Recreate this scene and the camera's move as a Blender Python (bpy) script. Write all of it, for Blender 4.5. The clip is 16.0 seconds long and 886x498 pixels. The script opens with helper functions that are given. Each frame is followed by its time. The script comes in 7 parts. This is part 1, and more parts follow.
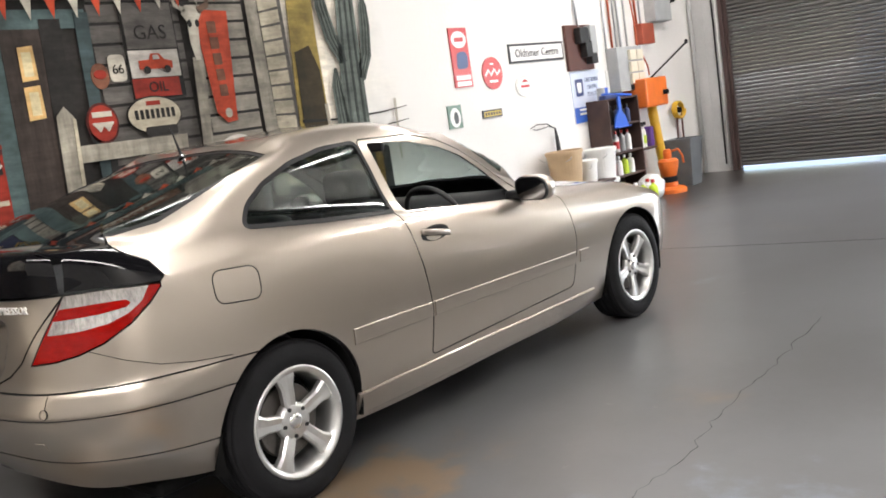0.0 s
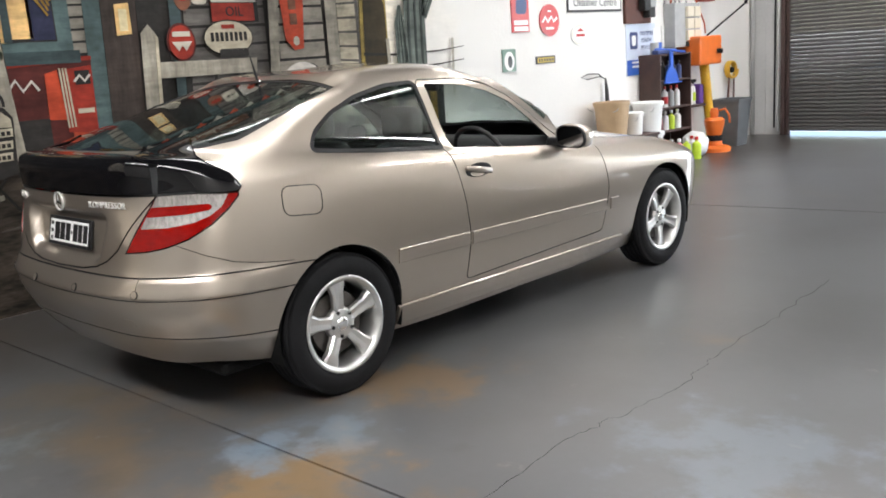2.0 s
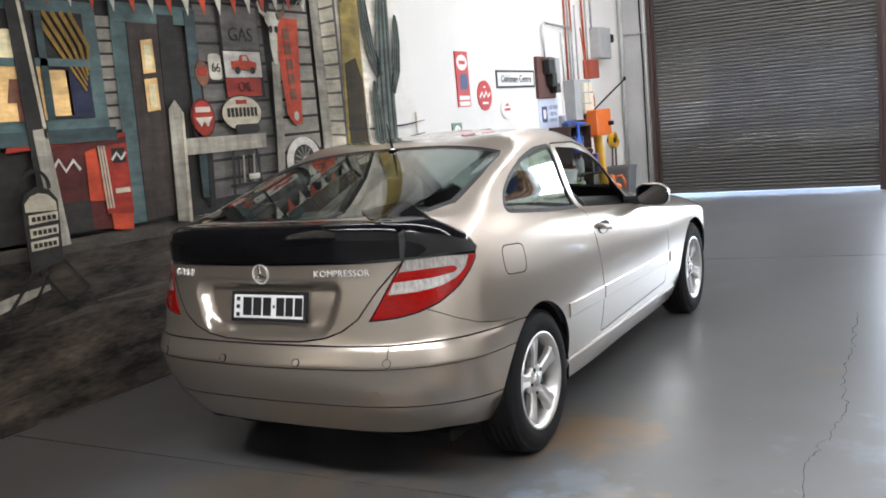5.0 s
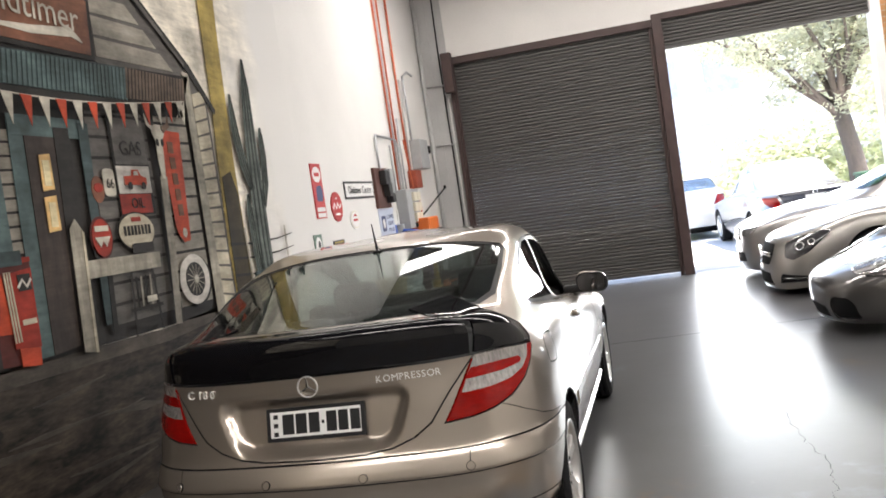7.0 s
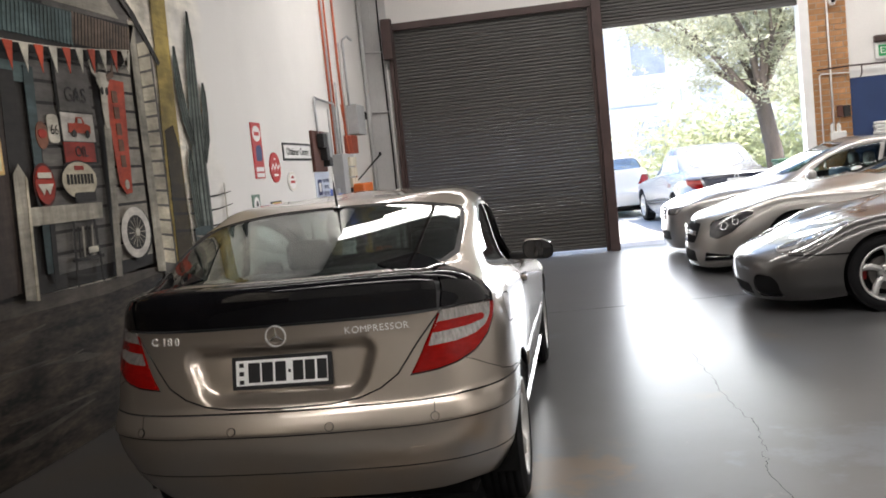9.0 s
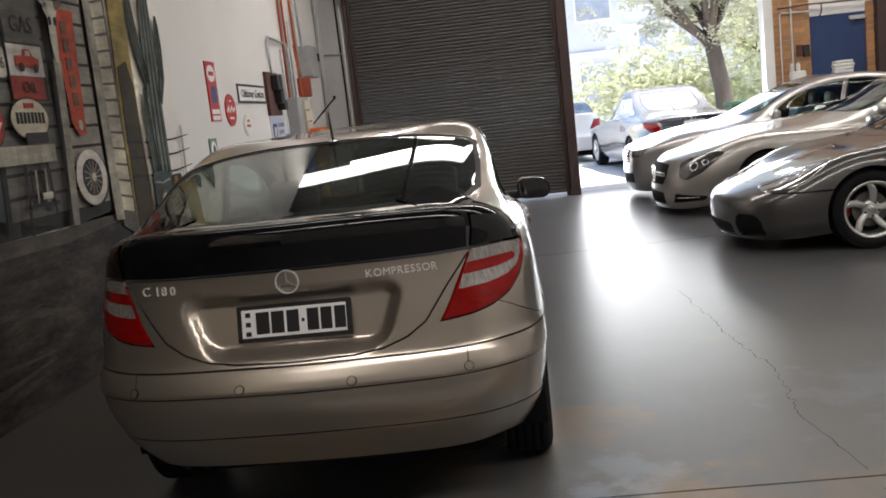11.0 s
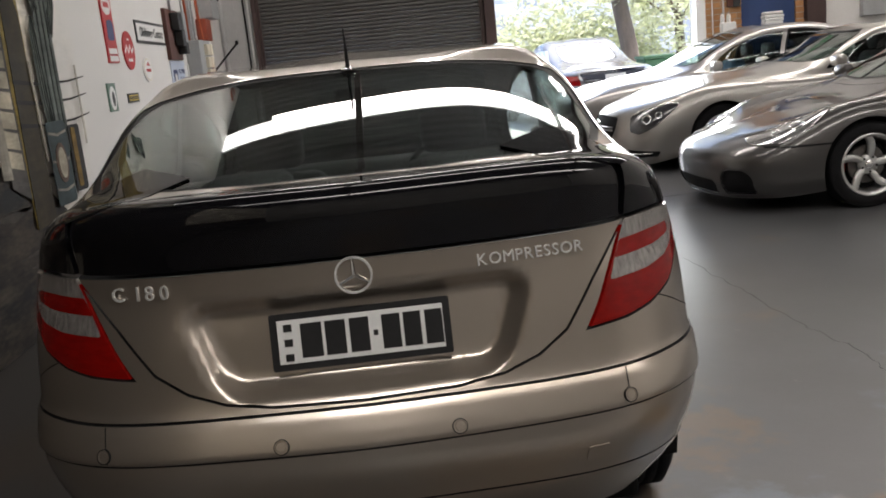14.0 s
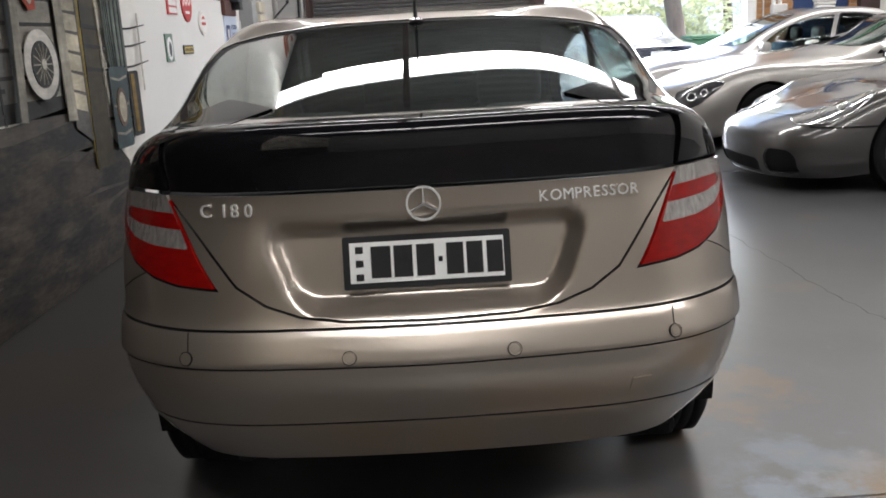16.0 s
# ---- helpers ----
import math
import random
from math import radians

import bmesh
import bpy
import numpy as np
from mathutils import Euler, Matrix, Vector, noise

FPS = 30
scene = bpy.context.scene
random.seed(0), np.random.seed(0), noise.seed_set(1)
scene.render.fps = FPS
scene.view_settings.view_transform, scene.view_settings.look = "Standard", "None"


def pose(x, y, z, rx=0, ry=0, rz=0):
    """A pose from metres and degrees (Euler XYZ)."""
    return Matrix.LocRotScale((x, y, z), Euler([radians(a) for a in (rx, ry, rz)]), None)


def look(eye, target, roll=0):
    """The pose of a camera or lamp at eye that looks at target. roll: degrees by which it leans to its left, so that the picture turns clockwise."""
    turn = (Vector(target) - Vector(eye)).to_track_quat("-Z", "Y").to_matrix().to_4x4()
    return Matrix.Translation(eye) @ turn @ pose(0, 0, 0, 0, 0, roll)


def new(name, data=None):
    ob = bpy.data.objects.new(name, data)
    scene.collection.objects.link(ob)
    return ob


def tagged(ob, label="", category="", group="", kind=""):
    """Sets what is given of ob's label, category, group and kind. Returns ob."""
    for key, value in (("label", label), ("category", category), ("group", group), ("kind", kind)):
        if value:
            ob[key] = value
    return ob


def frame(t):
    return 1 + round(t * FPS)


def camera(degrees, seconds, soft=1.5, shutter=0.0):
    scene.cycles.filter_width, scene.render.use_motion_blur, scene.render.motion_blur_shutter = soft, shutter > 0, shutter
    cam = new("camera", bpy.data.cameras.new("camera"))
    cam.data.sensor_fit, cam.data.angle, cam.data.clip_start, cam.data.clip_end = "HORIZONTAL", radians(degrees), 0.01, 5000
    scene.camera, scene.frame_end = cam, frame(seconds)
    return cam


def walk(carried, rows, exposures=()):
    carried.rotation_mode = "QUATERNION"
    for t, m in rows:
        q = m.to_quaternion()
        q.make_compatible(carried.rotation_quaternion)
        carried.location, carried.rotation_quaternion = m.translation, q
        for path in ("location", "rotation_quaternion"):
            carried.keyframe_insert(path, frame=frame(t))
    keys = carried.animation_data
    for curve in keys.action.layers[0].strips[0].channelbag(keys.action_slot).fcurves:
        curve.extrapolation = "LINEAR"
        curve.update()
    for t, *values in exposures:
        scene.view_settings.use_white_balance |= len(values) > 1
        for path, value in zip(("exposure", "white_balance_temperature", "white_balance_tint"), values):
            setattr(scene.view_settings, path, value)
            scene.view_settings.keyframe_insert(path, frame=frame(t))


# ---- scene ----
from mathutils import bvhtree

cam = camera(52.8, 16.0, soft=1.8, shutter=0.0)
PATH = [
    (0, (3.466, -1.192, 1.377), (2.168, 0.301, 1.085), -8.6),
    (0.5, (3.583, -1.336, 1.404), (2.252, 0.107, 1.025), -11.3),
    (1, (3.668, -1.402, 1.426), (2.317, 0.016, 1.022), -9.3),
    (1.5, (3.767, -1.427, 1.433), (2.401, -0.021, 1.036), -5.2),
    (2, (3.769, -1.519, 1.427), (2.407, -0.116, 1.008), -4.1),
    (2.5, (3.662, -1.749, 1.455), (2.327, -0.311, 1.065), -4.9),
    (3, (3.49, -1.914, 1.46), (2.196, -0.438, 1.074), -5.6),
    (3.5, (3.202, -2.113, 1.468), (1.991, -0.569, 1.081), -4.8),
    (4, (2.935, -2.295, 1.467), (1.817, -0.671, 1.132), -4.0),
    (4.2, (2.852, -2.376, 1.489), (1.766, -0.727, 1.172), -3.8),
    (6.3, (1.641, -2.877, 1.483), (0.835, -1.059, 1.259), -9.2),
    (6.5, (1.551, -2.898, 1.484), (0.804, -1.053, 1.288), -9.2),
    (7, (1.323, -2.98, 1.517), (0.851, -1.038, 1.432), -8.4),
    (7.5, (1.234, -3.054, 1.515), (0.878, -1.088, 1.466), -7.5),
    (8, (1.177, -3.106, 1.501), (0.85, -1.135, 1.405), -6.7),
    (8.5, (1.167, -3.114, 1.499), (0.853, -1.144, 1.359), -6.2),
    (9, (1.15, -3.1, 1.491), (0.846, -1.13, 1.321), -5.8),
    (9.5, (1.117, -3.078, 1.482), (0.826, -1.109, 1.283), -5.8),
    (10, (1.075, -3.063, 1.47), (0.808, -1.094, 1.236), -6.1),
    (10.2, (1.039, -3.059, 1.46), (0.79, -1.089, 1.212), -6.1),
    (12.3, (0.375, -2.232, 1.424), (0.305, -0.26, 1.092), -7.0),
    (12.5, (0.347, -2.198, 1.429), (0.294, -0.226, 1.095), -7.0),
    (13, (0.256, -1.998, 1.407), (0.249, -0.028, 1.063), -6.7),
    (13.5, (0.186, -1.874, 1.389), (0.226, 0.091, 1.02), -6.3),
    (14, (0.108, -1.787, 1.369), (0.199, 0.168, 0.959), -5.8),
    (14.5, (0.064, -1.758, 1.366), (0.168, 0.185, 0.902), -5.6),
    (15, (0.033, -1.751, 1.333), (0.125, 0.188, 0.851), -4.6),
    (15.5, (0.033, -1.796, 1.306), (0.076, 0.148, 0.835), -4.3),
    (16, (0.02, -1.941, 1.313), (0.038, 0.005, 0.851), -3.2),
]
walk(cam, [(t, look(e, g, r)) for t, e, g, r in PATH],
     exposures=[(0.0, 2.65, 6450, 12), (2.5, 2.55, 6100, 10), (4.2, 2.55, 5800, 10), (6.5, 2.25, 6650, 13), (8.0, 1.9, 6500, 13), (10.0, 1.5, 6600, 13), (12.5, 1.1, 6750, 14), (13.3, 1.15, 6750, 14), (14.0, 1.35, 6600, 13), (16.0, 1.85, 6250, 12)])

# world, sun, exposure
world = bpy.data.worlds.new("world")
scene.world = world
world.use_nodes = True
sky = world.node_tree.nodes.new("ShaderNodeTexSky")
sky.sky_type, sky.sun_disc, sky.sun_elevation, sky.sun_rotation = "NISHITA", False, radians(66), radians(70)
back = world.node_tree.nodes["Background"]
world.node_tree.links.new(sky.outputs[0], back.inputs[0])
back.inputs[1].default_value = 0.15
sun = new("sun", bpy.data.lights.new("sun", "SUN"))
sun.data.energy, sun.data.angle, sun.data.color = 5.0, radians(0.5), (1.0, 0.95, 0.88)
sun.matrix_world = look((16, 18, 30), (4, 14, 0))


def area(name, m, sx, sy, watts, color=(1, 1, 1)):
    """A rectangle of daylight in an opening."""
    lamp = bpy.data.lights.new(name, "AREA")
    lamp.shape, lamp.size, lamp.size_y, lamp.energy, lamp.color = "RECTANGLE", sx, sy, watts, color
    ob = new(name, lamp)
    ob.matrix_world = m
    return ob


# daylight through the front roof panel and the open front of the hall
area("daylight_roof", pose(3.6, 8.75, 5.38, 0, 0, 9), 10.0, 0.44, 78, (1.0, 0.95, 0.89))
# these two overhead lamps are added to brighten the floor and the coupe's tail
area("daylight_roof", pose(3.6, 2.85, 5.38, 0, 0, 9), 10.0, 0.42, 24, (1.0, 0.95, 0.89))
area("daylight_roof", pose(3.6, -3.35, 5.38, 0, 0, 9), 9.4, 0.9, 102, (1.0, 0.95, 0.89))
area("daylight_door", look((3.2, 11.45, 1.25), (2.8, 4, 0.2)), 2.8, 2.1, 55, (0.94, 0.98, 1.0))

# ---------- materials ----------
def mat(name, base, rough=0.5, metal=0.0, vary=0.12, scale=6.0, fine=60.0, bump=0.0, bump_scale=None, coat=0.0,
        second=None, amount=0.5, stretch=(1, 1, 1), spec=0.5, island=0.0, uneven=1.0):
    """A principled material: base colour with large stains and fine grain, gloss that varies, fine relief."""
    m = bpy.data.materials.new(name)
    m.use_nodes = True
    n, l = m.node_tree.nodes, m.node_tree.links
    p = n["Principled BSDF"]
    tc = n.new("ShaderNodeTexCoord")
    mp = n.new("ShaderNodeMapping")
    mp.inputs["Scale"].default_value = stretch
    l.new(tc.outputs["Object"], mp.inputs["Vector"])
    big = n.new("ShaderNodeTexNoise")
    big.inputs["Scale"].default_value, big.inputs["Detail"].default_value = scale, 6
    small = n.new("ShaderNodeTexNoise")
    small.inputs["Scale"].default_value, small.inputs["Detail"].default_value = fine, 4
    l.new(mp.outputs[0], big.inputs["Vector"])
    l.new(mp.outputs[0], small.inputs["Vector"])
    add = n.new("ShaderNodeMath")
    add.operation = "MULTIPLY_ADD"
    add.inputs[1].default_value = 0.4
    l.new(small.outputs["Fac"], add.inputs[0])
    l.new(big.outputs["Fac"], add.inputs[2])
    ramp = n.new("ShaderNodeMapRange")
    ramp.inputs["From Min"].default_value, ramp.inputs["From Max"].default_value = 0.45, 0.95
    l.new(add.outputs[0], ramp.inputs["Value"])
    mix = n.new("ShaderNodeMix")
    mix.data_type = "RGBA"
    lo = [max(0, c * (1 - vary)) for c in base]
    hi = [min(1, c * (1 + vary)) for c in base] if second is None else list(second)
    mix.inputs[6].default_value, mix.inputs[7].default_value = (*lo, 1), (*hi, 1)
    if second is not None:
        ramp.inputs["From Min"].default_value = 0.7 - 0.25 * amount * 2 + 0.1
    l.new(ramp.outputs[0], mix.inputs[0])
    out = mix.outputs[2]
    if island:
        info = n.new("ShaderNodeObjectInfo")
        hsv = n.new("ShaderNodeHueSaturation")
        val = n.new("ShaderNodeMapRange")
        val.inputs["To Min"].default_value, val.inputs["To Max"].default_value = 1 - island, 1 + island
        l.new(info.outputs["Random"], val.inputs["Value"])
        l.new(val.outputs[0], hsv.inputs["Value"])
        l.new(out, hsv.inputs["Color"])
        out = hsv.outputs[0]
    l.new(out, p.inputs["Base Color"])
    rr = n.new("ShaderNodeMapRange")
    rr.inputs["To Min"].default_value, rr.inputs["To Max"].default_value = max(0.02, rough * (1 - 0.18 * uneven)), min(1, rough * (1 + 0.2 * uneven))
    l.new(add.outputs[0], rr.inputs["Value"])
    l.new(rr.outputs[0], p.inputs["Roughness"])
    p.inputs["Metallic"].default_value = metal
    p.inputs["Coat Weight"].default_value = coat
    p.inputs["Coat Roughness"].default_value = 0.03
    p.inputs["Specular IOR Level"].default_value = spec
    if bump:
        b = n.new("ShaderNodeBump")
        b.inputs["Strength"].default_value, b.inputs["Distance"].default_value = bump, 0.01
        src = small
        if bump_scale:
            src = n.new("ShaderNodeTexNoise")
            src.inputs["Scale"].default_value, src.inputs["Detail"].default_value = bump_scale, 5
            l.new(mp.outputs[0], src.inputs["Vector"])
        l.new(src.outputs["Fac"], b.inputs["Height"])
        l.new(b.outputs[0], p.inputs["Normal"])
    return m


def glass(name, tint=(0.8, 0.88, 0.86), rough=0.0, thin=True):
    """Clear pane: a sharp mirror mixed over a tinted see-through, by the Fresnel of glass."""
    m = bpy.data.materials.new(name)
    m.use_nodes = True
    n, l = m.node_tree.nodes, m.node_tree.links
    n.remove(n["Principled BSDF"])
    tr, gl, lw, pw, fr, mx = (n.new(k) for k in ("ShaderNodeBsdfTransparent", "ShaderNodeBsdfGlossy", "ShaderNodeLayerWeight", "ShaderNodeMath", "ShaderNodeMath", "ShaderNodeMixShader"))
    tr.inputs[0].default_value = (*tint, 1)
    gl.inputs["Roughness"].default_value = rough
    lw.inputs[0].default_value = 0.5
    pw.operation, fr.operation = "POWER", "MULTIPLY_ADD"
    pw.inputs[1].default_value, fr.inputs[1].default_value, fr.inputs[2].default_value = 4.0, 0.9, 0.06
    l.new(lw.outputs["Facing"], pw.inputs[0])
    l.new(pw.outputs[0], fr.inputs[0])
    l.new(fr.outputs[0], mx.inputs[0])
    l.new(tr.outputs[0], mx.inputs[1])
    l.new(gl.outputs[0], mx.inputs[2])
    l.new(mx.outputs[0], n["Material Output"].inputs[0])
    return m


def glow(name, color, strength):
    m = bpy.data.materials.new(name)
    m.use_nodes = True
    p = m.node_tree.nodes["Principled BSDF"]
    p.inputs["Base Color"].default_value = (*color, 1)
    p.inputs["Emission Color"].default_value = (*color, 1)
    p.inputs["Emission Strength"].default_value = strength
    return m


M = {}
M["paint"] = mat("champagne_metallic_paint", (0.40, 0.352, 0.30), 0.29, 0.82, 0.012, 2.0, 30, 0.0, coat=1.0, uneven=0.1)
M["gloss_black"] = mat("gloss_black_panel", (0.004, 0.004, 0.005), 0.035, 0, 0.2, 3, 200, spec=0.42)
M["rubber"] = mat("tyre_rubber", (0.010, 0.010, 0.011), 0.72, 0, 0.35, 9, 140, 0.25, 180, spec=0.16)
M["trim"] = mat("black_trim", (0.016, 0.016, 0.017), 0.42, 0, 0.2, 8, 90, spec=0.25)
M["dark"] = mat("underbody", (0.008, 0.008, 0.008), 0.9, 0, 0.3, 8, 60, spec=0.1)
M["alloy"] = mat("silver_alloy", (0.62, 0.62, 0.61), 0.32, 0.85, 0.06, 7, 90, coat=0.3)
M["disc"] = mat("brake_iron", (0.16, 0.15, 0.14), 0.45, 0.9, 0.25, 9, 80, 0.1)
M["chrome"] = mat("chrome", (0.82, 0.82, 0.81), 0.07, 1.0, 0.03, 9, 90)
M["red_lens"] = mat("red_lamp_lens", (0.20, 0.003, 0.002), 0.06, 0, 0.20, 25, 300, 0.03, 220, stretch=(1, 1, 3), spec=0.28)
M["clear_lens"] = mat("clear_lamp_lens", (0.32, 0.30, 0.285), 0.18, 0.45, 0.35, 40, 160, 0.4, 150, coat=0.5, stretch=(2.2, 2.2, .35))
M["glass"] = glass("tinted_car_glass", (0.72, 0.78, 0.76))
M["pane"] = glass("clear_glass", (0.93, 0.95, 0.94))
M["leather"] = mat("black_leather", (0.06, 0.06, 0.062), 0.45, 0, 0.25, 8, 120, 0.3, 150)
M["dash"] = mat("dark_dashboard", (0.028, 0.028, 0.03), 0.6, 0, 0.2, 8, 160, 0.2, 200)
M["plate_white"] = mat("number_plate_white", (0.72, 0.73, 0.72), 0.35, 0, 0.06, 12, 120)
M["badge"] = mat("badge_metal", (0.86, 0.86, 0.85), 0.30, 0.60, 0.03, 9, 90)
M["headlamp"] = mat("headlamp_housing", (0.07, 0.07, 0.075), 0.12, 0.3, 0.4, 14, 60, 0.15, 40, coat=1.0)
M["mirror"] = mat("mirror_glass", (0.10, 0.10, 0.105), 0.02, 1.0, 0.01)


# ---------- mesh helpers ----------
def mesh_of(name, verts, faces, material=None, smooth=False):
    me = bpy.data.meshes.new(name)
    me.from_pydata([tuple(v) for v in verts], [], [tuple(f) for f in faces])
    if smooth:
        me.polygons.foreach_set("use_smooth", [True] * len(me.polygons))
    if material:
        me.materials.append(material)
    me.update()
    return me


def part(name, bm, material, parent, label="", smooth=False, m=None):
    """Links a bmesh or mesh as one object under its thing."""
    if isinstance(bm, bmesh.types.BMesh):
        me = bpy.data.meshes.new(name)
        if smooth:
            for f in bm.faces:
                f.smooth = True
        bm.to_mesh(me)
        bm.free()
    else:
        me = bm
    if material and not me.materials:
        me.materials.append(material)
    ob = new(name, me)
    ob.parent = parent
    if m is not None:
        ob.matrix_basis = m
    if label:
        ob["label"] = label
    return ob


def thing(name, label, category, m=None, group="", kind="", bm=None, material=None, smooth=False):
    """A top-level thing: an Empty for parts, or one mesh."""
    if bm is None:
        ob = new(name)
    else:
        ob = part(name, bm, material, None, smooth=smooth)
    if m is not None:
        ob.matrix_basis = m
    return tagged(ob, label, category, group, kind)


def cube(lo, hi, bevel=0.0, seg=2, bm=None):
    bm = bm or bmesh.new()
    r = bmesh.ops.create_cube(bm, size=1)
    for v in r["verts"]:
        v.co = [lo[i] + (v.co[i] + .5) * (hi[i] - lo[i]) for i in range(3)]
    if bevel:
        bmesh.ops.bevel(bm, geom=list({e for v in r["verts"] for e in v.link_edges}), offset=bevel, segments=seg, profile=0.5, affect="EDGES")
    return bm


def rod(a, b, r0, r1=None, n=12, bm=None, caps=True):
    """A tapered round bar from a to b."""
    bm = bm or bmesh.new()
    a, b = Vector(a), Vector(b)
    d = b - a
    m = Matrix.Translation((a + b) / 2) @ d.to_track_quat("Z", "Y").to_matrix().to_4x4()
    bmesh.ops.create_cone(bm, cap_ends=caps, segments=n, radius1=r0, radius2=r0 if r1 is None else r1, depth=d.length, matrix=m)
    return bm


def lathe(profile, n=48, bm=None, axis="z", closed=False):
    """Turns (radius, height) pairs round an axis."""
    bm = bm or bmesh.new()
    rings = []
    for k in range(n):
        a = 2 * math.pi * k / n
        c, s = math.cos(a), math.sin(a)
        if axis == "z":
            rings.append([bm.verts.new((r * c, r * s, h)) for r, h in profile])
        else:
            rings.append([bm.verts.new((h, r * c, r * s)) for r, h in profile])
    cnt = len(profile)
    for k in range(n):
        p, q = rings[k], rings[(k + 1) % n]
        for j in range(cnt if closed else cnt - 1):
            j2 = (j + 1) % cnt
            bm.faces.new((p[j], q[j], q[j2], p[j2]))
    bmesh.ops.remove_doubles(bm, verts=bm.verts, dist=1e-5)
    bmesh.ops.recalc_face_normals(bm, faces=bm.faces)
    return bm


def tube(pts, r, n=8, closed=False, bm=None, taper=None):
    """A round tube along points."""
    bm = bm or bmesh.new()
    pts = [Vector(p) for p in pts]
    rings, cnt = [], len(pts)
    for i, p in enumerate(pts):
        a = pts[i - 1] if (i or closed) else p
        b = pts[(i + 1) % cnt] if (i < cnt - 1 or closed) else p
        d = (b - a).normalized()
        u = d.orthogonal().normalized() if i == 0 else (u - d * u.dot(d)).normalized()
        w = d.cross(u)
        rad = r if taper is None else r * taper[i]
        rings.append([bm.verts.new(p + (u * math.cos(2 * math.pi * k / n) + w * math.sin(2 * math.pi * k / n)) * rad) for k in range(n)])
    for i in range(cnt if closed else cnt - 1):
        p, q = rings[i], rings[(i + 1) % cnt]
        for k in range(n):
            bm.faces.new((p[k], p[(k + 1) % n], q[(k + 1) % n], q[k]))
    if not closed:
        bm.faces.new(rings[0][::-1])
        bm.faces.new(rings[-1])
    bmesh.ops.recalc_face_normals(bm, faces=bm.faces)
    return bm


def prism(poly, lo, hi, u, v, w, bm=None):
    """The polygon's (a, b) pairs along u and v, from lo to hi along w."""
    bm = bm or bmesh.new()
    u, v, w = Vector(u), Vector(v), Vector(w)
    one = [bm.verts.new(u * a + v * b + w * lo) for a, b in poly]
    two = [bm.verts.new(u * a + v * b + w * hi) for a, b in poly]
    k = len(poly)
    bm.faces.new(one[::-1])
    bm.faces.new(two)
    for i in range(k):
        bm.faces.new((one[i], one[(i + 1) % k], two[(i + 1) % k], two[i]))
    bmesh.ops.recalc_face_normals(bm, faces=bm.faces)
    return bm


def rounded(poly, r, n=4):
    """Rounds the corners of a polygon."""
    out, k = [], len(poly)
    for i in range(k):
        a, p, b = (Vector(poly[j % k]) for j in (i - 1, i, i + 1))
        da, db = a - p, b - p
        s = min(r, da.length * 0.48, db.length * 0.48)
        p0, p1 = p + da.normalized() * s, p + db.normalized() * s
        for t in range(n + 1):
            f = t / n
            out.append(tuple(p0 * (1 - f) ** 2 + p * 2 * f * (1 - f) + p1 * f * f))
    return out


def grown(poly, d):
    """The polygon grown by d (shrunk if negative)."""
    k = len(poly)
    turn = sum(poly[i][0] * poly[(i + 1) % k][1] - poly[(i + 1) % k][0] * poly[i][1] for i in range(k))
    sign = 1 if turn > 0 else -1
    out = []
    for i in range(k):
        a, p, b = (Vector(poly[j % k]) for j in (i - 1, i, i + 1))
        e0, e1 = (p - a), (b - p)
        if e0.length < 1e-6 or e1.length < 1e-6:
            out.append(tuple(p))
            continue
        e0.normalize(), e1.normalize()
        n0, n1 = Vector((e0.y, -e0.x)) * sign, Vector((e1.y, -e1.x)) * sign
        m = n0 + n1
        m = m / max(0.3, m.length_squared / 2)
        out.append(tuple(p + m * d))
    return out


def letters(text, size, depth, material, parent, m, name="letter", gap=.12):
    """Raised letters, each a part of its own, centred on the pose."""
    made, x = [], 0.0
    for c in text:
        if c == " ":
            x += size * .34
            continue
        cu = bpy.data.curves.new(name, "FONT")
        cu.body, cu.size, cu.extrude, cu.align_y, cu.resolution_u = c, size, depth, "CENTER", 3
        tmp = new(name, cu)
        me = bpy.data.meshes.new_from_object(tmp.evaluated_get(bpy.context.evaluated_depsgraph_get()))
        bpy.data.objects.remove(tmp)
        xs = [v.co.x for v in me.vertices]
        made.append((me, x - min(xs)))
        x += max(xs) - min(xs) + size * gap
    for me, at in made:
        me.materials.clear()
        me.materials.append(material)
        part(name, me, material, parent, m=m @ Matrix.Translation((at - x / 2, 0, 0)))


def words(text, size, depth, material, parent, m, name="lettering", spacing=1.0):
    """Raised lettering in the built-in font."""
    cu = bpy.data.curves.new(name, "FONT")
    cu.body, cu.size, cu.extrude, cu.align_x, cu.align_y, cu.space_character = text, size, depth, "CENTER", "CENTER", spacing
    cu.resolution_u = 3
    tmp = new(name, cu)
    me = bpy.data.meshes.new_from_object(tmp.evaluated_get(bpy.context.evaluated_depsgraph_get()))
    bpy.data.objects.remove(tmp)
    me.materials.clear()
    me.materials.append(material)
    return part(name, me, material, parent, m=m)

# ---------- the hall ----------
M["white_wall"] = mat("white_render", (0.74, 0.725, 0.70), 0.75, 0, 0.05, 1.2, 40, 0.25, 30)
M["grey_wall"] = mat("painted_block_wall", (0.46, 0.46, 0.455), 0.8, 0, 0.12, 1.5, 30, 0.3, 25)
M["dark_wall"] = mat("grey_rear_wall", (0.40, 0.39, 0.375), 0.8, 0, 0.2, 1.5, 30)
M["steel_brown"] = mat("oxide_red_steel", (0.052, 0.030, 0.027), 0.5, 0, 0.25, 5, 70, 0.1)
M["shutter"] = mat("charcoal_shutter", (0.088, 0.085, 0.083), 0.68, 0.0, 0.12, 2.5, 60, spec=0.35)
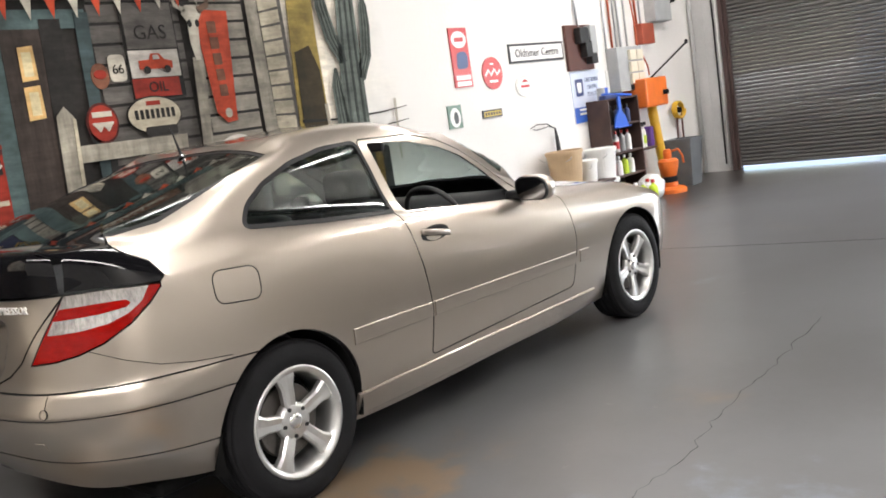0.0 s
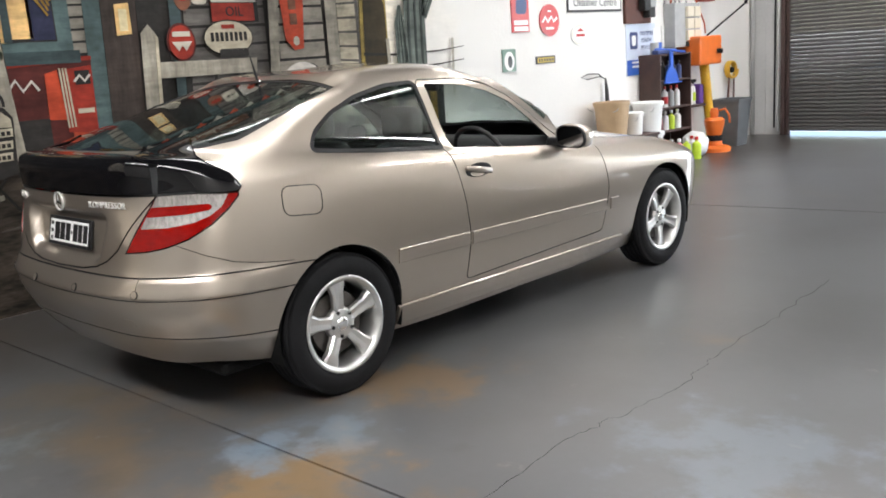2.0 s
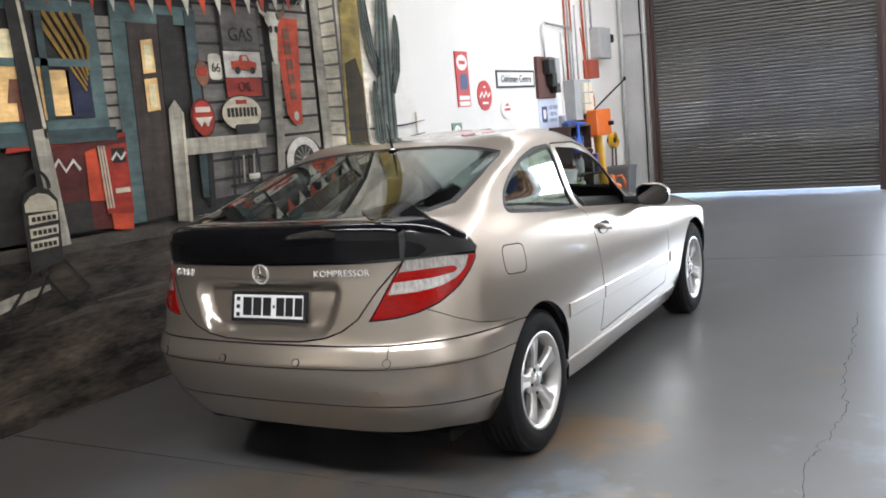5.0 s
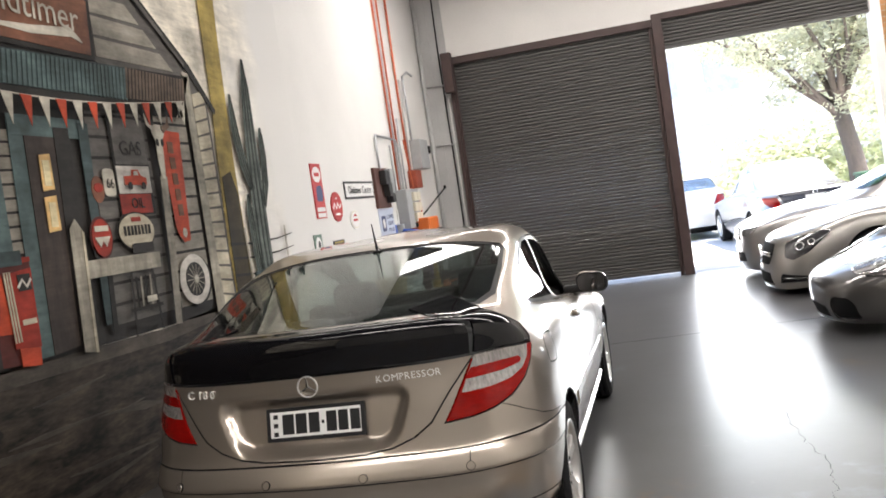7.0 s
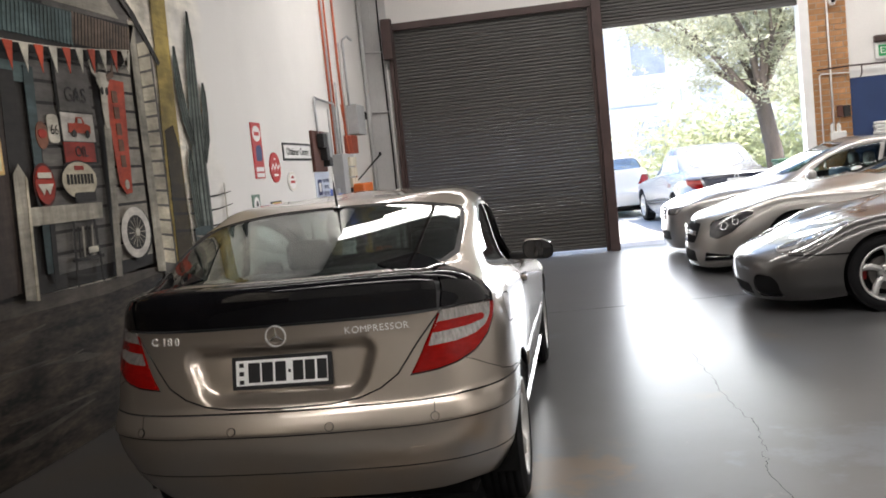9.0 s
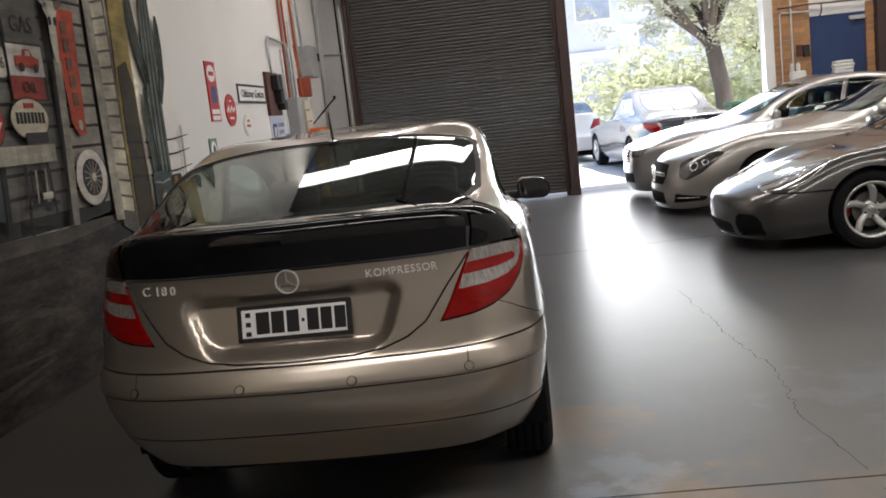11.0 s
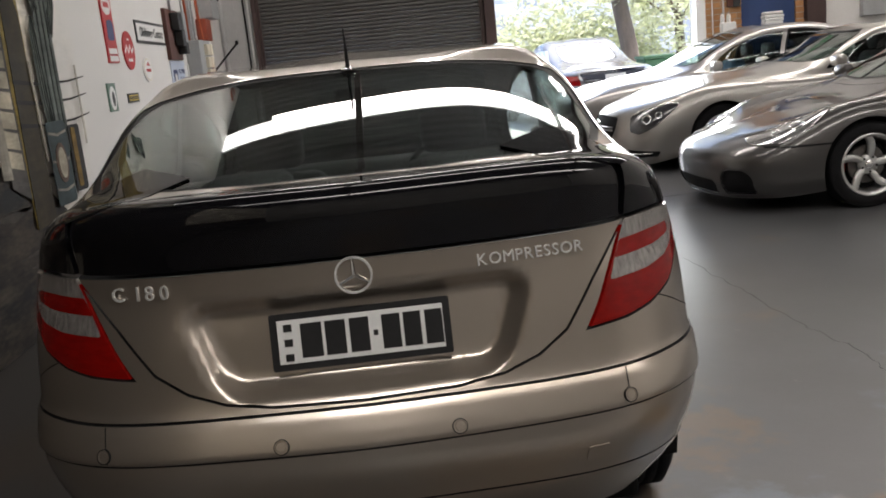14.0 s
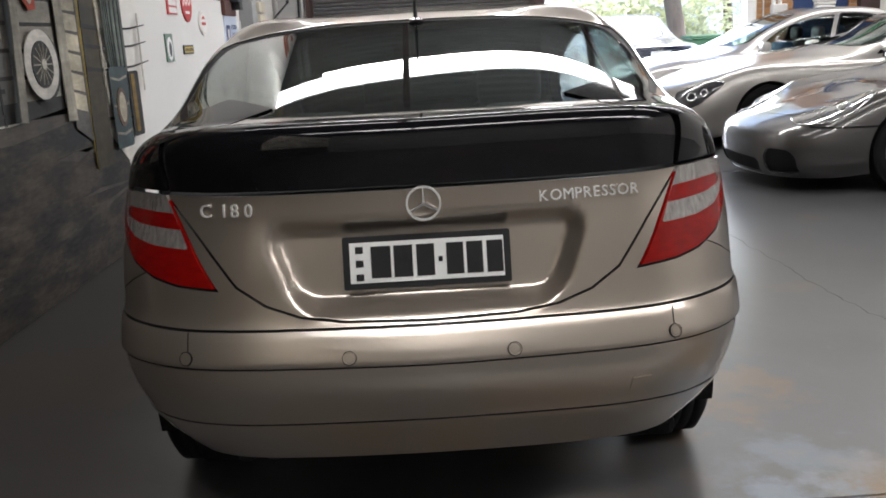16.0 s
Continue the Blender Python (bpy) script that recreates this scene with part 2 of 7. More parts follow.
M["brick"] = mat("orange_brick", (0.42, 0.22, 0.10), 0.85, 0, 0.2, 9, 80, 0.4, 60, island=0.18)
M["mortar"] = mat("mortar", (0.36, 0.32, 0.27), 0.9, 0, 0.15, 12, 80, 0.3)
M["blue_door"] = mat("navy_painted_door", (0.02, 0.045, 0.13), 0.45, 0, 0.12, 3, 60)
M["roof_sheet"] = mat("grey_roof_sheet", (0.16, 0.16, 0.155), 0.6, 0.2, 0.2, 2, 30)
M["skylight"] = glow("translucent_roof_sheet", (1.0, 0.98, 0.94), 2.0)
M["conduit_grey"] = mat("grey_conduit", (0.42, 0.42, 0.42), 0.5, 0, 0.12, 9, 60)
M["conduit_red"] = mat("orange_conduit", (0.45, 0.09, 0.03), 0.45, 0, 0.12, 9, 60)
M["galv"] = mat("galvanised_pipe", (0.55, 0.56, 0.57), 0.35, 0.8, 0.12, 9, 60)
M["white_paint"] = mat("white_paint", (0.78, 0.78, 0.77), 0.4, 0, 0.05, 6, 60)
M["black"] = mat("matt_black", (0.010, 0.010, 0.011), 0.7, 0, 0.2, 8, 60, spec=0.15)


def floor_material():
    """Worn grey floor paint: stains, scuffs, patches of older blue and ochre coats."""
    m = mat("grey_floor_paint", (0.092, 0.093, 0.095), 0.31, 0, 0.14, 1.1, 14, 0.015, 30, uneven=0.35)
    n, l = m.node_tree.nodes, m.node_tree.links
    p = n["Principled BSDF"]
    base = p.inputs["Base Color"].links[0].from_socket
    tc = n.new("ShaderNodeTexCoord")
    sep = n.new("ShaderNodeSeparateXYZ")
    l.new(tc.outputs["Object"], sep.inputs[0])
    zone = n.new("ShaderNodeMapRange")
    zone.inputs["From Min"].default_value, zone.inputs["From Max"].default_value = 1.6, -0.2
    l.new(sep.outputs["Y"], zone.inputs["Value"])
    # seed, size, threshold, softness, colour, share, how much more of it towards the back of the hall
    for seed, scale, lo, soft, col, share, more in (
            (2.3, .55, .50, .16, (0.108, 0.111, 0.116), .8, 0.0), (7.9, .8, .56, .14, (0.064, 0.063, 0.064), .5, 0.0),
            (3.1, 1.5, .690, .06, (0.15, 0.18, 0.22), .55, .105), (9.7, 1.2, .705, .09, (0.16, 0.110, 0.060), .65, .130),
            (5.2, 6.0, .80, .07, (0.20, 0.19, 0.17), .30, .15), (1.7, 2.4, .78, .10, (0.040, 0.037, 0.035), .5, .18)):
        nz = n.new("ShaderNodeTexNoise")
        nz.noise_dimensions = "4D"
        nz.inputs["W"].default_value, nz.inputs["Scale"].default_value, nz.inputs["Detail"].default_value, nz.inputs["Roughness"].default_value = seed, scale, 7, 0.58
        l.new(tc.outputs["Object"], nz.inputs["Vector"])
        mr = n.new("ShaderNodeMapRange")
        mr.interpolation_type = "SMOOTHSTEP"
        mr.inputs["From Min"].default_value, mr.inputs["From Max"].default_value = lo - soft, lo + soft
        mr.inputs["To Max"].default_value = share
        lift = n.new("ShaderNodeMath")
        lift.operation = "MULTIPLY_ADD"
        lift.inputs[1].default_value = more
        l.new(zone.outputs[0], lift.inputs[0])
        l.new(nz.outputs["Fac"], lift.inputs[2])
        l.new(lift.outputs[0], mr.inputs["Value"])
        mx = n.new("ShaderNodeMix")
        mx.data_type = "RGBA"
        mx.inputs[7].default_value = (*col, 1)
        l.new(mr.outputs[0], mx.inputs[0])
        l.new(base, mx.inputs[6])
        base = mx.outputs[2]
    # patches where older coats show: middle, reach, colour, share
    rag = n.new("ShaderNodeTexNoise")
    rag.inputs["Scale"].default_value, rag.inputs["Detail"].default_value, rag.inputs["Roughness"].default_value = 4.5, 8, 0.62
    l.new(tc.outputs["Object"], rag.inputs["Vector"])
    for px, py, reach, col, share in (
            (1.25, .20, .60, (0.20, 0.128, 0.058), .8), (.95, 1.10, .60, (0.16, 0.105, 0.055), .7), (1.75, .05, .7, (0.15, 0.105, 0.06), .5), (-1.55, 1.65, .7, (0.14, 0.10, 0.06), .6),
            (-.35, .02, .5, (0.13, 0.10, 0.065), .45), (1.0, .27, .36, (0.15, 0.205, 0.27), .7), (1.12, .55, .36, (0.155, 0.20, 0.25), .5), (2.5, 1.25, .75, (0.16, 0.19, 0.23), .5), (.03, -.42, .45, (0.17, 0.20, 0.21), .6)):
        far, fall, mix_in, mr, mx = (n.new(k) for k in ("ShaderNodeVectorMath", "ShaderNodeMapRange", "ShaderNodeMath", "ShaderNodeMapRange", "ShaderNodeMix"))
        far.operation = "DISTANCE"
        far.inputs[1].default_value = (px, py, 0)
        l.new(tc.outputs["Object"], far.inputs[0])
        fall.inputs["From Max"].default_value, fall.inputs["To Min"].default_value, fall.inputs["To Max"].default_value = reach, -.05, -1.05
        l.new(far.outputs["Value"], fall.inputs["Value"])
        mix_in.operation = "MULTIPLY_ADD"
        mix_in.inputs[1].default_value = 2.2
        l.new(rag.outputs["Fac"], mix_in.inputs[0])
        l.new(fall.outputs[0], mix_in.inputs[2])
        mr.interpolation_type = "SMOOTHSTEP"
        mr.inputs["From Min"].default_value, mr.inputs["From Max"].default_value, mr.inputs["To Max"].default_value = .40, .90, share
        l.new(mix_in.outputs[0], mr.inputs["Value"])
        mx.data_type = "RGBA"
        mx.inputs[7].default_value = (*col, 1)
        l.new(mr.outputs[0], mx.inputs[0])
        l.new(base, mx.inputs[6])
        base = mx.outputs[2]
    # brown-black tint, deeper towards the foot of the painted wall, with a ragged edge
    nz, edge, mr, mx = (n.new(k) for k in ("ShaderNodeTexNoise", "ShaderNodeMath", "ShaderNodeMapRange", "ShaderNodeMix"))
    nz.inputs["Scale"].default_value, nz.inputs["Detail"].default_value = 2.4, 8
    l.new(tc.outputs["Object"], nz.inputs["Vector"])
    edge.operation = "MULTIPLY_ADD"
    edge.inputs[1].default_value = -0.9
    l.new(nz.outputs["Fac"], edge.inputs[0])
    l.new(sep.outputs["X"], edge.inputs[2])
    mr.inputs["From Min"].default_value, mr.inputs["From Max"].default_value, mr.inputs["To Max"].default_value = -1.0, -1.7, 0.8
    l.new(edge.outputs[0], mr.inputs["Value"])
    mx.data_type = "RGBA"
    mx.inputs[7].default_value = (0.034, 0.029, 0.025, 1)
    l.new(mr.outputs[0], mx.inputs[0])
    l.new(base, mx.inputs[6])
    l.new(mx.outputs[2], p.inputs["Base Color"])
    return m


M["floor"] = floor_material()
XW, YN, XE, YS, HC = -2.075, 11.20, 9.6, -7.5, 5.45

floor = thing("floor", "worn grey painted concrete floor with joints and stains", "floor", kind="structure")
joint_a, joint_b = lambda x: .245 + .035 * (x + 2) * .55, lambda x: 5.50 + .125 * (x + 1)
for lo, hi in ((lambda x: YS, joint_a), (joint_a, joint_b), (joint_b, lambda x: 11.55)):
    bm = bmesh.new()
    g0, g1 = .006, .006
    v = [bm.verts.new((x, f(x) + d, z)) for z in (-.03, 0) for x, f, d in ((XW, lo, g0), (XE, lo, g0), (XE, hi, -g1), (XW, hi, -g1))]
    for q in ((3, 2, 1, 0), (4, 5, 6, 7), (0, 1, 5, 4), (1, 2, 6, 5), (2, 3, 7, 6), (3, 0, 4, 7)):
        bm.faces.new([v[i] for i in q])
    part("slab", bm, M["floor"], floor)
part("subfloor", cube((XW - .2, YS, -.2), (XE, 11.55, -.031)), M["black"], floor)


def floor_crack(pts, seed):
    """A thin ragged crack along the floor."""
    rnd = random.Random(seed)
    bm = bmesh.new()
    line = []
    for (a, b), (c, d) in zip(pts, pts[1:]):
        for k in range(9):
            f = k / 9
            line.append((a + (c - a) * f + rnd.uniform(-.018, .018), b + (d - b) * f))
    prev = None
    for x, y in line:
        w = rnd.uniform(.0006, .0019)
        cur = (bm.verts.new((x - w, y, .0018)), bm.verts.new((x + w, y, .0018)))
        if prev:
            bm.faces.new((prev[0], prev[1], cur[1], cur[0]))
        prev = cur
    return bm


M["crack"] = mat("crack_shadow", (.030, .030, .031), .9, 0, .3, 9, 60, spec=.1)
part("floor_crack", floor_crack([(1.88, 3.65), (1.91, 2.9), (1.92, 2.2), (1.98, 1.75), (1.94, 1.28), (1.90, 1.0), (1.94, .3)], 3), M["crack"], floor)
part("floor_crack", floor_crack([(1.94, .22), (2.02, -.6), (1.95, -1.4)], 5), M["crack"], floor)

thing("wall_west", "white rendered side wall carrying a painted mural", "wall", kind="structure", bm=cube((XW - .2, YS, 0), (XW, YN + .2, HC + .3)), material=M["white_wall"])
thing("wall_south", "plain grey rear wall of the hall", "wall", kind="structure", bm=cube((XW - .2, YS - .2, 0), (XE, YS, HC + .3)), material=M["dark_wall"])
thing("wall_east", "plain white far side wall", "wall", kind="structure", bm=cube((XE, YS - .2, 0), (XE + .2, YN + .4, HC + .3)), material=M["white_wall"])

# front wall: narrow white strip, closed shutter, open shutter, brick piers, blue door
north = thing("wall_north", "white painted front wall with steel framed openings", "wall", kind="structure")
part("wall_panel", cube((XW, YN, 0), (-1.60, YN + .2, HC + .3)), M["grey_wall"], north)
part("wall_panel", cube((-1.598, YN + .002, 3.92), (9.6, YN + .2, HC + .3)), M["white_wall"], north)
for x in (-1.86,):
    part("wall_joint", cube((x - .004, YN - .004, 0), (x + .004, YN, 5.0)), M["conduit_grey"], north)
part("wall_panel", cube((5.34, YN + .004, 2.42), (9.6, YN + .2, 3.918)), M["white_wall"], north)
part("wall_panel", cube((6.56, YN + .004, 0), (9.6, YN + .2, 2.418)), M["white_wall"], north)
frame_ob = thing("door_frame", "oxide brown steel frame round the roller doors", "door frame", kind="structure")
for a, b in (((-1.60, YN - .10, 0), (-1.54, YN + .1, 3.90)), ((1.62, YN - .14, 0), (1.77, YN + .12, 3.98)), ((6.27, YN - .12, 0), (6.55, YN + .1, 3.9))):
    part("steel_post", cube(a, b, .006), M["steel_brown"], frame_ob)
part("steel_header", cube((-1.54, YN - .10, 3.80), (1.62, YN + .1, 3.915), .006), M["steel_brown"], frame_ob)
part("steel_header", cube((1.77, YN - .05, 3.90), (4.66, YN + .1, 4.0), .006), M["steel_brown"], frame_ob)
part("shutter_bracket", cube((-1.66, YN - .24, 3.35), (-1.50, YN - .10, 3.98), .01), M["steel_brown"], frame_ob)
part("white_jamb", cube((4.66, YN - .06, 0), (4.80, YN + .2, 3.9), .004), M["white_paint"], frame_ob)


def slat_mesh(w, h):
    """One curved shutter slat."""
    bm = bmesh.new()
    prof = [(-.001, 0), (.005, .002), (-.012, h * .20), (-.017, h * .5), (-.012, h * .80), (.005, h - .003), (-.001, h - .001)]
    rows = [[bm.verts.new((x, y, z)) for y, z in prof] for x in (0, w)]
    back = [[bm.verts.new((x, .014, z)) for z in (h - .001, 0)] for x in (0, w)]
    for k in range(len(prof) - 1):
        bm.faces.new((rows[0][k], rows[1][k], rows[1][k + 1], rows[0][k + 1]))
    bm.faces.new((rows[0][-1], rows[1][-1], back[1][0], back[0][0]))
    bm.faces.new((back[0][0], back[1][0], back[1][1], back[0][1]))
    bm.faces.new((back[0][1], back[1][1], rows[1][0], rows[0][0]))
    bmesh.ops.recalc_face_normals(bm, faces=bm.faces)
    me = bpy.data.meshes.new("slat")
    bm.to_mesh(me)
    me.materials.append(M["shutter"])
    return me


closed = thing("roller_door", "charcoal steel roller shutter, closed almost to the floor", "roller door")
pitch = .053
slat = slat_mesh(3.16, pitch)
count = 70
for k in range(count):
    part("slat", slat, None, closed, m=Matrix.Translation((-1.54, YN - .01, .105 + k * pitch)))
part("bottom_rail", cube((-1.54, YN - .03, .055), (1.62, YN + .03, .104), .006), M["shutter"], closed)
part("guide_rail", cube((1.56, YN - .06, .0), (1.615, YN + .03, 3.80), .004), M["steel_brown"], closed)
part("guide_rail", cube((-1.535, YN - .06, .0), (-1.50, YN + .03, 3.80), .004), M["steel_brown"], closed)
opened = thing("roller_door", "charcoal steel roller shutter, rolled up at the top", "roller door")
slat2 = slat_mesh(2.88, pitch)
for k in range(9):
    part("slat", slat2, None, opened, m=Matrix.Translation((1.775, YN + .02, 3.50 + k * pitch)))
part("bottom_rail", cube((1.775, YN - .02, 3.45), (4.655, YN + .06, 3.50), .006), M["shutter"], opened)

# brick piers with single bricks
def brick_pier(x0, x1, y0, z1, depth=.22):
    pier = thing("brick_pier", "orange face brick pier with raked joints", "brick pier", kind="structure")
    part("mortar_core", cube((x0 + .006, y0 + .006, 0), (x1 - .006, y0 + depth, z1 - .01)), M["mortar"], pier)
    made = {}
    row = 0
    z = .004
    while z < z1 - .08:
        x = x0 - (.115 if row % 2 else 0)
        while x < x1 - .02:
            a, b = max(x, x0), min(x + .226, x1)
            if b - a > .03:
                w = round(b - a, 3)
                if w not in made:
                    bm = cube((0, 0, 0), (w, .1, .076), .003, 1)
                    me = bpy.data.meshes.new("brick")
                    bm.to_mesh(me)
                    bm.free()
                    me.materials.append(M["brick"])
                    made[w] = me
                part("brick", made[w], None, pier, m=Matrix.Translation((a, y0 + .003 * ((row * 7 + int(x * 31)) % 3 - 1), z)))
            x += .236
        z += .086
        row += 1
    return pier


brick_pier(4.805, 5.335, YN - .03, 3.9)
brick_pier(6.145, 6.262, YN - .03, 2.42)
bd = thing("door_1", "navy blue painted door with white notice box", "door", kind="structure")
part("door_leaf", cube((5.34, YN, .01), (6.14, YN + .05, 2.28), .004), M["blue_door"], bd)
part("door_closer", cube((5.90, YN - .06, 2.17), (6.13, YN, 2.23), .008), M["galv"], bd)
part("door_head", cube((5.337, YN - .01, 2.282), (6.143, YN + .06, 2.42), .003), M["white_paint"], bd)

# ceiling: dark sheet with purlins and clear roof panels
# the strip at 8.5 shows mirrored in glass; 2.6 and -3.6 are added for light
sky_y = (8.5, 2.6, -3.6)
SLOPE = math.tan(radians(9))
sky_w = (.22, .21, .45)
edges = sorted([YS - 2.0, YN + 1.6] + [y + s * w for y, w in zip(sky_y, sky_w) for s in (-1, 1)])
bm = bmesh.new()
for a, b in zip(edges[::2], edges[1::2]):
    n = int((b - a) / .05)
    prev = None
    for k in range(n + 1):
        y = a + (b - a) * k / n
        z = HC + (.018 if k % 4 in (1, 2) else 0)
        ends = [(x, y + (x - 2) * SLOPE) for x in (XW - .2, XE + .2)]
        cur = [bm.verts.new((*e, z)) for e in ends] + [bm.verts.new((*e, z + .02)) for e in ends]
        if prev:
            bm.faces.new((prev[0], prev[1], cur[1], cur[0]))
            bm.faces.new((prev[2], cur[2], cur[3], prev[3]))
        prev = cur
bmesh.ops.recalc_face_normals(bm, faces=bm.faces)
thing("ceiling", "grey corrugated roof sheeting seen from below", "ceiling", kind="structure", bm=bm, material=M["roof_sheet"])
for y, w in zip(sky_y, sky_w):
    poly = [(x, y + (x - 2) * SLOPE + d * (w - .001)) for x, d in ((XW, -1), (XE, -1), (XE, 1), (XW, 1))]
    thing("roof_light", "translucent corrugated roof panel out of sight, letting daylight in", "roof light", kind="structure", bm=prism(poly, HC + .004, HC + .02, (1, 0, 0), (0, 1, 0), (0, 0, 1)), material=M["skylight"])
for y in (-6.6, -1.2, .9, 4.9, 10.6, 11.05):
    big = y == 11.05
    thing("roof_beam", "oxide brown steel roof beam spanning the hall", "beam", kind="structure", group="roof beams", bm=cube((XW, y - .05, HC - (.30 if big else .22)), (XE, y + .05, HC - .002), .004), material=M["steel_brown"])
for x in (-.2, 3.0, 6.2):
    thing("roof_beam", "long oxide brown steel purlin under the roof", "beam", kind="structure", group="roof beams", bm=cube((x - .04, YS, HC - .34), (x + .04, YN - .1, HC - .222), .004), material=M["steel_brown"])

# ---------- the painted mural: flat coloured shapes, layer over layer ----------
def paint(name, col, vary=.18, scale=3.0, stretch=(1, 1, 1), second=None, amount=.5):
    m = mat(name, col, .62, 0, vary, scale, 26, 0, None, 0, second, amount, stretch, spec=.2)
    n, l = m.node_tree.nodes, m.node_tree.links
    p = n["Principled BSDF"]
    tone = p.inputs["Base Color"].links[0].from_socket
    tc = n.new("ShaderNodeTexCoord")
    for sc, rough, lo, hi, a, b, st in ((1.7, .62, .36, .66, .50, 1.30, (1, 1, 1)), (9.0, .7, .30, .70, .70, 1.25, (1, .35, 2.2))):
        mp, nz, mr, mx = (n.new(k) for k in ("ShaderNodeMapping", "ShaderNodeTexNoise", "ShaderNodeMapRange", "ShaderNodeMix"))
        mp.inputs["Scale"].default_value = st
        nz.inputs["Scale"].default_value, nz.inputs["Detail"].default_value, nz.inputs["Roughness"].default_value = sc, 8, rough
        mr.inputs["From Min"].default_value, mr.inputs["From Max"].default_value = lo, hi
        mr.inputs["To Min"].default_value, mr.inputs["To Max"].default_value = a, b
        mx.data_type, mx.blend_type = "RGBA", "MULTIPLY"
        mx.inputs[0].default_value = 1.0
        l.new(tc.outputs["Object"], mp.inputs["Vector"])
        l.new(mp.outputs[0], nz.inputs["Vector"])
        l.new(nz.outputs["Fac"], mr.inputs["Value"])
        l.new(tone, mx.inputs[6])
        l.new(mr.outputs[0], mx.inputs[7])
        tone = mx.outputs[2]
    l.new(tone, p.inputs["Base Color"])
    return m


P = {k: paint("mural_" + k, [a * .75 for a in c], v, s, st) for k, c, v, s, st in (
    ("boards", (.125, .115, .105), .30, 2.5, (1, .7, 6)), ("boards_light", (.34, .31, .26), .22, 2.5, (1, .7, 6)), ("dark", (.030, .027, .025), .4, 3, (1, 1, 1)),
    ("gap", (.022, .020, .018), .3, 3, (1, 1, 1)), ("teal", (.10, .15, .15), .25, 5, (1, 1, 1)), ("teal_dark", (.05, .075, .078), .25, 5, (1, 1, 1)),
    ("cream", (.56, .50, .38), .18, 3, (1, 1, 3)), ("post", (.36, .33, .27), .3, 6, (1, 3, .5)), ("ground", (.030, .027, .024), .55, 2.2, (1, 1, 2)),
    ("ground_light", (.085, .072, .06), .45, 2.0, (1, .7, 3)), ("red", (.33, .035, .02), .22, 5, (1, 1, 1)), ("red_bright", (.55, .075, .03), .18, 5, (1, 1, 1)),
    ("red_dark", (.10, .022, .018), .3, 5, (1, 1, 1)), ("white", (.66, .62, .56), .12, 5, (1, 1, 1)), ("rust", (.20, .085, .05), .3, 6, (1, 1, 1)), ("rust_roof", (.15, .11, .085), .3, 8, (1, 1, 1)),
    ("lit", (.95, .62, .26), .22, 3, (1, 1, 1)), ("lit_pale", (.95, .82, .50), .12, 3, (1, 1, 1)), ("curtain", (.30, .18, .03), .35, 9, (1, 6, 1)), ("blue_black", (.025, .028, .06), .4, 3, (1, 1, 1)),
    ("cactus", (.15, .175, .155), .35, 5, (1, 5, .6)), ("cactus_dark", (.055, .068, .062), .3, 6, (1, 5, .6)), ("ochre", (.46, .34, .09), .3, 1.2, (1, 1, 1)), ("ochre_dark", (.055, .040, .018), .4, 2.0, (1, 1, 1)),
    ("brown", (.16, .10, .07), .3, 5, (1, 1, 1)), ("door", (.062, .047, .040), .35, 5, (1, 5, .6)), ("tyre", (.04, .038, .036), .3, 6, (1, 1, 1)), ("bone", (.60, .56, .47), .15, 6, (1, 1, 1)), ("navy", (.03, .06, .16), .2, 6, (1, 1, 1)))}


def backdrop_material():
    """The mural's hazy ground tone, thinning out into the white of the wall."""
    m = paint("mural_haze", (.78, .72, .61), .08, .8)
    n, l = m.node_tree.nodes, m.node_tree.links
    p = n["Principled BSDF"]
    base = p.inputs["Base Color"].links[0].from_socket
    tc, sep, mr, mx, nz, add = (n.new(k) for k in ("ShaderNodeTexCoord", "ShaderNodeSeparateXYZ", "ShaderNodeMapRange", "ShaderNodeMix", "ShaderNodeTexNoise", "ShaderNodeMath"))
    l.new(tc.outputs["Object"], sep.inputs[0])
    l.new(tc.outputs["Object"], nz.inputs["Vector"])
    nz.inputs["Scale"].default_value = 1.6
    add.operation = "MULTIPLY_ADD"
    add.inputs[1].default_value = 1.4
    l.new(nz.outputs["Fac"], add.inputs[0])
    l.new(sep.outputs["Y"], add.inputs[2])
    mr.inputs["From Min"].default_value, mr.inputs["From Max"].default_value = 4.6, 5.6
    l.new(add.outputs[0], mr.inputs["Value"])
    mx.data_type = "RGBA"
    mx.inputs[7].default_value = (.74, .725, .70, 1)
    l.new(mr.outputs[0], mx.inputs[0])
    l.new(base, mx.inputs[6])
    l.new(mx.outputs[2], p.inputs["Base Color"])
    return m


P["haze"] = backdrop_material()
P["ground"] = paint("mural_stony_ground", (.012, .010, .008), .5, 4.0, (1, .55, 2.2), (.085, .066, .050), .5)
mural = thing("mural", "painted desert filling station mural covering the side wall", "mural")
LAY = .0042


def flat(name, poly, layer, material, label="", parent=None):
    """A flat painted shape on the wall, (y, z) outline."""
    x = XW + LAY * layer
    bm = bmesh.new()
    f = bm.faces.new([bm.verts.new((x, a, b)) for a, b in poly])
    r = bmesh.ops.extrude_face_region(bm, geom=[f])
    bmesh.ops.translate(bm, verts=[v for v in r["geom"] if isinstance(v, bmesh.types.BMVert)], vec=(-.003, 0, 0))
    bmesh.ops.recalc_face_normals(bm, faces=bm.faces)
    return part(name, bm, material, parent or mural, label)


def rect(a, b, c, d):
    return [(a, b), (c, b), (c, d), (a, d)]


def oval(cy, cz, ry, rz, n=40):
    return [(cy + ry * math.cos(2 * math.pi * k / n), cz + rz * math.sin(2 * math.pi * k / n)) for k in range(n)]


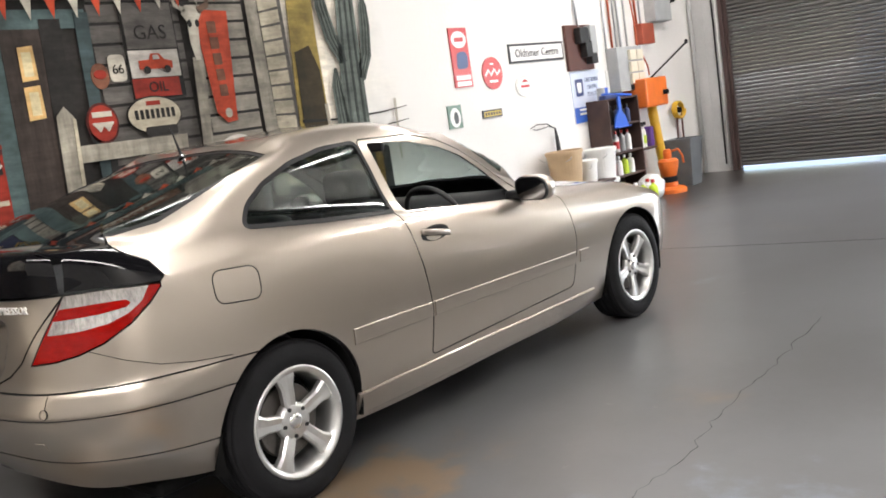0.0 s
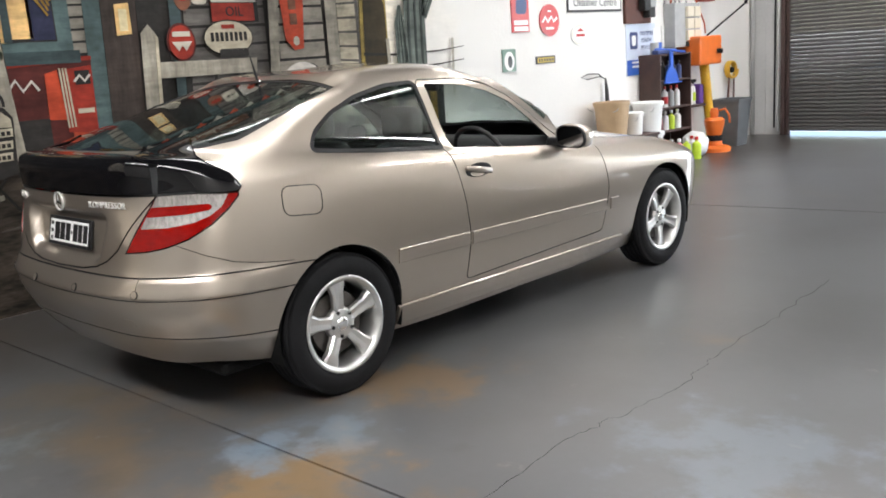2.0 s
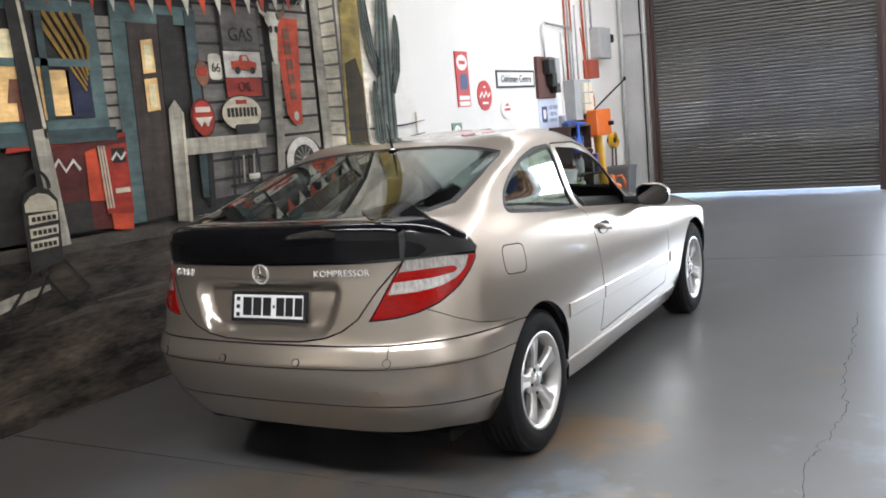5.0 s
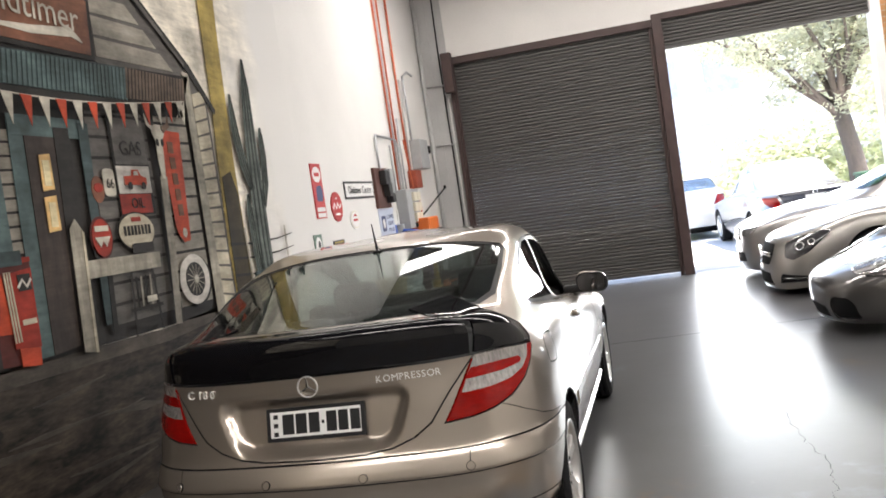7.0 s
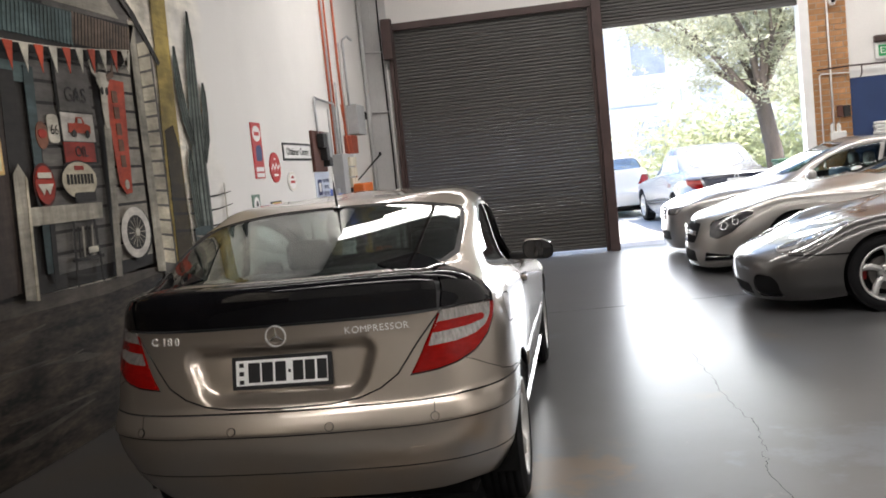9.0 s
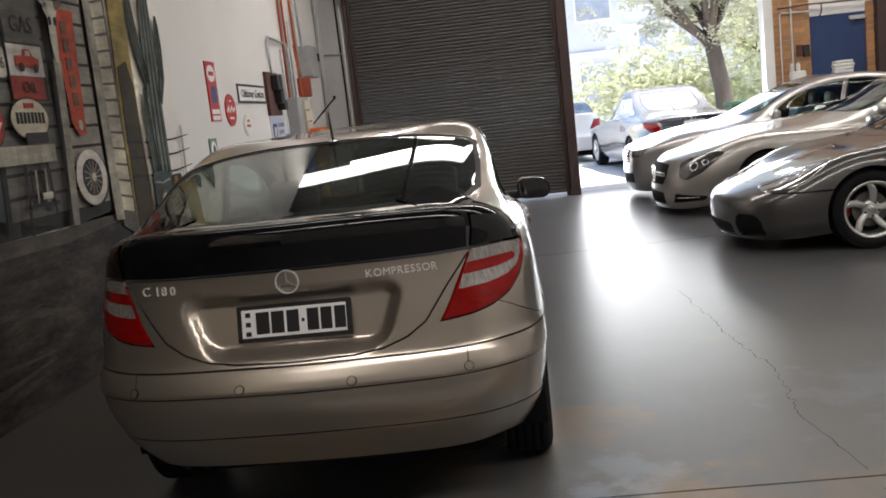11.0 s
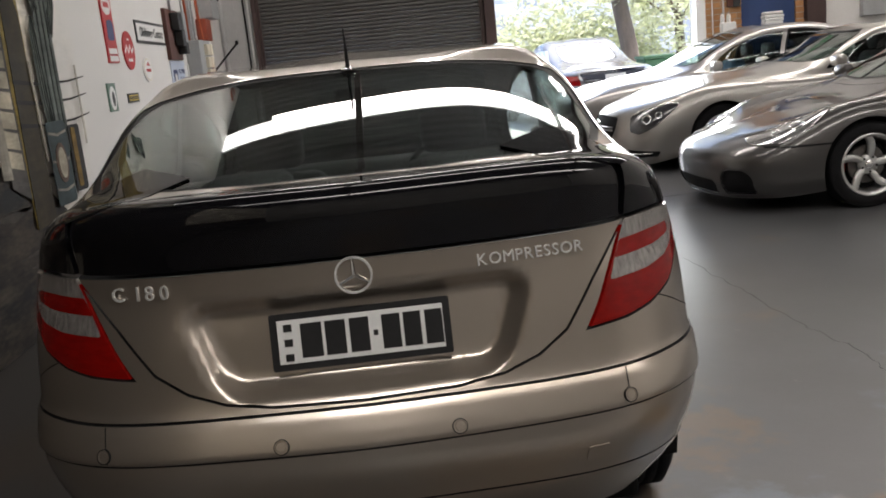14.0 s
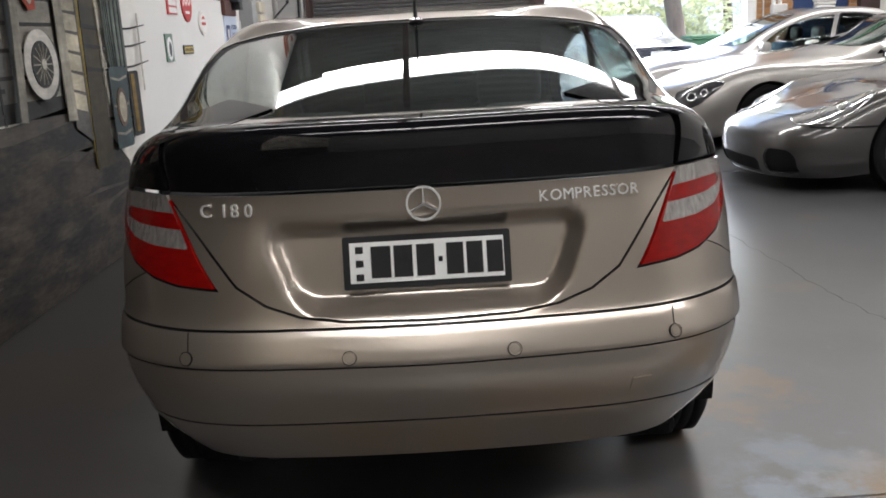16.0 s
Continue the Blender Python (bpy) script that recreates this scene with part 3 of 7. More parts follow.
def stroke(pts, w):
    """The outline of a line with a width, or a width at each point."""
    ws = w if isinstance(w, (list, tuple)) else [w] * len(pts)
    pts = [Vector(p) for p in pts]
    left, right = [], []
    for i, p in enumerate(pts):
        d = (pts[min(i + 1, len(pts) - 1)] - pts[max(i - 1, 0)]).normalized()
        s = Vector((-d.y, d.x)) * ws[i] / 2
        left.append(tuple(p + s))
        right.append(tuple(p - s))
    return left + right[::-1]


def wall_text(text, y, z, size, material, layer, parent=None, name="lettering", lean=0.0):
    return words(text, size, .0008, material, parent or mural, Matrix.Translation((XW + LAY * layer, y, z)) @ Euler((radians(90), 0, radians(90))).to_matrix().to_4x4() @ Matrix.Rotation(radians(lean), 4, "Z"), name)


rnd = random.Random(11)
flat("painted_haze", rect(-7.4, .02, 5.4, 4.6), 1, P["haze"])
flat("painted_ground", [(-7.4, .004), (4.5, .004), (4.3, .60), (3.9, .88), (3.5, .95), (-7.4, 1.02)], 2, P["ground"])
for k in range(26):
    y, z = rnd.uniform(-2, 3.6), rnd.uniform(.1, .9)
    flat("painted_rut", stroke([(y, z), (y + .3, z + rnd.uniform(-.03, .03)), (y + rnd.uniform(.5, 1.1), z + rnd.uniform(-.05, .05))], [.005, rnd.uniform(.02, .06), .006]), 3, P["ground_light"])
flat("painted_kerb", [(-3, .98), (2.6, .90), (3.55, .96), (3.6, 1.05), (2.6, .99), (-3, 1.09)], 3, P["ground_light"])

# store front: boards behind everything
# dark sheet above sight, added so the coupe's rear glass mirrors less white wall
flat("painted_roof", [(-7.4, 4.36), (1.55, 4.36), (.4, 5.35), (-7.4, 5.35)], 2, P["dark"])
flat("painted_store", [(-3.2, 1.02), (3.32, 1.0), (3.36, 2.62), (3.36, 2.86), (1.55, 4.35), (-3.2, 4.35)], 3, P["dark"])
flat("painted_gable", [(.2, 2.80), (3.30, 2.80), (3.38, 2.90), (1.62, 4.25), (.2, 4.25)], 4, P["boards"])
for k in range(9):
    z = 2.84 + k * .145
    flat("painted_clapboard", [(2.24, z), (max(2.3, 3.20 - k * .19), z + .01), (max(2.3, 3.05 - k * .19), z + .125), (2.24, z + .125)], 5, P["boards_light"])
flat("painted_barge_board", stroke([(3.76, 2.58), (3.42, 2.90), (2.78, 3.34), (1.55, 4.33)], [.05, .07, .08, .09]), 7, P["gap"])
flat("painted_barge_board", stroke([(3.36, 2.92), (2.74, 3.36), (1.5, 4.36)], [.03, .035, .04]), 8, P["boards"])
# clapboards between door and corner
for k in range(11):
    z = 1.10 + k * .135
    for y0, y1 in ((1.99, 2.24), (2.22, 2.70), (2.80, 3.27)):
        a = y0 + rnd.uniform(0, .02)
        flat("painted_clapboard", [(a, z), (y1, z + .004), (y1, z + .118), (a, z + .114)], 4, P["boards_light"] if y0 > 2.7 else P["boards"])
for k in range(9):
    z = 1.62 + k * .078
    flat("painted_clapboard", [(1.17, z), (1.30, z + .003), (1.30, z + .066), (1.17, z + .064)], 4, P["boards_light"])
# corner board and the light side wall in perspective
flat("painted_corner_board", [(3.29, .96), (3.42, .95), (3.40, 2.86), (3.30, 2.86)], 8, P["post"])
for k in range(15):
    z = .99 + k * .113
    h = 2.86 - (0 if k < 13 else .05)
    flat("painted_siding", [(3.425, z + .03), (3.62, z - .005 + .006 * k), (3.62, z + .092 + .006 * k), (3.425, z + .128)], 6, P["cream"])
flat("painted_siding_shade", [(3.42, .90), (3.66, .80), (3.66, 2.66), (3.42, 2.90)], 5, P["boards"])
flat("painted_ochre", [(3.66, .62), (3.98, .62), (3.98, 2.2), (4.02, 3.05), (4.12, 4.4), (3.80, 4.4), (3.74, 2.7), (3.64, 1.4)], 5, P["ochre"])
flat("painted_ochre_shade", [(3.66, .62), (3.97, .62), (3.96, 1.9), (3.88, 2.1), (3.72, 2.05)], 6, P["ochre_dark"])
# fence right of the corner
for z in (1.50, 1.38, 1.24):
    flat("painted_rail", stroke([(3.68, z), (4.05, z - .02), (4.6, z - .01), (4.95, z + .02)], [.028, .018, .014, .006]), 7, P["gap"])
flat("painted_fence_post", stroke([(4.78, 1.05), (4.80, 1.60)], .03), 7, P["bone"])
flat("painted_fence_post", stroke([(3.99, 1.0), (3.96, 1.62)], .035), 8, P["post"])
# cactus with arms and ribs
def arm(pts, ws, layer=8):
    flat("painted_cactus_arm", stroke(pts, ws), layer, P["cactus"])
    for f in (-.28, .02, .3):
        q = [(a + w * f, b) for (a, b), w in zip(pts, ws)]
        flat("painted_cactus_rib", stroke(q, [max(.004, w * .09) for w in ws]), layer + 1, P["cactus_dark"])


arm([(4.30, 1.02), (4.30, 1.5), (4.32, 2.0), (4.36, 2.5), (4.40, 2.85), (4.41, 3.10)], [.26, .28, .26, .20, .14, .03])
arm([(4.24, 1.95), (4.14, 2.15), (4.08, 2.40), (4.06, 2.62), (4.06, 2.76)], [.10, .14, .13, .10, .03])
arm([(4.42, 1.80), (4.52, 2.0), (4.56, 2.25), (4.57, 2.42), (4.57, 2.50)], [.10, .13, .12, .09, .03])
arm([(4.18, 1.05), (4.13, 1.4), (4.12, 1.75), (4.13, 1.9)], [.10, .13, .11, .03])
# barrel at the cactus' foot
flat("painted_barrel", rounded(rect(4.02, .70, 4.36, 1.24), .04), 10, P["teal_dark"])
for k in (.10, .28, .46):
    flat("painted_barrel_rib", stroke([(4.03, .71 + k), (4.19, .69 + k), (4.35, .71 + k)], .016), 10.6, P["boards_light"])
flat("painted_barrel_badge", oval(4.19, .97, .10, .13), 11, P["brown"])
flat("painted_barrel_badge", oval(4.19, .97, .07, .10), 12, P["cream"])
flat("painted_barrel", rounded(rect(4.40, .75, 4.62, 1.20), .03), 10, P["tyre"])
flat("painted_pillar", rounded(rect(4.44, .78, 4.52, 1.18), .02), 11, P["curtain"])

# window
flat("painted_window_frame", rect(.36, 1.60, 1.17, 2.38), 6, P["teal"])
flat("painted_window_glow", rect(.42, 1.70, 1.07, 2.31), 7, P["dark"])
flat("painted_window_light", rect(.42, 1.70, .76, 2.02), 8, P["lit"])
flat("painted_window_light", rect(.42, 2.02, .66, 2.20), 8, P["lit_pale"])
flat("painted_window_light", rect(.78, 1.72, .92, 1.98), 8, P["lit"])
flat("painted_window_night", rect(.90, 1.71, 1.06, 2.02), 8, P["blue_black"])
for k in range(5):
    flat("painted_curtain", stroke([(.74 + .06 * k, 2.31), (.86 + .055 * k, 2.12), (1.03 + .008 * k, 1.86 + .03 * k)], [.03, .026, .012]), 9, P["curtain"])
flat("painted_lamp_shade", [(.50, 1.80), (.64, 1.80), (.61, 1.93), (.53, 1.93)], 9, P["rust"])
flat("painted_lamp_foot", rect(.555, 1.70, .585, 1.80), 9, P["rust"])
flat("painted_glazing_bar", rect(.42, 2.00, 1.07, 2.045), 10, P["teal"])
flat("painted_glazing_bar", rect(.735, 1.70, .785, 2.31), 10, P["teal_dark"])
flat("painted_sill", rect(.32, 1.56, 1.20, 1.64), 10, P["teal_dark"])
# veranda posts
flat("painted_post", [(.60, 1.05), (.74, 1.05), (.68, 2.50), (.56, 2.50)], 11, P["dark"])
flat("painted_post", stroke([(.70, .98), (.66, 1.65)], [.11, .09]), 12, P["post"])
flat("painted_post_edge", stroke([(.70, 1.60), (.64, 2.42)], .022), 12, P["cream"])
# vending chest
flat("painted_chest", [(.64, 1.06), (1.22, 1.02), (1.27, 1.59), (.66, 1.60)], 8, P["red_dark"])
flat("painted_chest_top", [(.44, 1.53), (1.27, 1.575), (1.27, 1.60), (.46, 1.60)], 9, P["red"])
flat("painted_chest_shadow", rect(.70, 1.04, .94, 1.22), 9, P["dark"])
flat("painted_chest_script", stroke([(.70, 1.40), (.76, 1.47), (.80, 1.40), (.86, 1.46), (.90, 1.40)], .018), 10, P["white"])
flat("painted_machine", [(.94, 1.21), (.95, 1.50), (1.03, 1.52), (1.06, 1.20)], 9, P["red_bright"])
flat("painted_machine", [(1.05, 1.12), (1.06, 1.52), (1.26, 1.54), (1.25, 1.10)], 10, P["red"])
flat("painted_machine", [(1.08, 1.02), (1.08, 1.12), (1.24, 1.10), (1.23, 1.0)], 10, P["red_bright"])
for k in range(3):
    flat("painted_stripe", stroke([(1.055 + .022 * k, 1.15), (1.045 + .02 * k, 1.53)], .011), 11, P["cream"])
flat("painted_machine_panel", rect(1.14, 1.42, 1.24, 1.51), 11, P["dark"])
flat("painted_machine_script", stroke([(1.13, 1.44), (1.17, 1.48), (1.20, 1.44), (1.24, 1.48)], .016), 12, P["white"])
flat("painted_machine_bar", rect(1.13, 1.235, 1.24, 1.265), 11, P["cream"])
# door
flat("painted_door_frame", [(1.24, 1.03), (1.36, 1.03), (1.40, 2.36), (1.28, 2.37)], 6, P["teal"])
flat("painted_door_head", rect(1.28, 2.28, 1.98, 2.40), 7, P["teal"])
flat("painted_door_frame", [(1.87, 1.12), (1.94, 1.12), (2.00, 2.38), (1.90, 2.38)], 8, P["teal_dark"])
flat("painted_door", [(1.36, 1.03), (1.72, 1.05), (1.76, 2.28), (1.40, 2.28)], 7, P["door"])
flat("painted_door_edge", [(1.60, 1.05), (1.74, 1.05), (1.80, 2.34), (1.66, 2.34)], 8, P["dark"])
for z0, z1 in ((1.72, 1.925), (1.96, 2.17)):
    flat("painted_door_pane", [(1.475 + (z0 - 1.7) * .03, z0), (1.585, z0 + .01), (1.585, z1 + .01), (1.48 + (z0 - 1.7) * .03, z1)], 9, P["lit"])
    flat("painted_door_pane", [(1.50, z0 + .03), (1.56, z0 + .03), (1.565, z1 - .03), (1.505, z1 - .03)], 10, P["lit_pale"])
# railing in front of the signs
flat("painted_picket", [(1.60, 1.0), (1.71, .98), (1.755, 1.72), (1.70, 1.79), (1.64, 1.73)], 12, P["post"])
flat("painted_picket_edge", [(1.695, .98), (1.725, .98), (1.765, 1.70), (1.745, 1.72)], 13, P["cream"])
flat("painted_handrail", [(1.74, 1.42), (2.56, 1.42), (2.57, 1.525), (1.76, 1.53)], 12, P["post"])
flat("painted_post", stroke([(2.68, 1.0), (2.74, 1.5), (2.78, 2.05)], [.08, .085, .09]), 12, P["post"])
flat("painted_post", stroke([(1.95, 1.05), (1.98, 1.42)], .05), 9, P["gap"])
for k in range(6):
    flat("painted_chair_slat", stroke([(2.18 + .055 * k, 1.16), (2.20 + .055 * k, 1.38)], .018), 10, P["gap"] if k % 2 else P["boards_light"])
for a, b in (((2.16, 1.0), (2.20, 1.42)), ((2.48, 1.0), (2.45, 1.42)), ((2.14, 1.17), (2.52, 1.17)), ((2.16, 1.06), (2.5, 1.05))):
    flat("painted_chair", stroke([a, b], .022), 11, P["dark"])
flat("painted_chair", rect(2.34, 1.20, 2.46, 1.24), 11, P["bone"])
flat("painted_pump", rounded(rect(1.85, 1.54, 1.96, 1.70), .02), 10, P["gap"])
# signs of the painted shop
flat("painted_sign", rect(2.22, 1.79, 2.64, 2.46), 7, P["gap"])
flat("painted_sign", rect(2.24, 2.13, 2.63, 2.44), 8, P["boards"])
flat("painted_sign", rect(2.235, 1.935, 2.625, 2.12), 8, P["white"])
flat("painted_sign", rect(2.23, 1.80, 2.60, 1.93), 8, P["red"])
wall_text("GAS", 2.43, 2.235, .14, P["dark"], 9.5)
wall_text("OIL", 2.42, 1.865, .10, P["dark"], 9.5)
flat("painted_truck", [(2.30, 1.99), (2.56, 1.99), (2.565, 2.04), (2.50, 2.055), (2.47, 2.095), (2.40, 2.095), (2.385, 2.055), (2.30, 2.05)], 10, P["red_bright"])
flat("painted_truck_window", [(2.41, 2.055), (2.465, 2.055), (2.455, 2.085), (2.415, 2.085)], 11, P["white"])
for y in (2.355, 2.515):
    flat("painted_truck_wheel", oval(y, 1.985, .026, .026, 20), 11, P["dark"])
flat("painted_round_sign", oval(2.00, 1.965, .065, .085), 9, P["rust"])
flat("painted_round_sign", oval(2.00, 1.975, .045, .03), 10, P["red"])
flat("painted_shield", rounded(rect(2.075, 1.92, 2.20, 2.10), .04), 8, P["bone"])
wall_text("66", 2.137, 2.00, .09, P["dark"], 9.5)
flat("painted_round_sign", oval(1.95, 1.66, .115, .135), 10, P["red_dark"])
flat("painted_round_sign", oval(1.95, 1.66, .10, .118), 11, P["red"])
flat("painted_sign_bar", rect(1.88, 1.70, 2.02, 1.735), 12, P["bone"])
flat("painted_sign_wing", [(1.87, 1.665), (2.03, 1.665), (1.98, 1.60), (1.95, 1.64), (1.92, 1.60)], 12, P["bone"])
flat("painted_oval_sign", oval(2.345, 1.68, .215, .13), 10, P["gap"])
flat("painted_oval_sign", oval(2.345, 1.68, .205, .12), 11, P["cream"])
for k in range(8):
    flat("painted_sign_bar", rect(2.19 + k * .041, 1.655, 2.215 + k * .041, 1.72), 12, P["dark"])
flat("painted_sign_bar", rect(2.29, 1.745, 2.40, 1.775), 12, P["red"])
flat("painted_radiator", rounded(rect(2.25, 1.535, 2.50, 1.60), .02), 13, P["dark"])
flat("painted_banner", [(2.87, 1.645), (2.95, 1.565), (3.04, 1.575), (3.11, 2.38), (2.84, 2.39), (2.81, 2.36)], 9, P["red_bright"])
for k in range(5):
    flat("painted_sign_bar", rounded(rect(2.925 - .004 * k, 1.76 + k * .115, 2.995 - .002 * k, 1.845 + k * .115), .01), 10, P["rust"])
flat("painted_sign_ring", oval(2.97, 1.635, .030, .036, 20), 10, P["bone"])
# skull on the post
flat("painted_skull", [(2.70, 2.36), (2.74, 2.30), (2.735, 2.16), (2.76, 2.03), (2.80, 2.03), (2.815, 2.16), (2.83, 2.30), (2.87, 2.36), (2.83, 2.42), (2.74, 2.42)], 13, P["bone"])
flat("painted_horn", stroke([(2.74, 2.38), (2.66, 2.42), (2.64, 2.49)], [.035, .03, .008]), 13, P["bone"])
flat("painted_horn", stroke([(2.84, 2.38), (2.93, 2.42), (2.95, 2.50)], [.05, .045, .01]), 13, P["brown"])
for y in (2.755, 2.82):
    flat("painted_eye_hole", oval(y, 2.29, .018, .028, 16), 14, P["gap"])
# wheel leaning at the corner
flat("painted_whitewall", oval(3.00, 1.285, .215, .185), 11, P["white"])
flat("painted_tyre", oval(3.03, 1.275, .215, .19), 10, P["tyre"])
flat("painted_wheel", oval(3.00, 1.285, .135, .125), 12, P["tyre"])
for k in range(14):
    a = 2 * math.pi * k / 14
    flat("painted_wheel_spoke", stroke([(3.0 + .02 * math.cos(a), 1.285 + .02 * math.sin(a)), (3.0 + .12 * math.cos(a), 1.285 + .11 * math.sin(a))], .007), 13, P["boards_light"])
flat("painted_wheel_hub", oval(3.0, 1.285, .03, .028, 20), 14, P["bone"])
# awning of corrugated iron and the hanging sign
for k in range(30):
    y = 1.25 + k * .042
    flat("painted_awning_rib", [(y, 2.565 + .003 * k * .2), (y + .028, 2.565), (y + .06, 2.76 + .001 * k), (y + .032, 2.76 + .001 * k)], 9, P["teal"])
flat("painted_awning", [(-.6, 2.545), (2.46, 2.575), (2.53, 2.80), (-.6, 2.72)], 8, P["teal_dark"])
flat("painted_awning", [(2.46, 2.575), (3.26, 2.60), (3.39, 2.83), (2.53, 2.80)], 8, P["gap"])
for k in range(19):
    y = 2.48 + k * .042
    flat("painted_awning_rib", [(y, 2.585 + .001 * k), (y + .028, 2.585 + .001 * k), (y + .075, 2.80), (y + .047, 2.80)], 9, P["rust_roof"])
flat("painted_sign_board", [(.9, 2.80), (2.20, 2.80), (2.23, 3.22), (2.0, 3.30), (.9, 3.26)], 8, P["gap"])
flat("painted_sign_board", [(.9, 2.83), (2.16, 2.83), (2.19, 3.18), (1.98, 3.26), (.9, 3.22)], 9, P["rust"])
wall_text("Oldtimer", 1.62, 3.05, .24, P["bone"], 10.5, lean=-2)
flat("painted_ribbon", stroke([(1.2, 2.90), (1.6, 2.91), (1.98, 2.95), (2.08, 2.90)], [.012, .05, .06, .01]), 10, P["bone"])
flat("painted_eave_beam", [(.3, 2.42), (3.22, 2.50), (3.26, 2.60), (.3, 2.55)], 7, P["dark"])
# bunting
string = lambda y: 2.60 - .095 * math.sin(math.pi * (min(max(y, .2), 3.2) - .2) / 3.0) + .012 * (y - 1.5)
flat("painted_string", stroke([(y, string(y)) for y in np.linspace(.2, 3.22, 24)], .008), 14, P["bone"])
for k in range(19):
    y = .30 + k * .155
    flat("painted_pennant", [(y, string(y)), (y + .095, string(y + .095)), (y + .062, string(y) - .20 + .003 * k)], 15, P["red_bright"] if k % 2 else P["bone"])
flat("painted_streamer", [(3.05, 2.46), (3.22, 2.62), (3.18, 2.44), (3.12, 2.52)], 15, P["bone"])
# sandwich board on its stand
flat("painted_board", [(.472, .86), (.685, .90), (.705, 1.25), (.66, 1.31), (.58, 1.335), (.50, 1.30), (.472, 1.24)], 13, P["dark"])
flat("painted_board_cap", [(.488, 1.20), (.488, 1.245), (.53, 1.285), (.585, 1.298), (.64, 1.285), (.688, 1.24), (.688, 1.19)], 14, P["cream"])
flat("painted_board_ring", stroke([(.575 + .085 * math.cos(a), 1.335 + .088 * math.sin(a)) for a in np.linspace(-.2, 3.3, 16)], .018), 14, P["gap"])
for z, a, b in ((1.155, .500, .686), (1.080, .496, .676), (1.008, .490, .664)):
    flat("painted_board_line", [(a, z - .027), (b, z - .020), (b + .004, z + .030), (a + .002, z + .026)], 14, P["cream"])
    for k in range(5):
        c = a + .016 + k * (b - a - .02) / 5
        flat("painted_board_bar", rect(c, z - .012, c + .022, z + .014), 15, P["dark"])
for a, b, w in (((.485, .87), (.278, .65), .020), ((.679, .905), (.827, .714), .020), ((.827, .714), (.674, .648), .016), ((.52, .87), (.674, .648), .016), ((.60, .88), (.43, .655), .016), ((.278, .65), (.43, .655), .014)):
    flat("painted_stand", stroke([a, b], w), 15, P["gap"])
flat("painted_plank", stroke([(.12, .685), (.36, .735), (.575, .765)], [.07, .06, .03]), 12, P["post"])

# ---------- car bodies: lofted cages, cut into panels ----------
def spline(t, p, q):
    """Natural cubic spline through p at t, read at q."""
    t, p, q = np.asarray(t, float), np.asarray(p, float), np.asarray(q, float)
    n, h = len(t), np.diff(t)
    a = np.zeros((n, n))
    b = np.zeros_like(p)
    a[0, 0] = a[-1, -1] = 1
    for i in range(1, n - 1):
        a[i, i - 1], a[i, i], a[i, i + 1] = h[i - 1], 2 * (h[i - 1] + h[i]), h[i]
        b[i] = 6 * ((p[i + 1] - p[i]) / h[i] - (p[i] - p[i - 1]) / h[i - 1])
    m = np.linalg.solve(a, b)
    k = np.clip(np.searchsorted(t, q) - 1, 0, n - 2)
    s = (q - t[k]).reshape(-1, *[1] * (p.ndim - 1))
    hk = h[k].reshape(s.shape)
    return (p[k] + s * ((p[k + 1] - p[k]) / hk - hk * (2 * m[k] + m[k + 1]) / 6) + s ** 2 * m[k] / 2
            + s ** 3 * (m[k + 1] - m[k]) / (6 * hk))


def steps(counts):
    return [(i, k / c) for i, c in enumerate(counts) for k in range(c)] + [(len(counts) - 1, 1.0)]


def loft(lines, ucount, vcount):
    """Half a body: a grid (along, up, xyz) through the cage's lines, level across the middle plane."""
    c = np.array([np.array(line).T if len(line) == 3 else np.array(line) for line in lines], float)
    flip = np.array([-1, 1, 1])
    c = np.concatenate([c[:, 2:0:-1] * flip, c, c[:, -2:-4:-1] * flip], 1)
    tu = np.r_[0, np.cumsum(np.sqrt(np.linalg.norm(np.diff(c, axis=1), axis=2)).mean(0) ** 1.4)]
    uq = np.array([tu[i + 2] + f * (tu[i + 3] - tu[i + 2]) for i, f in steps(ucount)])
    g = np.stack([spline(tu, line, uq) for line in c])
    g[:, 0, 0] = g[:, -1, 0] = 0
    out = []
    for col in np.swapaxes(g, 0, 1):
        col = np.concatenate([col, col[-2:-4:-1] * flip])
        tv = np.r_[0, np.cumsum(np.maximum(np.linalg.norm(np.diff(col, axis=0), axis=1), 1e-3) ** 0.6)]
        out.append(spline(tv, col, [tv[i] + f * (tv[i + 1] - tv[i]) for i, f in steps(vcount)]))
    g = np.array(out)
    g[0, :, 0] = g[-1, :, 0] = 0
    g[:, -1, 0] = 0
    g[..., 0] = np.maximum(g[..., 0], 0)
    return g


def grid_faces(nu, nv):
    return [(i * nv + j, (i + 1) * nv + j, (i + 1) * nv + j + 1, i * nv + j + 1) for i in range(nu - 1) for j in range(nv - 1)]


def grid_normals(g):
    """Normals of the half grid; level over the middle plane."""
    flip = np.array([-1, 1, 1])
    e = np.concatenate([g[1:2] * flip, g, g[-2:-1] * flip], 0)
    e = np.concatenate([2 * e[:, :1] - e[:, 1:2], e, np.concatenate([e[:1, -2:-1], e[1:-1, -2:-1] * flip, e[-1:, -2:-1]])], 1)
    du, dv = e[2:, 1:-1] - e[:-2, 1:-1], e[1:-1, 2:] - e[1:-1, :-2]
    n = np.cross(du, dv)
    n /= np.maximum(np.linalg.norm(n, axis=2, keepdims=True), 1e-9)
    return n


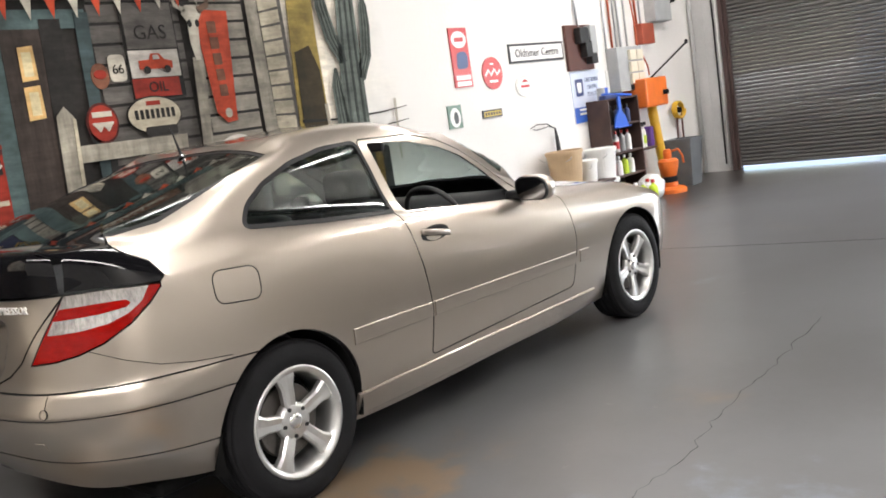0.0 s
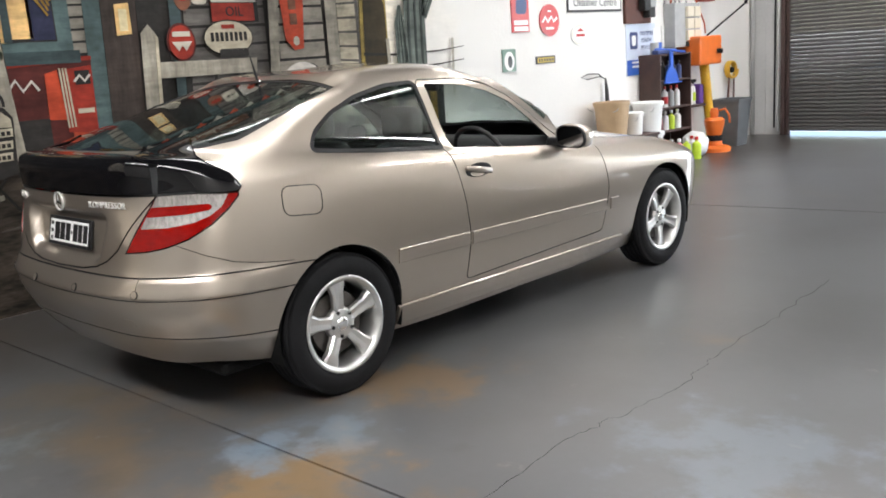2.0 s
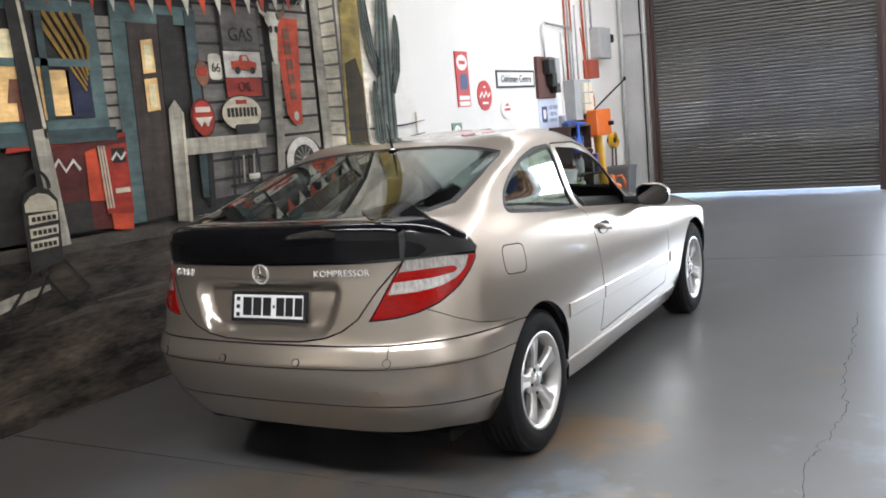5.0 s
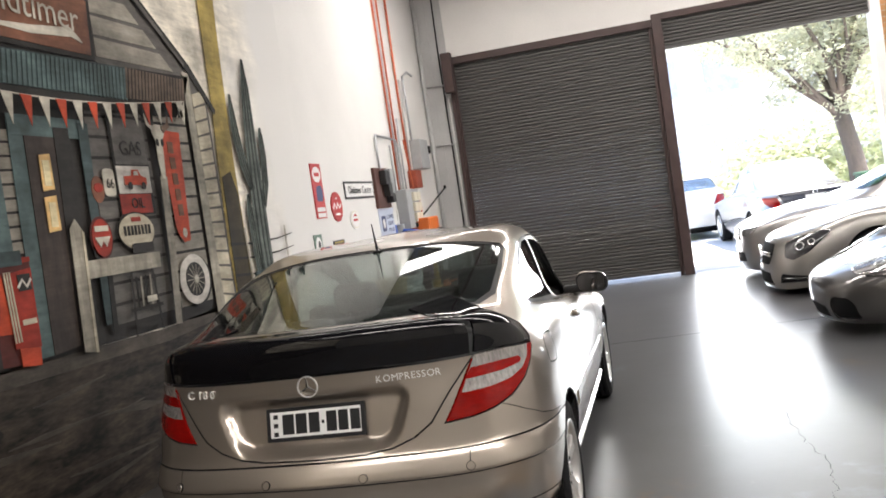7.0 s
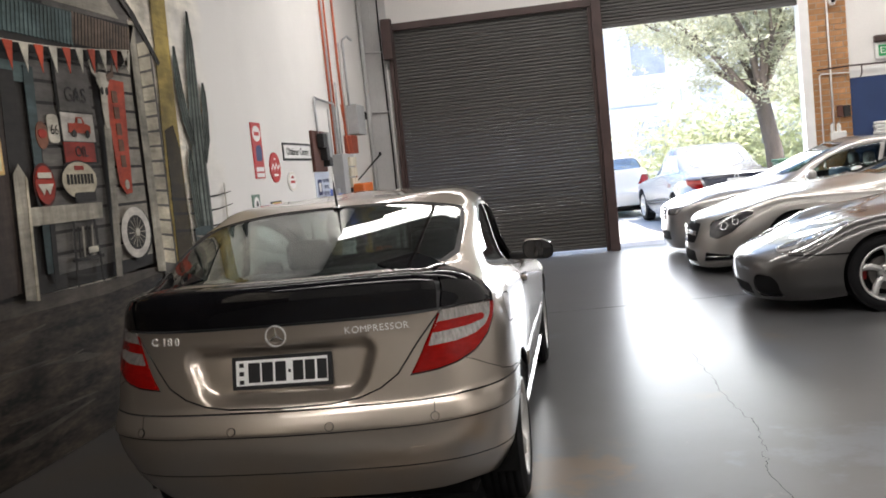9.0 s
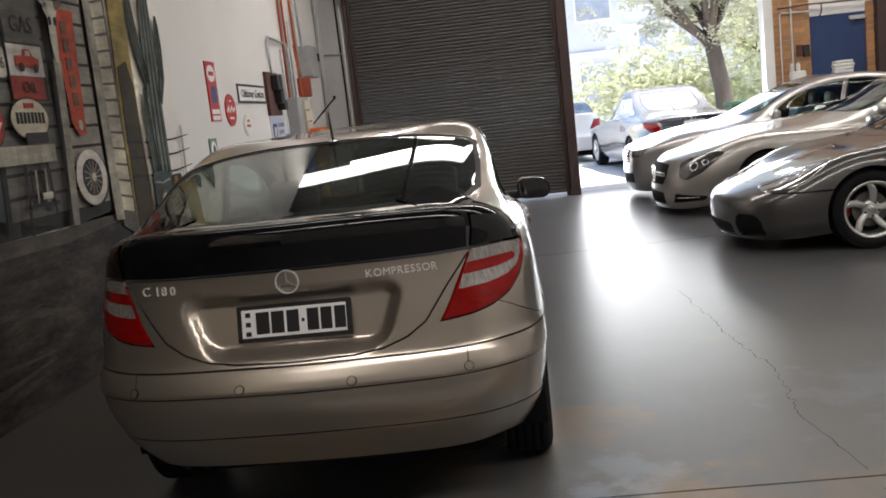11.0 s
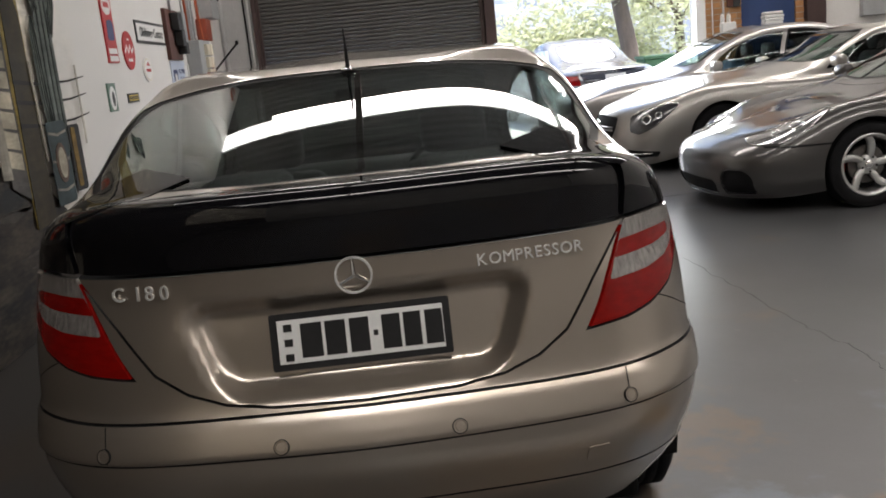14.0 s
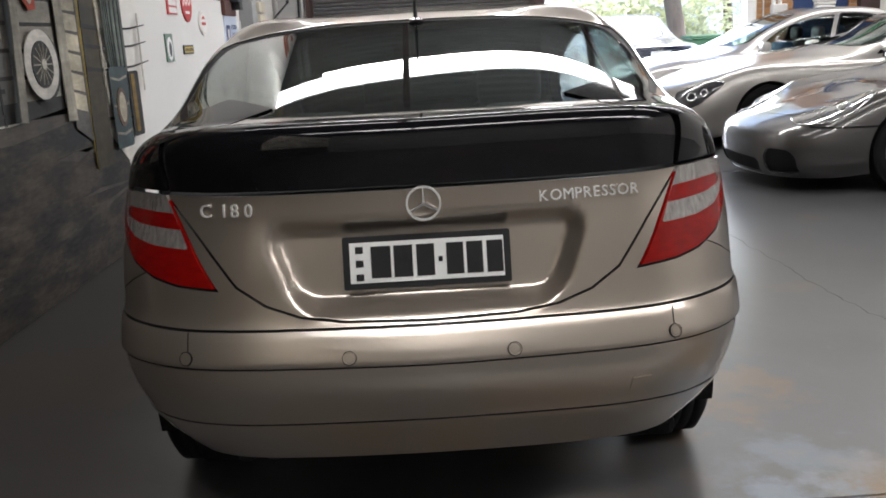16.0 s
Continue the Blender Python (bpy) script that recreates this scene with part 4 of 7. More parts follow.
class Shell:
    """Half a car's skin, from which panels are cut; each panel keeps the skin's smooth normals."""

    def __init__(self, g, thick=0.012):
        self.g, self.n = g, grid_normals(g)
        nu, nv = g.shape[:2]
        self.verts, self.normals = g.reshape(-1, 3), self.n.reshape(-1, 3)
        self.faces = grid_faces(nu, nv)
        self.tree = bvhtree.BVHTree.FromPolygons([tuple(v) for v in self.verts], self.faces)
        self.mesh = self.solid(0.0, thick)

    def solid(self, top, thick):
        """A closed sheet of the skin, from top to thick below it."""
        nu, nv = self.g.shape[:2]
        def lower(d):
            a = self.g - self.n * d
            a[0, :, 0] = a[-1, :, 0] = 0
            a[:, -1, 0] = 0
            a[..., 0] = np.maximum(a[..., 0], 0)
            return a.reshape(-1, 3)
        v = np.concatenate([lower(top), lower(thick)])
        k = nu * nv
        f = list(self.faces) + [tuple(k + i for i in q[::-1]) for q in self.faces]
        rim = [i * nv for i in range(nu)] + [(nu - 1) * nv + j for j in range(1, nv)] + [i * nv + nv - 1 for i in range(nu - 2, -1, -1)] + [j for j in range(nv - 2, 0, -1)]
        for a, b in zip(rim, rim[1:] + rim[:1]):
            f.append((b, a, k + a, k + b))
        return mesh_of("skin", v, f)

    def at(self, origin, way):
        """Where a ray meets the skin, and its normal there."""
        p, n, i, d = self.tree.ray_cast(Vector(origin), Vector(way))
        return (p, self.normal(p)) if p else (None, None)

    def normal(self, p):
        q, n, i, d = self.tree.find_nearest(Vector(p))
        f = self.faces[i]
        w = [1 / (1e-4 + (Vector(self.verts[k]) - q).length) for k in f]
        s = sum((Vector(self.normals[k]) * a for k, a in zip(f, w)), Vector())
        return s.normalized()


def cut(me, bm, op):
    """The mesh with the solid taken away (DIFFERENCE) or all but it (INTERSECT)."""
    a, b = new("work", me), new("tool", bpy.data.meshes.new("tool"))
    bm.to_mesh(b.data)
    bm.free()
    mod = a.modifiers.new("cut", "BOOLEAN")
    mod.operation, mod.object, mod.solver = op, b, "EXACT"
    out = bpy.data.meshes.new_from_object(a.evaluated_get(bpy.context.evaluated_depsgraph_get()))
    tool = b.data
    bpy.data.objects.remove(a), bpy.data.objects.remove(b)
    bpy.data.meshes.remove(tool)
    return out


def finish(me, shell, both=True, name="panel", lift=0.0, edge=None):
    """Mirrors a cut half over the middle plane where asked, and gives it the skin's normals."""
    bm = bmesh.new()
    bm.from_mesh(me)
    for v in bm.verts:
        if v.co.x < 1e-4:
            v.co.x = 0.0
    bmesh.ops.delete(bm, geom=[f for f in bm.faces if all(v.co.x == 0.0 for v in f.verts)], context="FACES_ONLY")
    if both:
        both_sides(bm)
        bmesh.ops.remove_doubles(bm, verts=[v for v in bm.verts if v.co.x == 0.0], dist=1e-6)
    out = bpy.data.meshes.new(name)
    bm.to_mesh(out)
    bm.free()
    near = []
    for v in out.vertices:
        s = -1 if v.co.x < 0 else 1
        n = shell.normal((abs(v.co.x), v.co.y, v.co.z))
        near.append(Vector((n.x * s if v.co.x else 0.0, n.y, n.z)).normalized())
    if lift:
        for v, n in zip(out.vertices, near):
            v.co += n * lift
    loops = [(0, 0, 0)] * len(out.loops)
    for f in out.polygons:
        f.use_smooth = True
        fn = f.normal
        for li in f.loop_indices:
            n = near[out.loops[li].vertex_index]
            d = fn.dot(n)
            loops[li] = tuple(n) if d > 0.75 else (tuple(-n) if d < -0.75 else tuple(fn))
        # edge and inner faces get the dark second material: the gaps' shade as colour
        f.material_index = 0 if fn.dot(near[f.vertices[0]]) > 0.6 else 1
    out.normals_split_custom_set(loops)
    if edge:
        out.materials.append(edge[0])
        out.materials.append(edge[1])
    else:
        out.polygons.foreach_set("material_index", [0] * len(out.polygons))
    return out


def mirrored(me, name):
    """The mesh on the car's other side."""
    out = me.copy()
    out.name = name
    bm = bmesh.new()
    bm.from_mesh(me)
    nrm = {}
    loops_old = [tuple(c.vector) for c in me.corner_normals]
    starts = [(f.loop_start, f.loop_total) for f in me.polygons]
    verts = [(-v.co.x, v.co.y, v.co.z) for v in me.vertices]
    faces, normals = [], []
    for f in me.polygons:
        idx = list(f.loop_indices)[::-1]
        faces.append([me.loops[i].vertex_index for i in idx])
        normals += [(-loops_old[i][0], loops_old[i][1], loops_old[i][2]) for i in idx]
    bm.free()
    bpy.data.meshes.remove(out)
    out = mesh_of(name, verts, faces, None, True)
    for ma in me.materials:
        out.materials.append(ma)
    out.polygons.foreach_set("material_index", [f.material_index for f in me.polygons])
    out.normals_split_custom_set(normals)
    return out


def on_skin(shell, pts, way, lift=0.0):
    """Points dropped on the skin along a direction."""
    out = []
    for p in pts:
        q, n = shell.at(Vector(p) - Vector(way) * 2, way)
        if q is not None:
            out.append((q + n * lift, n))
    return out


def moulding(shell, pts, half, height, way=(-1, 0, 0), bm=None):
    """A low rounded strip laid on the skin along points."""
    bm = bm or bmesh.new()
    rows = on_skin(shell, pts, way)
    prof = [(-1, -0.4), (-.97, 0.7), (-.86, 1), (0, 1.12), (.86, 1), (.97, 0.7), (1, -0.4)]
    rings = []
    for i, (p, n) in enumerate(rows):
        d = (rows[min(i + 1, len(rows) - 1)][0] - rows[max(i - 1, 0)][0]).normalized()
        s = d.cross(n).normalized()
        rings.append([bm.verts.new(p + s * a * half + n * b * height) for a, b in prof])
    for r, q in zip(rings, rings[1:]):
        for k in range(len(prof) - 1):
            bm.faces.new((r[k], r[k + 1], q[k + 1], q[k]))
    bm.faces.new(rings[0])
    bm.faces.new(rings[-1][::-1])
    bmesh.ops.recalc_face_normals(bm, faces=bm.faces)
    return bm


def both_sides(bm):
    """The bmesh and its mirror image."""
    r = bmesh.ops.duplicate(bm, geom=bm.verts[:] + bm.edges[:] + bm.faces[:])
    for v in r["geom"]:
        if isinstance(v, bmesh.types.BMVert):
            v.co.x = -v.co.x
    bmesh.ops.reverse_faces(bm, faces=[f for f in r["geom"] if isinstance(f, bmesh.types.BMFace)])
    return bm


def line_pts(pairs, n, make):
    """n points along pairs, each turned into a place."""
    t = np.linspace(0, 1, n)
    k = np.linspace(0, 1, len(pairs))
    a = np.array(pairs, float)
    cols = [np.interp(t, k, a[:, i]) for i in range(a.shape[1])]
    return [make(*v) for v in zip(*cols)]


def tyre_mesh(r, rim, w):
    h = w / 2
    prof = [(rim - .012, -h * .78), (rim + .004, -h * .92), (rim + .03, -h * .99), (r - .055, -h), (r - .022, -h * .93), (r - .006, -h * .80)]
    tread = []
    for a in (-.62, -.3, .02, .34, .66):
        tread += [(r, h * (a - .14)), (r, h * (a + .11)), (r - .007, h * (a + .12)), (r - .007, h * (a + .15))]
    prof += tread + [(p[0], -p[1]) for p in prof[::-1]]
    return lathe(prof, 64, axis="x")


def wheel(car, at, side, r=0.316, rim=0.212, w=0.205, spokes=5, wide=0.30, dish=0.02, style="flat", turn=0.0):
    """A wheel with tyre, rim, spokes, hub cap, bolts and brake disc; side +1 looks to +x."""
    hold = part("wheel", bpy.data.meshes.new("wheel"), None, car, m=Matrix.Translation(at) @ Matrix.Diagonal((side, 1, 1, 1)) @ Matrix.Rotation(turn, 4, "X"))
    part("tyre", tyre_mesh(r, rim, w), M["rubber"], hold, "black rubber tyre with grooved tread", True)
    h = w / 2
    lip = [(rim - .004, h * .97), (rim + .006, h * .96), (rim + .006, h * .86), (rim - .012, h * .80), (rim - .02, h * .3), (rim - .03, -h * .6), (rim - .012, -h * .8), (rim - .018, -h * .8), (rim - .036, -h * .6), (rim - .026, h * .3), (rim - .020, h * .84)]
    part("rim", lathe(lip, 64, axis="x", closed=True), M["alloy"], hold, "silver alloy rim", True)
    x0 = h * .86
    for k in range(spokes):
        a = 2 * math.pi * (k + .0) / spokes
        bm = bmesh.new()
        rings = []
        for f in (0, .15, .35, .6, .82, 1.0):
            rad = .045 + f * (rim - .052)
            half = (wide * (.5 + .10 * f + .22 * (f > .8)) * .18) if style == "flat" else .022 + .012 * f
            swirl = 0.0 if style == "flat" else .30 * f * f
            face = x0 - dish * (1 - f) ** 1.5 - .004 * (f > .9)
            ring = []
            for s, d in ((-1, -.030), (-1, -.008), (-.72, 0), (0, -.004 if style == "flat" else .004), (.72, 0), (1, -.008), (1, -.030)):
                ring.append(bm.verts.new((face + d, rad * math.sin(swirl) + s * half, rad * math.cos(swirl))))
            rings.append(ring)
        for p, q in zip(rings, rings[1:]):
            for j in range(6):
                bm.faces.new((p[j], p[j + 1], q[j + 1], q[j]))
            bm.faces.new((p[6], p[0], q[0], q[6]))
        bmesh.ops.recalc_face_normals(bm, faces=bm.faces)
        bmesh.ops.rotate(bm, verts=bm.verts, matrix=Matrix.Rotation(a, 3, "X"))
        part("spoke", bm, M["alloy"], hold, smooth=False)
    hub = lathe([(0, x0 - dish + .004), (.060, x0 - dish + .004), (.074, x0 - dish - .004), (.078, x0 - dish - .03), (0, x0 - dish - .03)], 32, axis="x")
    part("hub", hub, M["alloy"], hold, smooth=True)
    part("hub_cap", lathe([(0, x0 - dish + .012), (.022, x0 - dish + .011), (.031, x0 - dish + .007), (.033, x0 - dish)], 28, axis="x"), M["chrome"], hold, "chrome hub cap", True)
    for k in range(5):
        a = 2 * math.pi * (k + .5) / 5
        part("wheel_bolt", rod((x0 - dish - .012, .056 * math.cos(a), .056 * math.sin(a)), (x0 - dish + .008, .056 * math.cos(a), .056 * math.sin(a)), .009, n=6), M["trim"], hold)
    part("brake_disc", lathe([(.05, .028), (.140, .028), (.143, .02), (.143, .004), (.05, .004)], 40, axis="x"), M["disc"], hold)
    part("wheel_back", lathe([(0, -.02), (rim - .04, -.02), (rim - .035, -.03), (0, -.03)], 32, axis="x"), M["dark"], hold)
    return hold

# ---------- the champagne coupe ----------
S = 0.70710678
HERO_X = [
    (0, .30, .54, .655, .72, .755, .765, .765, .765, .765, .74, .60, .30, 0),
    (0, .31, .58, .725, .787, .812, .815, .815, .815, .815, .80, .65, .33, 0),
    (0, .31, .605, .775, .83, .852, .85, .85, .85, .855, .83, .68, .34, 0),
    (0, .31, .60, .765, .825, .848, .85, .85, .85, .853, .83, .68, .34, 0),
    (0, .31, .575, .745, .81, .832, .838, .838, .835, .835, .81, .66, .33, 0),
    (0, .30, .565, .725, .785, .785, .795, .797, .79, .765, .73, .60, .31, 0),
    (0, .30, .555, .69, .74, .728, .74, .745, .735, .70, .66, .54, .28, 0),
    (0, .28, .50, .60, .64, .685, .680, .676, .665, .60, .52, .40, .20, 0),
    (0, .24, .43, .52, .56, .588, .600, .606, .55, .40, .36, .30, .15, 0),
    (0, .16, .27, .30, .32, .35, .36, .36, .33, .24, .20, .17, .09, 0),
    (0,) * 14]
HERO_Y = [
    (.16, .17, .215, .32, .45, .87, 1.5, 2.2, 2.9, 3.58, 3.95, 4.12, 4.22, 4.25),
    (.07, .08, .13, .27, .43, .87, 1.5, 2.2, 2.9, 3.58, 3.97, 4.18, 4.28, 4.31),
    (-.02, 0, .065, .225, .42, .87, 1.5, 2.2, 2.9, 3.58, 3.98, 4.22, 4.32, 4.343),
    (.015, .03, .09, .24, .42, .87, 1.5, 2.2, 2.9, 3.58, 3.98, 4.22, 4.32, 4.34),
    (.05, .06, .115, .255, .42, .87, 1.5, 2.2, 2.9, 3.58, 3.98, 4.19, 4.29, 4.31),
    (.06, .075, .145, .295, .43, .87, 1.5, 2.2, 2.85, 3.55, 3.93, 4.12, 4.22, 4.25),
    (.065, .08, .15, .29, .43, .87, 1.5, 2.2, 2.75, 3.45, 3.85, 4.03, 4.12, 4.15),
    (.155, .175, .25, .37, .50, .90, 1.5, 2.15, 2.62, 3.2, 3.65, 3.85, 3.95, 3.98),
    (.225, .255, .33, .46, .60, 1.02, 1.5, 2.05, 2.62, 3.1, 3.5, 3.72, 3.83, 3.87),
    (.29, .34, .42, .55, .70, 1.06, 1.5, 2.0, 2.65, 3.12, 3.45, 3.66, 3.76, 3.80),
    (.34, .40, .50, .62, .78, 1.10, 1.5, 1.98, 2.66, 3.13, 3.42, 3.62, 3.72, 3.76)]
HERO_Z = [
    (.285, .285, .285, .28, .26, .21, .18, .18, .18, .21, .21, .2, .2, .2),
    (.40, .40, .40, .385, .36, .33, .31, .30, .29, .30, .31, .30, .30, .30),
    (.585, .585, .58, .565, .55, .55, .545, .54, .53, .54, .54, .52, .52, .52),
    (.668, .668, .665, .66, .655, .66, .655, .65, .64, .64, .63, .60, .60, .60),
    (.82, .82, .82, .82, .825, .84, .82, .79, .76, .73, .70, .66, .66, .66),
    (.985, .985, .985, .975, .968, 1.025, .98, .915, .855, .80, .755, .70, .70, .705),
    (1.128, 1.128, 1.118, 1.092, 1.068, 1.085, 1.02, .95, .885, .84, .795, .745, .75, .755),
    (1.142, 1.142, 1.138, 1.136, 1.145, 1.222, 1.23, 1.15, .985, .882, .842, .80, .79, .79),
    (1.158, 1.16, 1.162, 1.178, 1.218, 1.345, 1.388, 1.32, 1.075, .925, .88, .84, .83, .825),
    (1.172, 1.182, 1.192, 1.214, 1.258, 1.370, 1.412, 1.378, 1.125, .945, .905, .87, .855, .848),
    (1.183, 1.195, 1.215, 1.245, 1.288, 1.378, 1.419, 1.404, 1.14, .952, .912, .88, .862, .857)]


def smooth01(a):
    a = np.clip(a, 0, 1)
    return a * a * (3 - 2 * a)


def plate_recess(g, half=.332, lo=.713, hi=.903, deep=.046):
    """Presses the number plate's recess into the tailgate."""
    x, y, z = g[..., 0], g[..., 1], g[..., 2]
    r = .055
    dx, dz = x - (half + (z - .80) * .35 - r), np.abs(z - (lo + hi) / 2) - ((hi - lo) / 2 - r)
    away = np.hypot(np.maximum(dx, 0), np.maximum(dz, 0)) + np.minimum(np.maximum(dx, dz), 0) - r
    m = smooth01(.5 - away / .042) * (y < .3)
    g[..., 1] += deep * m
    return g


def bumper_steps(g):
    """Raises the bumper's sensor strip and its lower lip a little over the rest."""
    x, y, z = g[..., 0], g[..., 1], g[..., 2]
    n = grid_normals(g)
    back = smooth01((.60 - y) / .12)
    drop = np.clip(y, 0, .6)
    strip = smooth01((z - (.592 - .055 * drop)) / .016 + .5) * smooth01((.672 - .035 * drop - z) / .040 + .5)
    lip = smooth01((.428 - .08 * drop - z) / .020 + .5)
    out = np.array([1, 1, 0]) * n
    g += out * ((.009 * strip + .006 * lip) * back)[..., None]
    g[0, :, 0] = 0
    return g


def even_glass(g):
    """Evens out the rear glass and the windscreen to gently curved panes."""
    x, y, z = g[..., 0], g[..., 1], g[..., 2]
    for want, mask in (
            (1.100 + .255 * y - .012 * y * y - .030 * x * x - .22 * x ** 4, smooth01((y - .17) / .09) * smooth01((1.24 - y) / .10) * smooth01((.63 + .06 * smooth01((y - .26) / .30) - x) / .10)),
            (1.408 - .30 * (y - 2.1) - .17 * np.maximum(y - 2.1, 0) ** 2 - .17 * x * x - .10 * (y - 2.1) * x * x, smooth01((y - 2.12) / .14) * smooth01((3.0 - .5 * x * x - y) / .12) * smooth01((.62 - x) / .07))):
        m = mask * (z > .92)
        g[..., 2] = z = z + (want - z) * m
    return g


def along_x(poly, lo, hi):
    return prism(poly, lo, hi, (0, 1, 0), (0, 0, 1), (1, 0, 0))


def along_y(poly, lo, hi):
    return prism(poly, lo, hi, (1, 0, 0), (0, 0, 1), (0, 1, 0))


def along_z(poly, lo, hi):
    return prism(poly, lo, hi, (1, 0, 0), (0, 1, 0), (0, 0, 1))


def diagonal(poly, lo=-.2, hi=.75):
    """(s, z) with s to the corner's outside, from deep in to far out."""
    return prism(poly, lo, hi, (S, S, 0), (0, 0, 1), (S, -S, 0))


QUARTER = rounded([(.85, 1.078), (1.20, 1.037), (1.645, .998), (1.60, 1.19), (1.56, 1.322), (1.36, 1.318), (1.16, 1.282), (1.0, 1.222), (.90, 1.155)], .03)
DOOR_WIN = rounded([(1.715, .988), (2.15, .942), (2.60, .897), (2.52, .985), (2.42, 1.075), (2.27, 1.175), (2.10, 1.24), (1.90, 1.286), (1.63, 1.31)], .02)
DOOR = rounded([(1.67, .335), (1.695, .55), (1.68, .74), (1.638, .95), (1.60, 1.19), (1.575, 1.33), (1.92, 1.318), (2.12, 1.272), (2.30, 1.20), (2.48, 1.09), (2.64, .95), (2.72, .90), (2.90, .875), (2.935, .62), (2.87, .36)], .03)
REAR_GLASS = [(0, .175), (.20, .182), (.40, .225), (.535, .292), (.615, .385), (.655, .54), (.652, .80), (.632, 1.04), (.600, 1.115), (.3, 1.14), (0, 1.145)]
SCREEN = [(0, 2.12), (.3, 2.10), (.50, 2.06), (.545, 2.14), (.585, 2.45), (.60, 2.66), (.52, 2.82), (.3, 2.95), (0, 2.99)]
LAMP = [(.558, .984), (.474, .868), (.405, .765), (.50, .772), (.58, .785), (.67, .812), (.76, .86), (.82, .91), (.858, .955), (.858, .968), (.70, .982)]
LAMP_CLEAR = rounded([(.480, .858), (.60, .861), (.69, .872), (.755, .893), (.800, .925), (.826, .975), (.70, .995), (.568, .995)], .008)
LAMP_BAR = rounded([(.508, .902), (.66, .905), (.752, .914), (.765, .926), (.752, .938), (.66, .940), (.534, .939)], .006)
CAP = [(.558, .988), (.70, .986), (.858, .972), (.87, .99), (.83, 1.045), (.76, 1.085), (.70, 1.12), (.64, 1.20), (.44, 1.20), (.47, 1.13), (.57, 1.10), (.568, 1.05)]
TAIL = [(-.01, .682), (.20, .686), (.30, .699), (.38, .727), (.447, .772), (.52, .872), (.612, .984), (-.01, .984)]
BLACK = [(-.01, .988), (.70, .988), (.72, 1.05), (.72, 1.10), (.72, 1.20), (-.01, 1.20)]
BUMPER = [(-.3, 0), (.95, 0), (.95, .62), (.62, .648), (.36, .664), (.15, .672), (-.3, .674)]
FLAP = rounded([(.605, .843), (.80, .822), (.812, .945), (.615, .962)], .045, 6)
BONNET = [(-.01, 3.06), (.25, 3.04), (.48, 2.96), (.64, 2.98), (.665, 3.3), (.62, 3.75), (.50, 4.02), (.25, 4.12), (-.01, 4.15)]
GAP = .0030


def hero_coupe(m):
    car = thing("coupe", "champagne metallic three-door coupe with black rear panel on the painted floor", "car", m)
    g = loft([list(zip(HERO_X[i], HERO_Y[i], HERO_Z[i])) for i in range(11)], [16, 18, 10, 6, 8, 9, 9, 9, 9, 7, 6, 6, 6], [3, 10, 14, 12, 14, 8, 6, 6, 5, 6])
    bumper_steps(g)
    plate_recess(g)
    even_glass(g)
    sh = Shell(g)
    pane = sh.solid(.005, .0085)
    body = sh.mesh
    for y in (.868, 3.583):
        body = cut(body, rod((.40, y, .318), (1.2, y, .318), .352, n=64), "DIFFERENCE")

    def piece(tool):
        """Cuts one panel out of what is left of the body, with a gap round it."""
        nonlocal body
        got = cut(body, tool(-GAP), "INTERSECT")
        body = cut(body, tool(GAP), "DIFFERENCE")
        return got

    lamp_all = piece(lambda d: diagonal(grown(LAMP, d)))
    cap = piece(lambda d: diagonal(grown(CAP, d), .05))
    black = piece(lambda d: along_y(grown(BLACK, d), -.3, .168))
    black_end = piece(lambda d: along_y(grown([(.50, .988), (.74, .988), (.74, 1.20), (.50, 1.20)], d), -.3, .215))
    tail = piece(lambda d: along_y(grown(TAIL, d), -.3, .40))
    bumper = piece(lambda d: along_x(grown(BUMPER, d), -.5, 1.2))
    door = piece(lambda d: along_x(grown(DOOR, d), .35, 1.2))
    flap = piece(lambda d: along_x(grown(FLAP, d * .8), .35, 1.2))
    bonnet = piece(lambda d: along_z(grown(BONNET, d), .70, 1.3))
    door = cut(door, along_x(DOOR_WIN, .35, 1.2), "DIFFERENCE")
    body = cut(body, along_x(QUARTER, .35, 1.2), "DIFFERENCE")
    body = cut(body, along_z(REAR_GLASS, 1.0, 1.6), "DIFFERENCE")
    body = cut(body, along_z(SCREEN, .9, 1.6), "DIFFERENCE")
    body = cut(body, along_x([(.15, .815), (.26, .748), (.36, .706), (.47, .682), (.62, .662), (.62, .659), (.47, .679), (.36, .703), (.26, .745), (.15, .812)], .3, 1.2), "DIFFERENCE")
    for k, (z0, z1, z2) in enumerate(((.594, .589, .545), (.432, .425, .352))):
        bumper = cut(bumper, along_x([(-.3, z0), (.1, z1), (.9, z2), (.9, z2 - .005), (.1, z1 - .005), (-.3, z0 - .005)], -.5, 1.2), "DIFFERENCE")
    bumper = cut(bumper, along_y([(.571, .592), (.574, .592), (.574, .668), (.571, .668)], -.3, .3), "DIFFERENCE")
    paint, black_m = M["paint"], M["gloss_black"]
    shell = part("body", finish(body, sh, True, "body", 0, (paint, M["trim"])), paint, car)
    part("rear_bumper", finish(bumper, sh, True, "rear_bumper", 0, (paint, M["trim"])), paint, car)
    part("bonnet", finish(bonnet, sh, True, "bonnet", 0, (paint, M["trim"])), paint, car)
    gate = part("tailgate", finish(tail, sh, True, "tailgate", 0, (paint, M["trim"])), paint, car)
    part("tailgate_panel", finish(black, sh, True, "tailgate_panel"), black_m, gate, "gloss black tailgate panel and spoiler lip")
    caps = finish(cap, sh, False, "panel_corner")
    doors = finish(door, sh, False, "door", 0, (paint, M["trim"]))
    made = [(caps, "panel_corner", black_m, ""), (finish(flap, sh, False, "fuel_flap", 0, (paint, M["trim"])), "fuel_flap", paint, "")]
    part("panel_corner", caps, black_m, gate)
